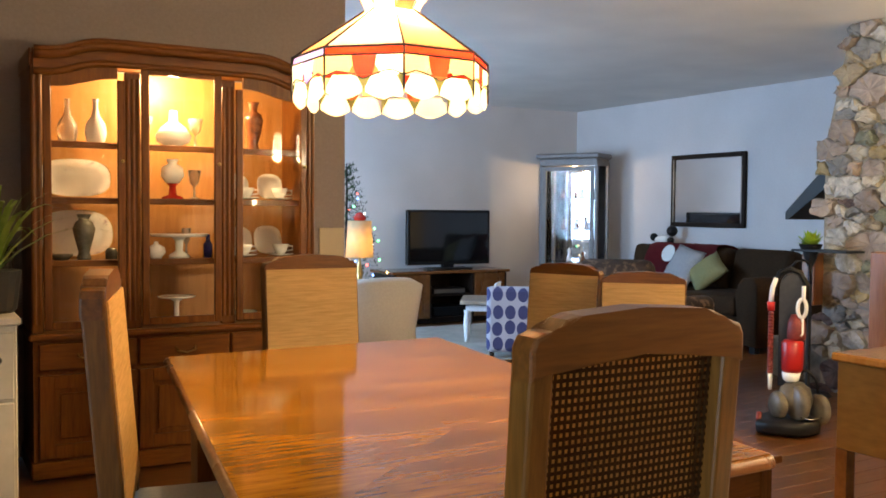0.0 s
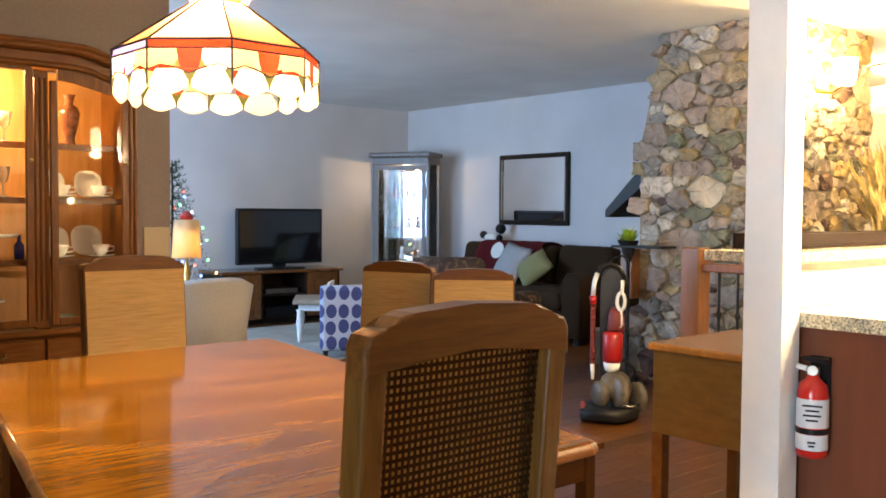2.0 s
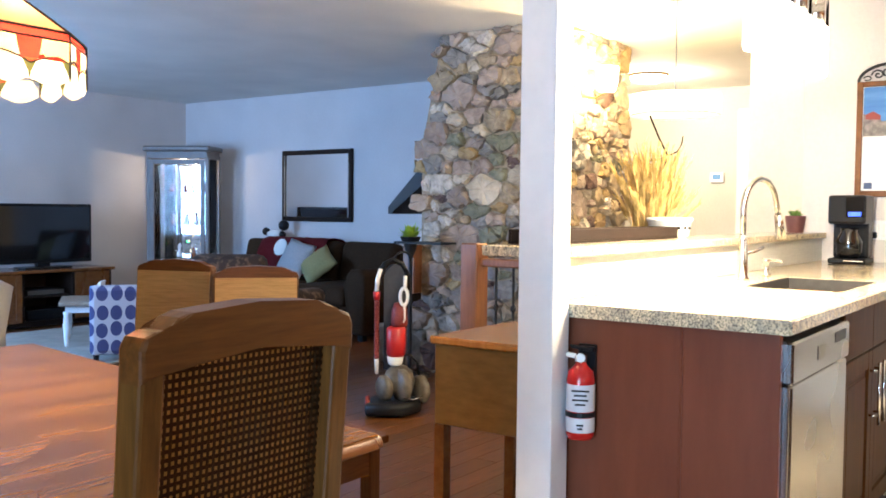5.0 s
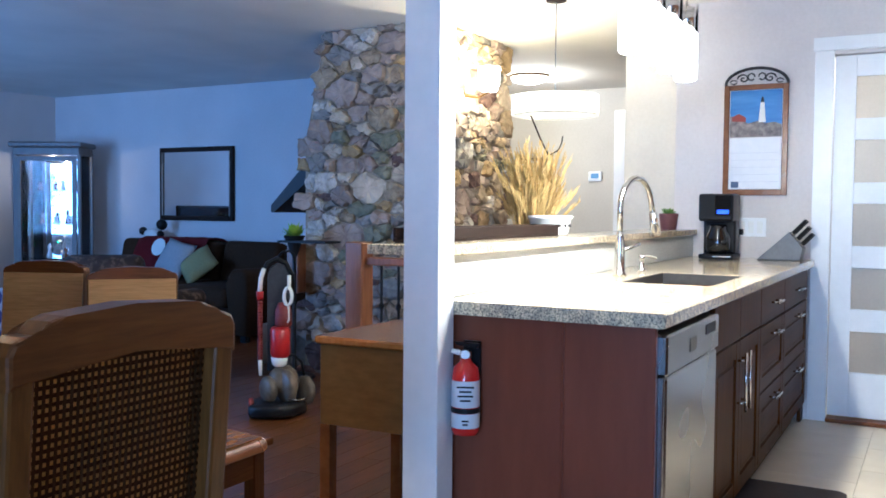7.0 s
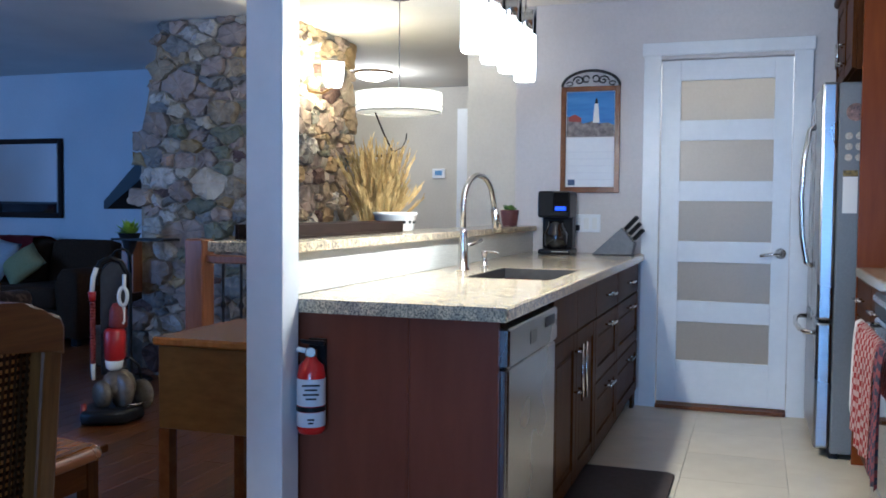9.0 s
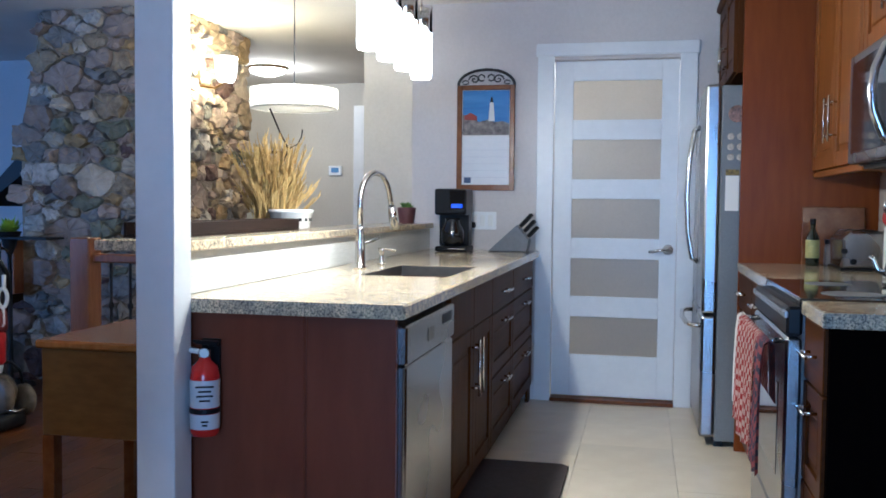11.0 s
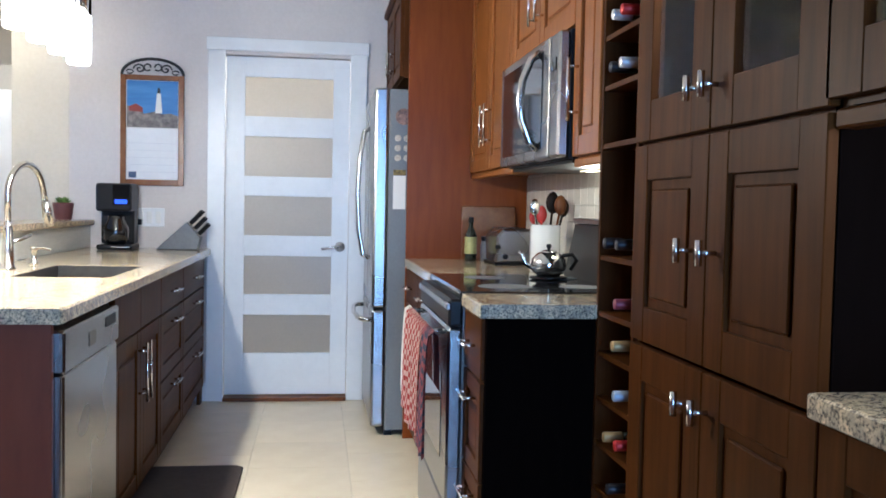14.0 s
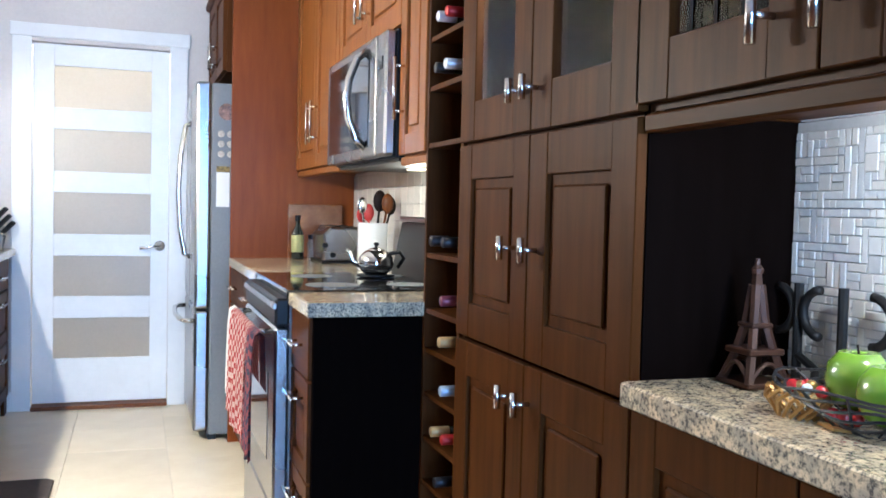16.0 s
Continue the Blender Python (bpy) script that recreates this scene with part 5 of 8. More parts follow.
    # switch plate with a plugged cord
    s = thing("switch_plate", (5.556, 0.975, 1.09), "white triple switch and outlet plate on the kitchen wall", "switch")
    part("plate", box(5.549, 5.5595, 0.89, 1.06, 1.04, 1.15, 0.003), WHITE, s)
    for j in range(3):
        part("rocker", box(5.546, 5.55, 0.91 + j * 0.05, 0.94 + j * 0.05, 1.06, 1.13, 0.002), PORCELAIN, s)
    part("plug", box(5.515, 5.547, 1.015, 1.055, 1.05, 1.085, 0.004), BLACK, s)
    part("cord", tube([(5.52, 1.035, 1.055), (5.505, 1.04, 1.0), (5.51, 1.05, 0.95), (5.50, 1.09, 0.923)], 0.004), BLACK, s)
    # calendar frame
    c = thing("wall_calendar", (5.55, 0.96, 1.28), "wall calendar with a lighthouse picture in a wooden frame", "calendar")
    wood = OAK_DARK
    y0, y1, z0, z1 = 0.781, 1.141, 1.281, 1.925
    bm = box(5.535, 5.558, y0, y0 + 0.032, z0, z1, 0.003)
    box(5.535, 5.558, y1 - 0.032, y1, z0, z1, 0.003, bm)
    box(5.535, 5.558, y0 + 0.032, y1 - 0.032, z0, z0 + 0.035, 0.003, bm)
    box(5.535, 5.558, y0 + 0.032, y1 - 0.032, z1 - 0.03, z1, 0.003, bm)
    part("frame", bm, wood, c, "dark stained frame")
    yc = (y0 + y1) / 2
    bm = tube([(5.546, yc - 0.175 * math.cos(a), z1 + 0.095 * math.sin(a)) for a in [math.pi * j / 16 for j in range(17)]], 0.009)
    for s in (-1, 1):
        tube([(5.546, yc + s * (0.075 + 0.035 * (1 - j / 14) * math.cos(j * 0.7)), z1 + 0.035 + 0.03 * (1 - j / 14) * math.sin(j * 0.7)) for j in range(14)], 0.005, bm, 5)
        tube([(5.546, yc + s * (0.03 - 0.02 * math.cos(j * 0.8)), z1 + 0.045 + 0.02 * math.sin(j * 0.8)) for j in range(8)], 0.005, bm, 5)
        tube([(5.546, yc + s * (0.13 + 0.02 * math.cos(j * 0.8)), z1 + 0.018 + 0.012 * math.sin(j * 0.8)) for j in range(8)], 0.004, bm, 5)
    part("scroll_top", bm, IRON, c, "black iron scrollwork")
    part("backing", box(5.548, 5.558, y0 + 0.03, y1 - 0.03, z0 + 0.03, z1 - 0.028), mat("card", (0.75, 0.74, 0.72), 0.8), c)
    yl, yr = y0 + 0.035, y1 - 0.035
    sky_m = mat("print_sky", (0.025, 0.13, 0.45), 0.5, color2=(0.09, 0.27, 0.62), scale=5, stretch=(1, 0.5, 3))
    part("picture_sky", box(5.5445, 5.5475, yl, yr, 1.69, z1 - 0.032), sky_m, c)
    hill = [(yr, 1.62), (yr, 1.745), (yr - 0.06, 1.735), (yr - 0.10, 1.70), (yr - 0.16, 1.715), (yr - 0.20, 1.70), (yl + 0.04, 1.705), (yl, 1.69), (yl, 1.62)]
    part("picture_shore", prism(hill, 5.5425, 5.545, axis="x"), mat("print_rocks", (0.035, 0.03, 0.03), 0.5, color2=(0.30, 0.26, 0.24), scale=28), c)
    part("picture_tower", prism([(0.945, 1.705), (0.905, 1.705), (0.914, 1.82), (0.936, 1.82)], 5.5405, 5.543, axis="x"), PORCELAIN, c)
    part("picture_lantern", prism([(0.934, 1.82), (0.916, 1.82), (0.918, 1.843), (0.925, 1.856), (0.932, 1.843)], 5.5405, 5.543, axis="x"), BLACK, c)
    part("picture_house", prism([(yr - 0.012, 1.715), (yr - 0.09, 1.71), (yr - 0.09, 1.735), (yr - 0.05, 1.758), (yr - 0.012, 1.74)], 5.5405, 5.543, axis="x"), mat("print_red", (0.22, 0.03, 0.02), 0.6), c)
    part("month_sheet", box(5.5435, 5.5475, yl, yr, z0 + 0.038, 1.612), mat("month_paper", (0.74, 0.75, 0.78), 0.7, color2=(0.79, 0.80, 0.82), scale=30), c)
    for j in range(5):
        part("ruled_line", box(5.5425, 5.544, yl + 0.01, yr - 0.01, 1.36 + 0.042 * j, 1.3615 + 0.042 * j), mat("pale_ink", (0.55, 0.56, 0.62), 0.8) if j == 0 else bpy.data.materials["pale_ink"], c)
    part("logo_block", box(5.5425, 5.544, yr - 0.055, yr - 0.012, 1.326, 1.362), mat("print_navy", (0.05, 0.08, 0.16), 0.6), c)
    # ledge: dark tray, dried grass pot, small plant
    t = thing("tray", (3.05, 1.48, 1.077), "long dark wooden tray on the raised ledge", "tray")
    part("tray_floor", box(2.50, 3.62, 1.42, 1.55, 1.0775, 1.085), OAK_DARK2, t)
    for a in ((2.50, 3.62, 1.42, 1.43), (2.50, 3.62, 1.54, 1.55), (2.50, 2.51, 1.43, 1.54), (3.61, 3.62, 1.43, 1.54)):
        part("rim", box(*a, 1.085, 1.125, 0.002), OAK_DARK2, t)
    d = thing("dried_grass", (3.78, 1.53, 1.077), "tall dried golden grasses in a white pot", "dried grass")
    part("pot", lathe([(0.075, 0), (0.082, 0.01), (0.092, 0.068), (0.098, 0.072), (0.098, 0.085), (0.086, 0.083), (0.0, 0.07)], (3.70, 1.49, 1.077), 24), PORCELAIN, d, "white ceramic pot", True)
    for j in range(5):
        a = -2.3 + 0.34 * j
        part("pot_print", moved(box(-0.006, 0.006, -0.001, 0.001, 0.026, 0.038), pose(3.70 + 0.089 * math.cos(a), 1.49 + 0.089 * math.sin(a), 1.087, 0, 0, math.degrees(a) + 90)), BLACK, d)
    rnd = random.Random(4)
    bm = bmesh.new()

    def blade(q0, q1, w0, w1, sv):
        bm.faces.new([bm.verts.new(v) for v in (q0 - sv * w0, q0 + sv * w0, q1 + sv * w1, q1 - sv * w1)])
    for j in range(380):
        a, r0 = rnd.uniform(0, math.tau), 0.075 * math.sqrt(rnd.random())
        p0 = Vector((3.80 + r0 * math.cos(a), 1.61 + r0 * math.sin(a), 1.02))
        lean = Vector((math.cos(a), math.sin(a), 0)) * r0 * 0.7 + Vector((rnd.gauss(0, 0.028), rnd.gauss(0, 0.028), 0))
        h = rnd.uniform(0.24, 0.50) - 1.0 * r0
        pm, p1 = p0 + lean * 0.45 + Vector((0, 0, h * 0.6)), p0 + lean * 1.3 + Vector((0, 0, h))
        s = Vector((rnd.uniform(-1, 1), rnd.uniform(-1, 1), 0)).normalized()
        blade(p0, pm, 0.0020, 0.0018, s)
        blade(pm, p1, 0.0018, 0.0010, s)
        # feathery plume along the upper third
        for i in range(9):
            q = pm.lerp(p1, 0.25 + 0.75 * i / 9)
            dv = ((p1 - pm).normalized() + 0.32 * Vector((rnd.uniform(-1, 1), rnd.uniform(-1, 1), rnd.uniform(-0.3, 0.6)))).normalized()
            blade(q, q + dv * rnd.uniform(0.022, 0.042), 0.0036, 0.0010, dv.cross(s).normalized())
    st = part("stalks", bm, mat("straw", (0.44, 0.29, 0.075), 0.7, color2=(0.66, 0.49, 0.19), scale=25), d, "golden dried stalks")
    tagged(st, kind="stuff")
    part("branch", tube([(3.80, 1.60, 1.10), (3.82, 1.58, 1.35), (3.82, 1.55, 1.43), (3.77, 1.57, 1.50), (3.73, 1.60, 1.60)], 0.004), OAK_DARK2, d, "bare dark twig")
    part("branch", tube([(3.82, 1.55, 1.43), (3.88, 1.53, 1.455), (3.90, 1.52, 1.49), (3.885, 1.51, 1.52)], 0.003), OAK_DARK2, d)
    part("vase", lathe([(0.06, -0.0), (0.065, 0.05), (0.06, 0.08)], (3.80, 1.535, 1.077), 14), PORCELAIN, d)
    pl = thing("potted_plant", (5.32, 1.40, 1.077), "small green succulent in a plum pot on the ledge", "plant")
    part("pot", lathe([(0.042, 0), (0.045, 0.004), (0.056, 0.085), (0.056, 0.095), (0.048, 0.09), (0, 0.085)], (5.32, 1.40, 1.077), 20), mat("plum_pot", (0.10, 0.035, 0.04), 0.4, color2=(0.13, 0.05, 0.055), scale=30), pl, smooth=True)
    bm = bmesh.new()
    for j in range(46):
        a, e = rnd.uniform(0, math.tau), rnd.uniform(0.2, 1.3)
        dv = Vector((math.cos(a) * math.cos(e), math.sin(a) * math.cos(e), math.sin(e)))
        c0 = Vector((5.32, 1.40, 1.165)) + Vector((math.cos(a), math.sin(a), 0)) * rnd.uniform(0, 0.03)
        sd = dv.cross(Vector((0, 0, 1))).normalized() * 0.009
        c1 = c0 + dv * rnd.uniform(0.025, 0.048)
        bm.faces.new([bm.verts.new(v) for v in (c0 - sd * 0.5, c0 + sd * 0.5, c0.lerp(c1, 0.6) + sd, c1, c0.lerp(c1, 0.6) - sd)])
    tagged(part("leaves", bm, LEAF, pl), kind="stuff")
    # floor mat
    mt = thing("floor_mat", (3.82, 0.52, 0.0), "dark brown kitchen mat on the tile floor", "mat")
    part("pad", prism([(3.2, 0.33), (3.22, 0.31), (4.09, 0.31), (4.12, 0.34), (4.12, 0.73), (4.09, 0.76), (3.22, 0.76), (3.2, 0.74)], 0.001, 0.016, 0.004), mat("mat_rubber", (0.035, 0.025, 0.022), 0.7, color2=(0.055, 0.04, 0.035), scale=40, bump=0.3), mt)
    # pendants
    for x in (2.76, 2.98, 3.20, 3.43):
        p = thing("pendant_lamp", (x, 0.85, 1.66), "glass cylinder pendant lamp with chrome cap over the sink", "lamp", "pendant lamps")
        part("cap", lathe([(0.030, 1.852), (0.030, 1.94), (0.010, 1.945), (0.004, 1.96)], (x, 0.85, 0), 18), CHROME, p, smooth=True)
        part("diffuser", lathe([(0.0, 1.672), (0.036, 1.672), (0.041, 1.68), (0.0415, 1.70), (0.0415, 1.845), (0.030, 1.85)], (x, 0.85, 0), 22), PEND, p, "glowing frosted glass diffuser", True)
        g = part("glass_sleeve", lathe([(0.0425, 1.846), (0.0425, 1.955)], (x, 0.85, 0), 22, caps=False), CLEAR, p, "clear glass sleeve", True)
        g.visible_shadow = False
        part("rod", rod((x, 0.85, 1.945), (x, 0.85, 2.40), 0.0035, n=6), CHROME, p)
        point_light("pendant_bulb", (x, 0.85, 1.64), PENDANT_W * 0.50, (1.0, 0.80, 0.52), 0.03)
        down_light("pendant_beam", (x, 0.85, 1.655), PENDANT_W * 0.58, (1.0, 0.80, 0.52))
    pb = thing("pendant_bar", (3.1, 0.85, 2.38), "chrome ceiling bar that carries the pendants", "ceiling bar")
    part("bar", box(2.68, 3.52, 0.81, 0.89, 2.395, 2.429, 0.005), CHROME, pb)
    # fire extinguisher
    e = thing("fire_extinguisher", (2.338, 1.198, 0.53), "small red fire extinguisher hung on the end panel", "fire extinguisher")
    red = mat("red_enamel", (0.55, 0.015, 0.012), 0.22, coat=0.4)
    part("cylinder", lathe([(0.0, 0.532), (0.037, 0.534), (0.041, 0.545), (0.041, 0.70), (0.036, 0.728), (0.018, 0.745), (0.014, 0.755)], (2.338, 1.198, 0), 22), red, e, smooth=True)
    for z0, z1 in ((0.615, 0.692), (0.555, 0.597)):
        part("label_band", lathe([(0.0413, z0), (0.0416, z0 + 0.001), (0.0416, z1 - 0.001), (0.0413, z1)], (2.338, 1.198, 0), 22), mat("label_%d" % int(z0 * 1000), (0.68, 0.68, 0.70), 0.5), e, smooth=True)
    for z, w in ((0.676, 0.05), (0.663, 0.035), (0.65, 0.045), (0.637, 0.03), (0.578, 0.02), (0.568, 0.015)):
        part("label_bar", moved(box(-w / 2, w / 2, -0.0012, 0.0, -0.0025, 0.0025), pose(2.338 - 0.0375, 1.198 - 0.0185, z, 0, 0, -64)), BLACK, e)
    part("strap", lathe([(0.0414, 0.598), (0.043, 0.599), (0.043, 0.612), (0.0414, 0.613)], (2.338, 1.198, 0), 22), BLACK, e)
    part("bracket", box(2.372, 2.3845, 1.17, 1.225, 0.56, 0.80, 0.002), BLACK, e)
    part("valve", lathe([(0.014, 0.752), (0.017, 0.755), (0.017, 0.775), (0.010, 0.78)], (2.338, 1.198, 0), 14), CHROME, e)
    part("gauge", moved(lathe([(0.013, 0), (0.013, 0.012), (0.0, 0.012)], n=16), pose(2.325, 1.192, 0.768, 0, -90, 22)), PORCELAIN, e)
    part("lever", prism([(1.16, 0.785), (1.225, 0.79), (1.235, 0.80), (1.155, 0.80)], 2.332, 2.346, 0.002, axis="x"), BLACK, e)
    part("nozzle", rod((2.338, 1.215, 0.768), (2.335, 1.242, 0.772), 0.008), PORCELAIN, e)


PENDANT_W = 86
PEND = glow("pendant_glow", (1.0, 0.86, 0.62), 30)
LEAF = mat("leaf_green", (0.06, 0.13, 0.02), 0.45, color2=(0.16, 0.26, 0.05), scale=20)
OAK_DARK2 = mat("espresso_wood", (0.010, 0.006, 0.004), 0.5, color2=(0.02, 0.011, 0.008), scale=8, stretch=(1, 8, 8), spec=0.15)
kitchen_things()


def range_things():
    k = thing("kettle", (3.27, -0.85, 0.932), "round stainless teapot kettle on the cooktop", "kettle")
    kx, ky, kz = 3.27, -0.85, 0.932
    part("trivet", lathe([(0.085, 0), (0.095, 0.004), (0.095, 0.010), (0.06, 0.012), (0.0, 0.012)], (kx, ky, kz), 24), BLACK, k)
    part("body", lathe([(0.05, 0.012), (0.078, 0.03), (0.090, 0.06), (0.083, 0.095), (0.055, 0.122), (0.03, 0.13)], (kx, ky, kz), 26), MIRROR_STEEL, k, smooth=True)
    part("lid", lathe([(0.05, 0.122), (0.03, 0.134), (0.01, 0.138), (0.008, 0.146)], (kx, ky, kz), 20), MIRROR_STEEL, k, smooth=True)
    part("lid_knob", lathe([(0.008, 0.144), (0.014, 0.152), (0.012, 0.162), (0, 0.165)], (kx, ky, kz), 14), BLACK, k, smooth=True)
    part("spout", tube([(kx + 0.03, ky + 0.07, kz + 0.045), (kx + 0.04, ky + 0.11, kz + 0.07), (kx + 0.045, ky + 0.125, kz + 0.11), (kx + 0.05, ky + 0.14, kz + 0.125)], 0.011), MIRROR_STEEL, k, smooth=True)
    part("grip", tube([(kx - 0.03, ky - 0.06, kz + 0.11), (kx - 0.04, ky - 0.11, kz + 0.12), (kx - 0.045, ky - 0.13, kz + 0.09), (kx - 0.04, ky - 0.10, kz + 0.045)], 0.010), BLACK, k, smooth=True)
    k.scale = (0.74, 0.74, 0.78)
    t = thing("toaster", (4.28, -0.92, 0.926), "stainless two-slot toaster on the counter", "toaster")
    bm = prism([(-0.83, 0.935), (-1.02, 0.935), (-1.025, 1.06), (-1.0, 1.095), (-0.86, 1.095), (-0.825, 1.06)], 4.14, 4.42, 0.012, axis="x")
    part("shell", bm, STEEL, t, "brushed steel shell")
    part("base", box(4.135, 4.425, -1.03, -0.82, 0.926, 0.938, 0.003), BLACK, t)
    for y in (-0.90, -0.96):
        part("slot", box(4.17, 4.39, y - 0.012, y + 0.012, 1.094, 1.0975), BLACK, t)
    part("lever", box(4.128, 4.14, -0.845, -0.82, 1.0, 1.02, 0.003), BLACK, t)
    part("knob", moved(lathe([(0.014, 0), (0.012, 0.012), (0, 0.012)], n=12), pose(4.14, -0.87, 0.965, 0, -90, 0)), BLACK, t)
    b = thing("oil_bottle", (4.46, -0.76, 0.926), "dark olive oil bottle with a yellow label", "bottle")
    part("glass", lathe([(0.028, 0), (0.03, 0.006), (0.03, 0.13), (0.012, 0.165), (0.011, 0.20), (0.0, 0.20)], (4.46, -0.76, 0.926), 18), BOTTLE, b, smooth=True)
    part("label_wrap", lathe([(0.0302, 0.035), (0.0306, 0.036), (0.0306, 0.118), (0.0302, 0.119)], (4.46, -0.76, 0.926), 18), mat("olive_label", (0.45, 0.42, 0.16), 0.6, color2=(0.30, 0.32, 0.12), scale=60), b, smooth=True)
    part("cap", lathe([(0.013, 0.19), (0.013, 0.215), (0.0, 0.216)], (4.46, -0.76, 0.926), 12), BLACK, b)
    for x, y, h in ((4.50, -0.84, 0.10), (4.44, -0.88, 0.07)):
        j = thing("spice_jar", (x, y, 0.926), "small glass spice jar with dark lid", "jar", "spice jars")
        part("glass", lathe([(0.022, 0), (0.024, 0.005), (0.024, h - 0.02), (0.018, h)], (x, y, 0.926), 14), CRYSTAL, j, smooth=True)
        part("lid", lathe([(0.02, h), (0.02, h + 0.02), (0, h + 0.02)], (x, y, 0.926), 14), BLACK, j)
    # board leaning behind the jars
    brd = thing("cutting_board", (4.56, -0.86, 0.926), "dark wooden cutting board leaning on the panel", "cutting board")
    part("board", moved(box(-0.012, 0.0, -0.15, 0.13, 0.0, 0.27, 0.004), pose(4.578, -0.86, 0.928, 0, 4, 0)), OAK_DARK, brd)
    c = thing("utensil_crock", (3.72, -0.95, 0.926), "white crock full of kitchen utensils", "crock")
    part("crock", lathe([(0.06, 0), (0.063, 0.005), (0.063, 0.195), (0.058, 0.198), (0.056, 0.19), (0.054, 0.02), (0, 0.018)], (3.72, -0.95, 0.926), 24), PORCELAIN, c, smooth=True)
    red = mat("red_silicone", (0.45, 0.03, 0.02), 0.45)
    for dx, dy, h, m, w in ((-0.02, 0.03, 0.27, CHROME, 0.022), (0.0, 0.01, 0.24, red, 0.024), (0.02, -0.02, 0.29, OAK_DARK2, 0.03), (-0.01, -0.03, 0.28, OAK, 0.027), (0.03, 0.02, 0.23, red, 0.02), (0.02, -0.045, 0.27, OAK_DARK2, 0.025)):
        bm = rod((3.72 + dx * 0.5, -0.95 + dy * 0.5, 0.95), (3.72 + dx * 1.8, -0.95 + dy * 1.8, 0.926 + h - 0.03), 0.005, n=6)
        bm2 = Matrix.Translation((3.72 + dx * 1.9, -0.95 + dy * 1.9, 0.926 + h)) @ Matrix.Diagonal((0.3, 1, 1.6, 1))
        bmesh.ops.create_icosphere(bm, subdivisions=2, radius=w, matrix=bm2)
        part("utensil", bm, m, c, smooth=True)
    # tea towels over the oven rail
    def towel(name, x0, x1, z0, material, label, y=-0.343, ripple=0.006):
        t = thing(name, ((x0 + x1) / 2, y, z0), label, "towel", "towels on the oven rail")
        bm = bmesh.new()
        nu, prof = 10, [(-0.374, 0.63), (-0.372, 0.75), (-0.370, 0.798), (-0.355, 0.813), (-0.340, 0.802), (-0.334, 0.75), (-0.330, (0.79 + z0) / 2), (-0.328, z0)]
        grid = []
        for i in range(nu + 1):
            x = x0 + (x1 - x0) * i / nu
            w = ripple * math.sin(i * 1.9 + x0 * 31)
            grid.append([bm.verts.new((x + 0.01 * math.sin(j * 1.3 + i), yy + w * (j / 7), zz + 0.012 * math.sin(i * 0.8) * (j == 7))) for j, (yy, zz) in enumerate(prof)])
        for i in range(nu):
            for j in range(len(prof) - 1):
                bm.faces.new((grid[i][j], grid[i + 1][j], grid[i + 1][j + 1], grid[i][j + 1]))
        bmesh.ops.solidify(bm, geom=bm.faces[:], thickness=0.004)
        part("cloth", bm, material, t, smooth=True)
    towel("tea_towel", 2.86, 3.36, 0.43, check_cloth("red_check", (0.30, 0.010, 0.010), (0.56, 0.40, 0.36)), "red and white checked tea towel on the oven rail", ripple=0.01)
    towel("tea_towel", 2.70, 2.85, 0.42, check_cloth("navy_check", (0.05, 0.05, 0.09), (0.30, 0.08, 0.09)), "dark checked tea towel on the oven rail")
    towel("tea_towel", 3.37, 3.44, 0.50, mat("white_cloth", (0.72, 0.70, 0.68), 0.9, color2=(0.78, 0.76, 0.74), scale=80, bump=0.2), "white tea towel on the oven rail")


def check_cloth(name, a, b):
    m = mat(name, a, 0.9, color2=a, scale=60, bump=0.2)
    n, l = m.node_tree.nodes, m.node_tree.links
    ck = n.new("ShaderNodeTexChecker")
    tc = n.new("ShaderNodeTexCoord")
    ck.inputs["Scale"].default_value = 52
    ck.inputs[1].default_value, ck.inputs[2].default_value = (*a, 1), (*b, 1)
    l.new(tc.outputs["Object"], ck.inputs[0])
    hs = [k for k in n if k.type == "HUE_SAT"][0]
    l.new(ck.outputs[0], hs.inputs["Color"])
    return m


MIRROR_STEEL = mat("polished_steel", (0.72, 0.72, 0.72), 0.08, metal=1.0)
range_things()


DARK_WIRE = mat("dark_wire", (0.06, 0.06, 0.065), 0.35, metal=0.9)
GOLD_TWIG = mat("gold_twig", (0.30, 0.15, 0.03), 0.4, metal=0.5, color2=(0.5, 0.3, 0.08), scale=60)


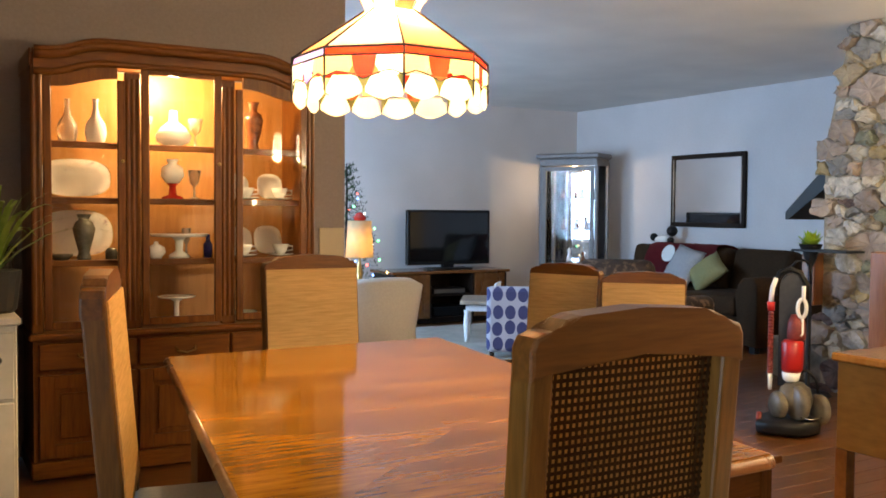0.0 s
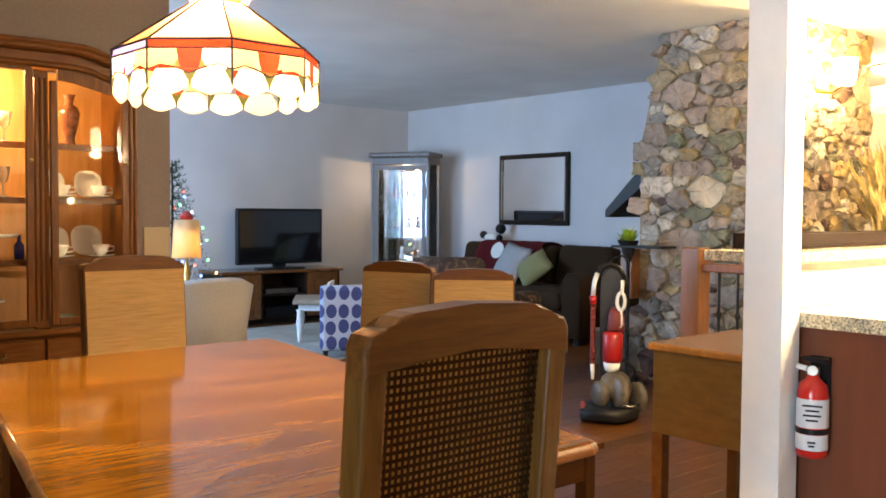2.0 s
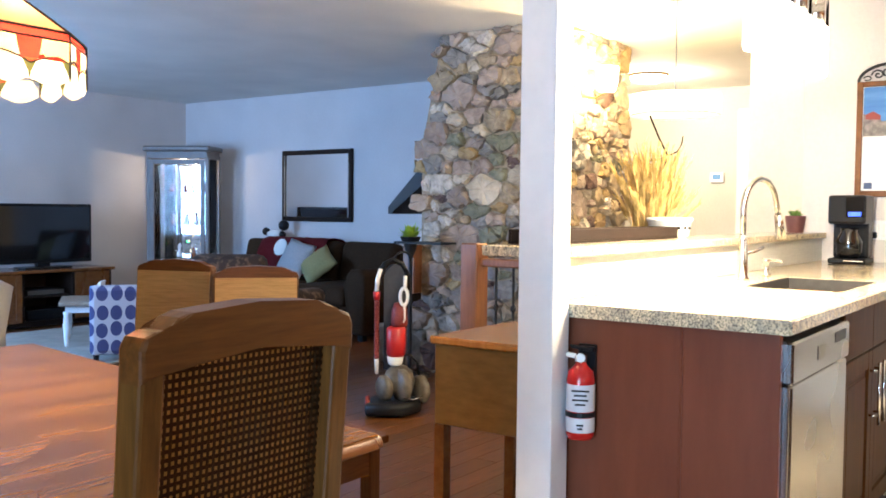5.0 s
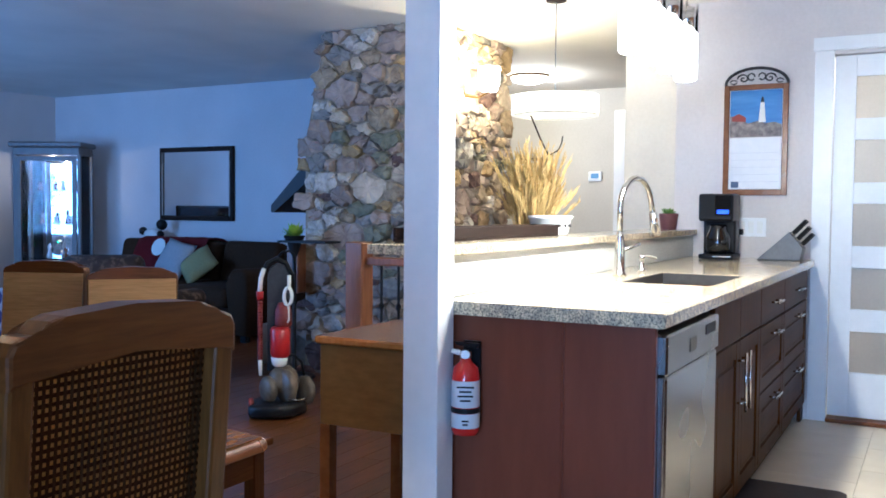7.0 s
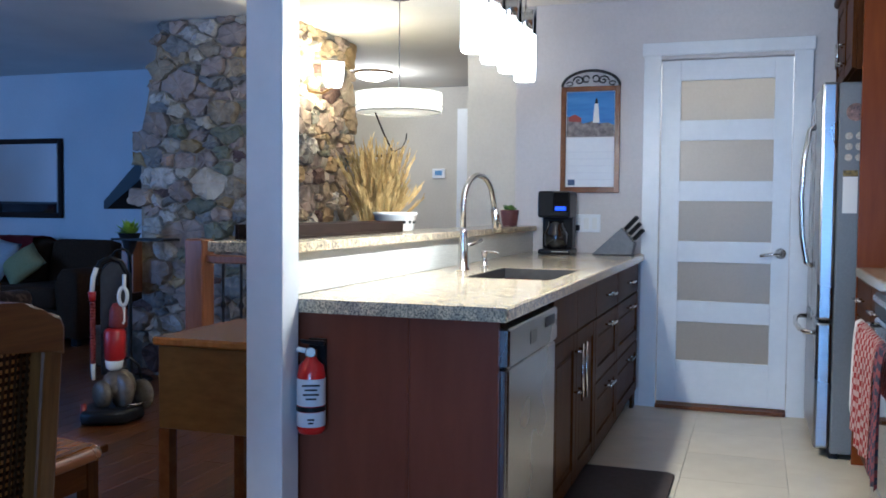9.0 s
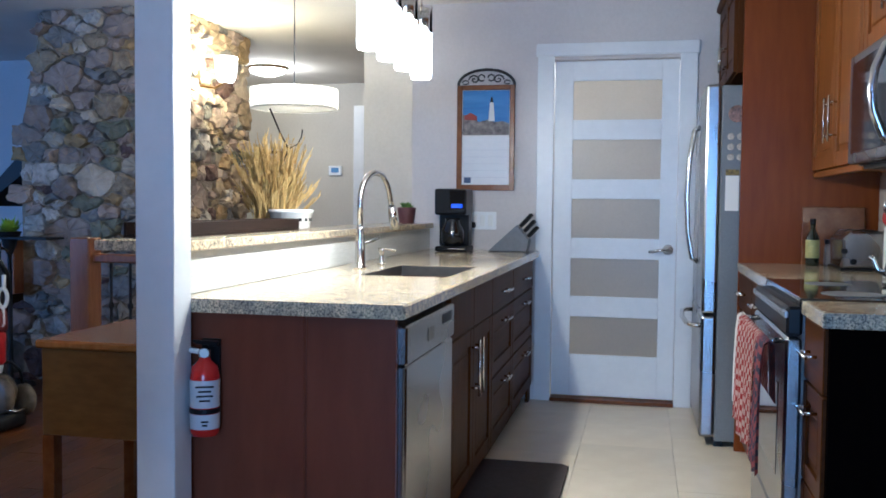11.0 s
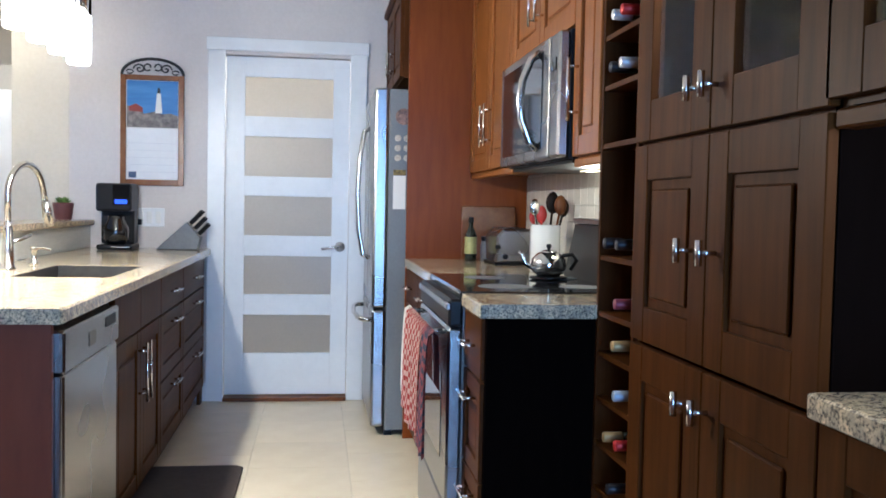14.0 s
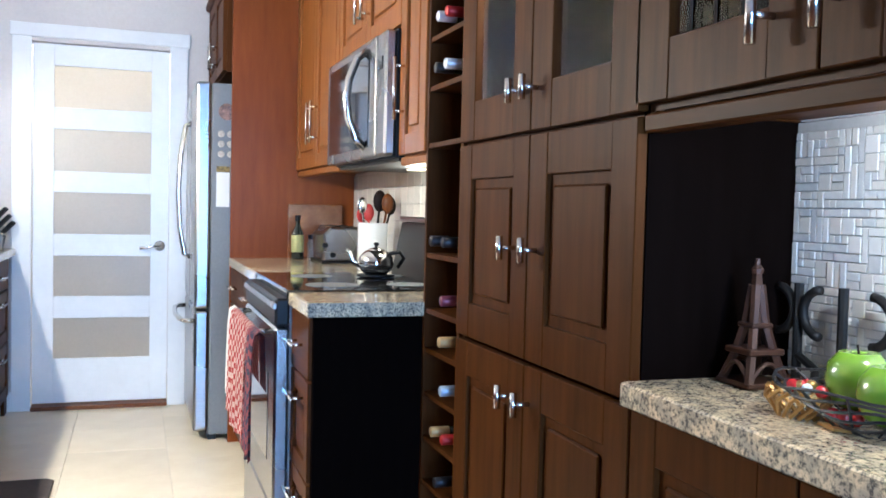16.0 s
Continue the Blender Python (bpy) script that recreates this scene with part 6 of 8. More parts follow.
def nook_things():
    # small lattice tower souvenir
    e = thing("tower_souvenir", (1.235, -0.95, 0.916), "small bronze lattice tower souvenir", "souvenir")
    bz = mat("bronze", (0.04, 0.018, 0.010), 0.5, metal=0.3, color2=(0.08, 0.036, 0.02), scale=40)
    cx, cy, z = 1.215, -0.945, 0.917
    part("plinth", box(cx - 0.042, cx + 0.042, cy - 0.042, cy + 0.042, z, z + 0.008, 0.002), bz, e)
    bm = None
    for sx in (-1, 1):
        for sy in (-1, 1):
            bm = tube([(cx + sx * 0.034, cy + sy * 0.034, z + 0.006), (cx + sx * 0.025, cy + sy * 0.025, z + 0.035), (cx + sx * 0.018, cy + sy * 0.018, z + 0.062), (cx + sx * 0.010, cy + sy * 0.010, z + 0.10), (cx + sx * 0.004, cy + sy * 0.004, z + 0.16)], 0.008, None, 6)
            part("leg", bm, bz, e)
    bm = None
    for s, ax in ((-1, 0), (1, 0), (-1, 1), (1, 1)):
        pts = [(-0.03 + 0.06 * j / 10, 0.012 + 0.026 * math.sin(math.pi * j / 10)) for j in range(11)]
        bm = tube([(cx + (u if ax == 0 else s * 0.034), cy + (s * 0.034 if ax == 0 else u), z + v) for u, v in pts], 0.004, None, 5)
        part("arch", bm, bz, e)
    part("deck", box(cx - 0.033, cx + 0.033, cy - 0.033, cy + 0.033, z + 0.05, z + 0.06, 0.002), bz, e)
    part("deck", box(cx - 0.02, cx + 0.02, cy - 0.02, cy + 0.02, z + 0.092, z + 0.10, 0.002), bz, e)
    bm = bmesh.new()
    bmesh.ops.create_cone(bm, cap_ends=True, segments=4, radius1=0.017, radius2=0.0065, depth=0.085, matrix=Matrix.Translation((cx, cy, z + 0.14)) @ pose(0, 0, 0, 0, 0, 45))
    part("spire", bm, bz, e)
    part("spire_cap", lathe([(0.009, 0.178), (0.010, 0.186), (0.005, 0.192), (0.004, 0.202), (0, 0.203)], (cx, cy, z), 8), bz, e)
    # wrought iron stand with three scrolls
    w = thing("iron_stand", (1.13, -1.03, 0.916), "black wrought iron scroll stand against the tile", "stand")
    y = -1.045
    for xx, s in ((1.185, 1), (1.075, -1), (1.285, -1)):
        pts = [(xx + s * (0.038 * math.sin(a)), y, 1.032 + 0.038 * math.cos(a)) for a in [j * math.pi / 9 for j in range(0, 10)]]
        part("scroll", tube(pts, 0.0075, n=8), IRON, w, smooth=True)
    for xx in (1.135, 1.235):
        part("upright", tube([(xx, y, 0.917), (xx, y, 1.078)], 0.008), IRON, w)
    part("foot", tube([(1.235, y, 0.96), (1.19, y, 0.94), (1.17, y + 0.02, 0.922)], 0.007), IRON, w)
    part("foot", tube([(1.02, y, 0.96), (1.05, y, 0.94), (1.08, y + 0.02, 0.922)], 0.007), IRON, w)
    # wire bowl with apples
    b = thing("fruit_bowl", (0.93, -0.93, 0.916), "dark wire fruit bowl on the nook worktop", "bowl")
    bm = None
    for k in range(6):
        r, zz = 0.07 + 0.014 * k, 0.917 + 0.011 * k
        bm = tube([(0.92 + r * math.cos(a), -0.925 + r * math.sin(a), zz + 0.004 * math.sin(a * 5 + k)) for a in [j * math.tau / 28 for j in range(29)]], 0.0022, None, 5)
        part("wire_ring", bm, DARK_WIRE, b)
    bm = None
    for k in range(14):
        a = k * math.tau / 14
        bm = tube([(0.92 + 0.07 * math.cos(a), -0.925 + 0.07 * math.sin(a), 0.918), (0.92 + 0.14 * math.cos(a + 0.25), -0.925 + 0.14 * math.sin(a + 0.25), 0.972)], 0.002, None, 5)
        part("wire_rib", bm, DARK_WIRE, b)
    green = mat("green_apple", (0.12, 0.24, 0.012), 0.22, color2=(0.22, 0.34, 0.03), scale=9, coat=0.5)
    for x, yy, z, r in ((0.945, -0.90, 0.975, 0.042), (0.875, -0.885, 0.968, 0.041), (0.89, -0.96, 0.97, 0.041)):
        a = thing("apple", (x, yy, z - r), "glossy green apple in the wire bowl", "apple", "apples")
        part("fruit", lathe([(0.004, -0.85 * r), (0.45 * r, -0.95 * r), (0.85 * r, -0.6 * r), (r, 0.0), (0.92 * r, 0.5 * r), (0.6 * r, 0.88 * r), (0.25 * r, 0.86 * r), (0.02 * r, 0.66 * r)], (x, yy, z), 24), green, a, smooth=True)
        part("stem", tube([(x, yy, z + 0.66 * r), (x + 0.004, yy, z + 1.1 * r)], 0.0016), OAK_DARK2, a)
    lp = thing("cabinet_light", (0.8, -0.98, 1.32), "small round light under the glazed cabinet", "lamp")
    part("puck", lathe([(0.03, 1.330), (0.034, 1.335), (0.034, 1.347)], (0.80, -0.92, 0), 16), PEND, lp).visible_shadow = False
    point_light("cabinet_bulb", (0.80, -0.92, 1.312), 11, (1.0, 0.86, 0.66), 0.03)
    # gold twig ornament with berries
    t = thing("berry_ornament", (1.0, -0.855, 0.916), "gold twig ornament with red berries and a pearl", "ornament")
    bm = None
    rnd = random.Random(9)
    for k in range(16):
        a = k * math.tau / 16
        bm = tube([(1.005 + 0.03 * math.cos(a), -0.855 + 0.022 * math.sin(a), 0.918), (1.005 + 0.05 * math.cos(a + 0.5), -0.855 + 0.036 * math.sin(a + 0.5), 0.942), (1.005 + 0.046 * math.cos(a + 0.9), -0.855 + 0.034 * math.sin(a + 0.9), 0.955)], 0.0032, None, 5)
        part("twig", bm, GOLD_TWIG, t)
    berry = mat("red_berry", (0.45, 0.02, 0.02), 0.15, coat=0.6)
    for k in range(9):
        a, r0 = rnd.uniform(0, math.tau), rnd.uniform(0.0, 0.042)
        bm = bmesh.new()
        bmesh.ops.create_icosphere(bm, subdivisions=2, radius=rnd.uniform(0.007, 0.011), matrix=Matrix.Translation((1.0 + r0 * math.cos(a), -0.855 + 0.7 * r0 * math.sin(a), 0.958)))
        part("berry", bm, PORCELAIN if k == 0 else GOLDEN if k in (1, 4) else berry, t, smooth=True)
    for k in range(3):
        bm = bmesh.new()
        bmesh.ops.create_icosphere(bm, subdivisions=2, radius=0.011, matrix=Matrix.Translation((0.95 - 0.012 * k, -0.865 - 0.008 * k, 0.929)))
        part("berry", bm, berry, t, smooth=True)
    part("leaf_spray", prism([(0.96, -0.85), (0.92, -0.84), (0.90, -0.86), (0.93, -0.88)], 0.9165, 0.92), GOLD_TWIG, t)


nook_things()


# ---- living room ----
def living_room():
    # television
    t = thing("television", (5.05, 8.62, 0.57), "black flat-screen television on the media stand", "television")
    bm = box(4.525, 5.575, 8.58, 8.63, 0.61, 1.205, 0.01)
    part("housing", bm, BLACK, t)
    part("screen", box(4.555, 5.545, 8.576, 8.581, 0.645, 1.178), BLACK_GLASS, t, "dark glossy screen")
    part("neck", box(4.98, 5.12, 8.60, 8.65, 0.575, 0.63, 0.004), BLACK, t)
    part("foot", prism([(4.80, 8.50), (5.30, 8.50), (5.34, 8.56), (5.30, 8.72), (4.80, 8.72), (4.76, 8.56)], 0.558, 0.575, 0.003), BLACK, t)
    s = thing("media_stand", (4.97, 8.63, 0), "dark brown media stand with open shelves", "media stand")
    w = OAK_DARK2
    part("top_board", box(4.25, 5.72, 8.38, 8.92, 0.525, 0.556, 0.006), OAK_DARK, s)
    for x in (4.28, 4.71, 5.24, 5.66):
        part("upright", box(x, x + 0.03, 8.41, 8.90, 0.04, 0.525, 0.002), w, s)
    part("back_board", box(4.28, 5.69, 8.89, 8.90, 0.04, 0.525), w, s)
    for z in (0.04, 0.28):
        part("shelf", box(4.74, 5.24, 8.42, 8.89, z, z + 0.02), w, s)
    part("plinth", box(4.28, 5.69, 8.43, 8.88, 0.0, 0.04), w, s)
    for x0, x1 in ((4.31, 4.71), (5.27, 5.66)):
        d = door_front((x0, 8.42, 0.05), UX, (0, -1, 0), x1 - x0, 0.47, s, OAK_DARK)
    for z, m, h in ((0.301, STEEL, 0.06), (0.062, BLACK, 0.10)):
        b = thing("media_player", (4.98, 8.55, z - 0.001), "media player on the stand's shelf", "media player", "media players")
        part("case", box(4.78, 5.18, 8.45, 8.75, z, z + h, 0.004), BLACK, b)
        part("front_plate", box(4.79, 5.17, 8.445, 8.451, z + 0.008, z + h - 0.008), m, b)
    # wall mirror
    m = thing("wall_mirror", (7.10, 6.81, 1.03), "rectangular wall mirror in a dark beaded frame", "mirror")
    y0, y1, z0, z1 = 6.30, 7.325, 1.045, 1.81
    fr = 0.05
    bm = box(7.085, 7.119, y0, y0 + fr, z0, z1, 0.008)
    box(7.085, 7.119, y1 - fr, y1, z0, z1, 0.008, bm)
    box(7.085, 7.119, y0 + fr, y1 - fr, z0, z0 + fr, 0.008, bm)
    box(7.085, 7.119, y0 + fr, y1 - fr, z1 - fr, z1, 0.008, bm)
    part("frame", bm, OAK_DARK2, m)
    for a in (y0 + fr - 0.012, y1 - fr - 0.002):
        part("inner_bead", box(7.080, 7.088, a, a + 0.014, z0 + fr, z1 - fr, 0.002), STEEL, m)
    part("glass", box(7.098, 7.102, y0 + fr - 0.004, y1 - fr + 0.004, z0 + fr - 0.004, z1 - fr + 0.004), MIRROR, m)
    # curio cabinet standing across the corner
    c = thing("curio_cabinet", (0, 0, 0), "grey wooden curio cabinet with glazed door and lit inside", "cabinet")
    gw = mat("grey_wood", (0.12, 0.10, 0.09), 0.4, color2=(0.18, 0.15, 0.13), scale=6, stretch=(6, 6, 1))
    hw, dp = 0.34, 0.36
    for sx in (-1, 1):
        for y in (0.0, dp - 0.035):
            part("upright", box(sx * hw - 0.0175, sx * hw + 0.0175, y, y + 0.035, 0, 1.76, 0.003), gw, c)
    part("base_box", box(-hw, hw, 0.005, dp, 0.03, 0.28, 0.004), gw, c)
    part("top_box", box(-hw - 0.01, hw + 0.01, -0.01, dp, 1.72, 1.80, 0.004), gw, c)
    part("cornice", box(-hw - 0.05, hw + 0.05, -0.05, dp, 1.80, 1.86, 0.015), gw, c)
    part("mirror_back", box(-hw, hw, dp - 0.006, dp - 0.002, 0.28, 1.72), MIRROR, c, "mirrored back")
    d = part("door_frame", box(-hw + 0.02, -hw + 0.07, -0.012, 0.008, 0.29, 1.71, 0.003), gw, c)
    for a in ((hw - 0.07, hw - 0.02, 0.29, 1.71), (-hw + 0.07, hw - 0.07, 0.29, 0.34), (-hw + 0.07, hw - 0.07, 1.66, 1.71)):
        part("door_rail", box(a[0], a[1], -0.012, 0.008, a[2], a[3], 0.003), gw, d)
    for nm, a in (("pane", (-hw + 0.065, hw - 0.065, -0.004, 0.0, 0.335, 1.665)), ("side_pane", (-hw - 0.002, -hw + 0.002, 0.035, dp - 0.035, 0.28, 1.72)), ("side_pane", (hw - 0.002, hw + 0.002, 0.035, dp - 0.035, 0.28, 1.72))):
        g = part(nm, box(*a), CLEAR, c)
        g.visible_shadow = False
    for z in (0.62, 0.98, 1.34):
        g = part("glass_shelf", box(-hw + 0.02, hw - 0.02, 0.03, dp - 0.01, z, z + 0.006), CLEAR, c)
        g.visible_shadow = False
    for k, (x, z, hgt) in enumerate(((-0.12, 0.988, 0.14), (0.02, 0.988, 0.10), (0.15, 0.988, 0.17), (-0.05, 0.628, 0.16), (0.12, 0.628, 0.12), (0.1, 1.348, 0.13), (-0.14, 1.348, 0.10))):
        part("figurine", lathe([(0.03, 0), (0.035, 0.02), (0.015, hgt * 0.5), (0.025, hgt * 0.75), (0.0, hgt)], (x, 0.17, z), 12), PORCELAIN if k % 2 else DARK_VASE, c, "small figurine", True)
    c.matrix_basis = pose(6.44, 8.29, 0, 0, 0, -62)
    # sofa
    sofa = thing("sofa", (6.55, 6.5, 0), "dark brown upholstered sofa with rolled arms", "sofa")
    fab = mat("sofa_cloth", (0.026, 0.013, 0.006), 0.85, color2=(0.046, 0.024, 0.011), scale=70, bump=0.25, spec=0.15)
    part("base", box(6.12, 7.05, 5.42, 7.62, 0.06, 0.30, 0.03, seg=2), fab, sofa)
    for y0, y1 in ((5.45, 6.18), (6.18, 6.88), (6.88, 7.58)):
        part("seat_cushion", box(6.05, 6.80, y0 + 0.03, y1 - 0.03, 0.30, 0.48, 0.05, seg=3), fab, sofa, smooth=True)
        part("back_cushion", moved(box(-0.11, 0.11, y0 + 0.02, y1 - 0.02, 0.0, 0.44, 0.07, seg=3), pose(6.80, 0, 0.42, 0, 12, 0)), fab, sofa, smooth=True)
    part("back_frame", box(6.86, 7.06, 5.40, 7.64, 0.06, 0.80, 0.06, seg=3), fab, sofa, smooth=True)
    for y0 in (5.26, 7.60):
        part("arm", prism([(y0, 0.06), (y0 + 0.2, 0.06), (y0 + 0.2, 0.52), (y0 + 0.215, 0.58), (y0 + 0.17, 0.64), (y0 + 0.06, 0.65), (y0 - 0.01, 0.60), (y0, 0.5)], 6.08, 7.0, 0.03, axis="x"), fab, sofa, smooth=True)
    for x in (6.16, 6.96):
        for y in (5.34, 7.70):
            part("foot", box(x - 0.03, x + 0.03, y - 0.03, y + 0.03, 0, 0.06), BLACK, sofa)
    th = thing("throw_blanket", (6.8, 6.75, 0.45), "red throw blanket draped over the sofa back", "blanket")
    red = mat("red_throw", (0.16, 0.008, 0.012), 0.9, color2=(0.22, 0.015, 0.02), scale=60, bump=0.3)
    bm = bmesh.new()
    prof = [(6.60, 0.50), (6.63, 0.62), (6.67, 0.75), (6.72, 0.862), (6.80, 0.882), (6.90, 0.872), (7.0, 0.835), (7.072, 0.74)]
    grid = [[bm.verts.new((x + 0.012 * math.sin(i * 1.7 + j), 6.28 + 0.95 * i / 14 + 0.03 * math.sin(j * 0.9), z + 0.01 * math.sin(i * 2.1 + j * 0.6) - (0.06 if j == 0 and i > 8 else 0))) for j, (x, z) in enumerate(prof)] for i in range(15)]
    for i in range(14):
        for j in range(len(prof) - 1):
            bm.faces.new((grid[i][j], grid[i + 1][j], grid[i + 1][j + 1], grid[i][j + 1]))
    bmesh.ops.solidify(bm, geom=bm.faces[:], thickness=0.012)
    part("cloth", bm, red, th, smooth=True)
    part("patch", moved(lathe([(0.09, 0), (0.09, 0.008), (0, 0.008)], n=20), pose(6.665, 6.90, 0.78, 0, -70, 0)), PORCELAIN, th, "white round patch")
    def pillow(y, material, label, rz, h=0.36, x=6.50, z=0.49, tip=28):
        p = thing("cushion", (x, y, z), label, "cushion", "sofa cushions")
        bm = bmesh.new()
        n = 10
        g = {}
        for sgn in (-1, 1):
            for i in range(n + 1):
                for j in range(n + 1):
                    u, v = 2 * i / n - 1, 2 * j / n - 1
                    k = (1 - u ** 4) * (1 - v ** 4)
                    if k < 1e-6 and sgn == 1:
                        g[1, i, j] = g[-1, i, j]
                        continue
                    pin = 1 - 0.06 * (1 - abs(u * v))
                    g[sgn, i, j] = bm.verts.new((sgn * 0.075 * k, u * h / 2 * pin, v * h / 2 * pin))
        for sgn in (-1, 1):
            for i in range(n):
                for j in range(n):
                    bm.faces.new((g[sgn, i, j], g[sgn, i + 1, j], g[sgn, i + 1, j + 1], g[sgn, i, j + 1]))
        moved(bm, Matrix.Translation((x, y, z + h * 0.46)) @ pose(0, 0, 0, rz, tip, 0))
        part("cover", bm, material, p, smooth=True)
    pillow(6.53, mat("grey_cushion", (0.30, 0.31, 0.33), 0.9, color2=(0.36, 0.37, 0.39), scale=60, bump=0.2), "light grey cushion on the sofa", 12, 0.40)
    pillow(6.22, mat("olive_cushion", (0.22, 0.20, 0.085), 0.9, color2=(0.27, 0.245, 0.11), scale=60, bump=0.2), "olive yellow cushion leaning on the sofa", 38, 0.36, z=0.47, tip=40)
    toy = thing("plush_toy", (6.93, 7.25, 0.80), "small black and white plush toy on the sofa back", "toy")
    bm = bmesh.new()
    bmesh.ops.create_icosphere(bm, subdivisions=2, radius=0.07, matrix=Matrix.Translation((6.93, 7.27, 0.90)) @ Matrix.Diagonal((1, 1.5, 0.8, 1)))
    part("toy_body", bm, PORCELAIN, toy, smooth=True)
    for y, z, r in ((7.13, 1.0, 0.06), (7.40, 0.93, 0.045), (7.15, 0.90, 0.04)):
        bm = bmesh.new()
        bmesh.ops.create_icosphere(bm, subdivisions=2, radius=r, matrix=Matrix.Translation((6.93, y, z)))
        part("dark_patch", bm, BLACK, toy, smooth=True)
    # patterned slipper chair, coffee table, tub chair, rug, recliner
    ch = thing("slipper_chair", (0, 0, 0), "blue and white patterned low upholstered chair", "chair")
    pat = mat("blue_oval_print", (0.42, 0.45, 0.52), 0.85)
    nt = pat.node_tree
    tc, mp, vo, rp = nt.nodes.new("ShaderNodeTexCoord"), nt.nodes.new("ShaderNodeMapping"), nt.nodes.new("ShaderNodeTexVoronoi"), nt.nodes.new("ShaderNodeValToRGB")
    mp.inputs["Scale"].default_value = (10, 10, 7.5)
    mp.inputs["Rotation"].default_value = (radians(90), 0, 0)
    vo.voronoi_dimensions = "2D"
    vo.inputs["Randomness"].default_value = 0.15
    vo.inputs["Scale"].default_value = 1.0
    rp.color_ramp.interpolation = "CONSTANT"
    rp.color_ramp.elements[0].color, rp.color_ramp.elements[1].color = (0.045, 0.055, 0.16, 1), (0.42, 0.45, 0.55, 1)
    rp.color_ramp.elements[1].position = 0.42
    nt.links.new(tc.outputs["Object"], mp.inputs[0])
    nt.links.new(mp.outputs[0], vo.inputs["Vector"])
    nt.links.new(vo.outputs["Distance"], rp.inputs[0])
    nt.links.new(rp.outputs[0], nt.nodes["Principled BSDF"].inputs["Base Color"])
    part("seat", box(-0.27, 0.27, -0.24, 0.34, 0.10, 0.36, 0.03, seg=2), pat, ch)
    part("backrest", box(-0.285, 0.285, -0.27, -0.13, 0.06, 0.585, 0.035, seg=2), pat, ch)
    for x in (-0.24, 0.24):
        for y in (-0.21, 0.30):
            part("leg", rod((x, y, 0), (x, y, 0.10), 0.018, n=8, r2=0.025), BLACK, ch)
    ch.matrix_basis = pose(4.34, 6.18, 0, 0, 0, -35)
    ct = thing("coffee_table", (4.315, 7.25, 0), "white-legged low coffee table with pale wood top", "table")
    part("top_board", box(3.93, 4.70, 6.95, 7.55, 0.40, 0.44, 0.008), mat("pale_wood", (0.26, 0.17, 0.11), 0.4, color2=(0.50, 0.42, 0.34), scale=5, stretch=(1, 10, 1)), ct)
    part("apron", box(3.98, 4.65, 7.0, 7.5, 0.33, 0.40), WHITE, ct)
    for x in (3.99, 4.64):
        for y in (7.01, 7.49):
            part("leg", lathe([(0.015, 0), (0.018, 0.05), (0.03, 0.2), (0.022, 0.3), (0.03, 0.34)], (x, y, 0), 12), WHITE, ct, smooth=True)
    ct.matrix_basis = pose(4.70, 7.0, -0.0, 0, 0, -34) @ Matrix.Diagonal((1, 1, 0.88, 1))
    tb = thing("tissue_box", (4.6, 6.95, 0.39), "small blue box on the coffee table", "box")
    part("carton", box(4.54, 4.66, 6.88, 7.03, 0.3885, 0.50, 0.004), mat("blue_card", (0.10, 0.22, 0.42), 0.7), tb)
    part("tissue", prism([(4.57, 0.50), (4.63, 0.50), (4.64, 0.55), (4.59, 0.535)], 6.94, 6.97, axis="y"), PORCELAIN, tb)
    tc2 = thing("tub_chair", (2.57, 5.45, 0), "cream upholstered tub chair", "chair")
    cream = mat("cream_cloth", (0.46, 0.43, 0.40), 0.85, color2=(0.52, 0.49, 0.46), scale=70, bump=0.15)
    bm = bmesh.new()
    outer, inner = [], []
    for i in range(25):
        a = math.pi + math.pi * i / 24
        h = 0.74 - 0.10 * (abs(i - 12) / 12) ** 2.2
        flare = 0.03
        o0 = Vector((2.57 + 0.34 * math.cos(a), 5.45 + 0.36 * math.sin(a), 0.12))
        o1 = Vector((2.57 + (0.34 + flare) * math.cos(a), 5.45 + (0.36 + flare) * math.sin(a), h))
        i1 = Vector((2.57 + 0.25 * math.cos(a), 5.45 + 0.27 * math.sin(a), h))
        i0 = Vector((2.57 + 0.25 * math.cos(a), 5.45 + 0.27 * math.sin(a), 0.40))
        om = o0.lerp(o1, 0.5) - Vector((math.cos(a), math.sin(a), 0)) * 0.03
        tm = (o1 + i1) / 2 + Vector((0, 0, 0.03))
        outer.append([bm.verts.new(v) for v in (o0, om, o1, tm, i1, i0)])
    for p, q in zip(outer, outer[1:]):
        for k in range(5):
            bm.faces.new((p[k], q[k], q[k + 1], p[k + 1]))
        bm.faces.new((p[5], q[5], q[0], p[0]))
    bm.faces.new(outer[0])
    bm.faces.new(outer[-1])
    part("shell", bm, cream, tc2, smooth=True)
    part("seat", prism([(2.33, 5.28), (2.45, 5.2), (2.69, 5.2), (2.81, 5.28), (2.84, 5.75), (2.30, 5.75)], 0.14, 0.44, 0.03), cream, tc2, smooth=True)
    for x, y in ((2.36, 5.25), (2.78, 5.25), (2.36, 5.68), (2.78, 5.68)):
        part("leg", rod((x, y, 0), (x, y, 0.15), 0.014, n=8, r2=0.022), OAK_DARK2, tc2)
    rug = thing("rug", (4.3, 6.9, 0), "pale patterned area rug on the wood floor", "rug")
    part("rug_top", prism([(2.9, 6.0), (5.7, 6.0), (5.7, 8.1), (2.9, 8.1)], 0.0005, 0.012, 0.004), mat("rug_pile", (0.30, 0.30, 0.27), 0.95, color2=(0.45, 0.42, 0.38), scale=5, bump=0.4), rug)
    # dark floral armchair behind the cane chairs
    rc = thing("armchair", (4.35, 5.0, 0), "dark brown floral armchair", "armchair")
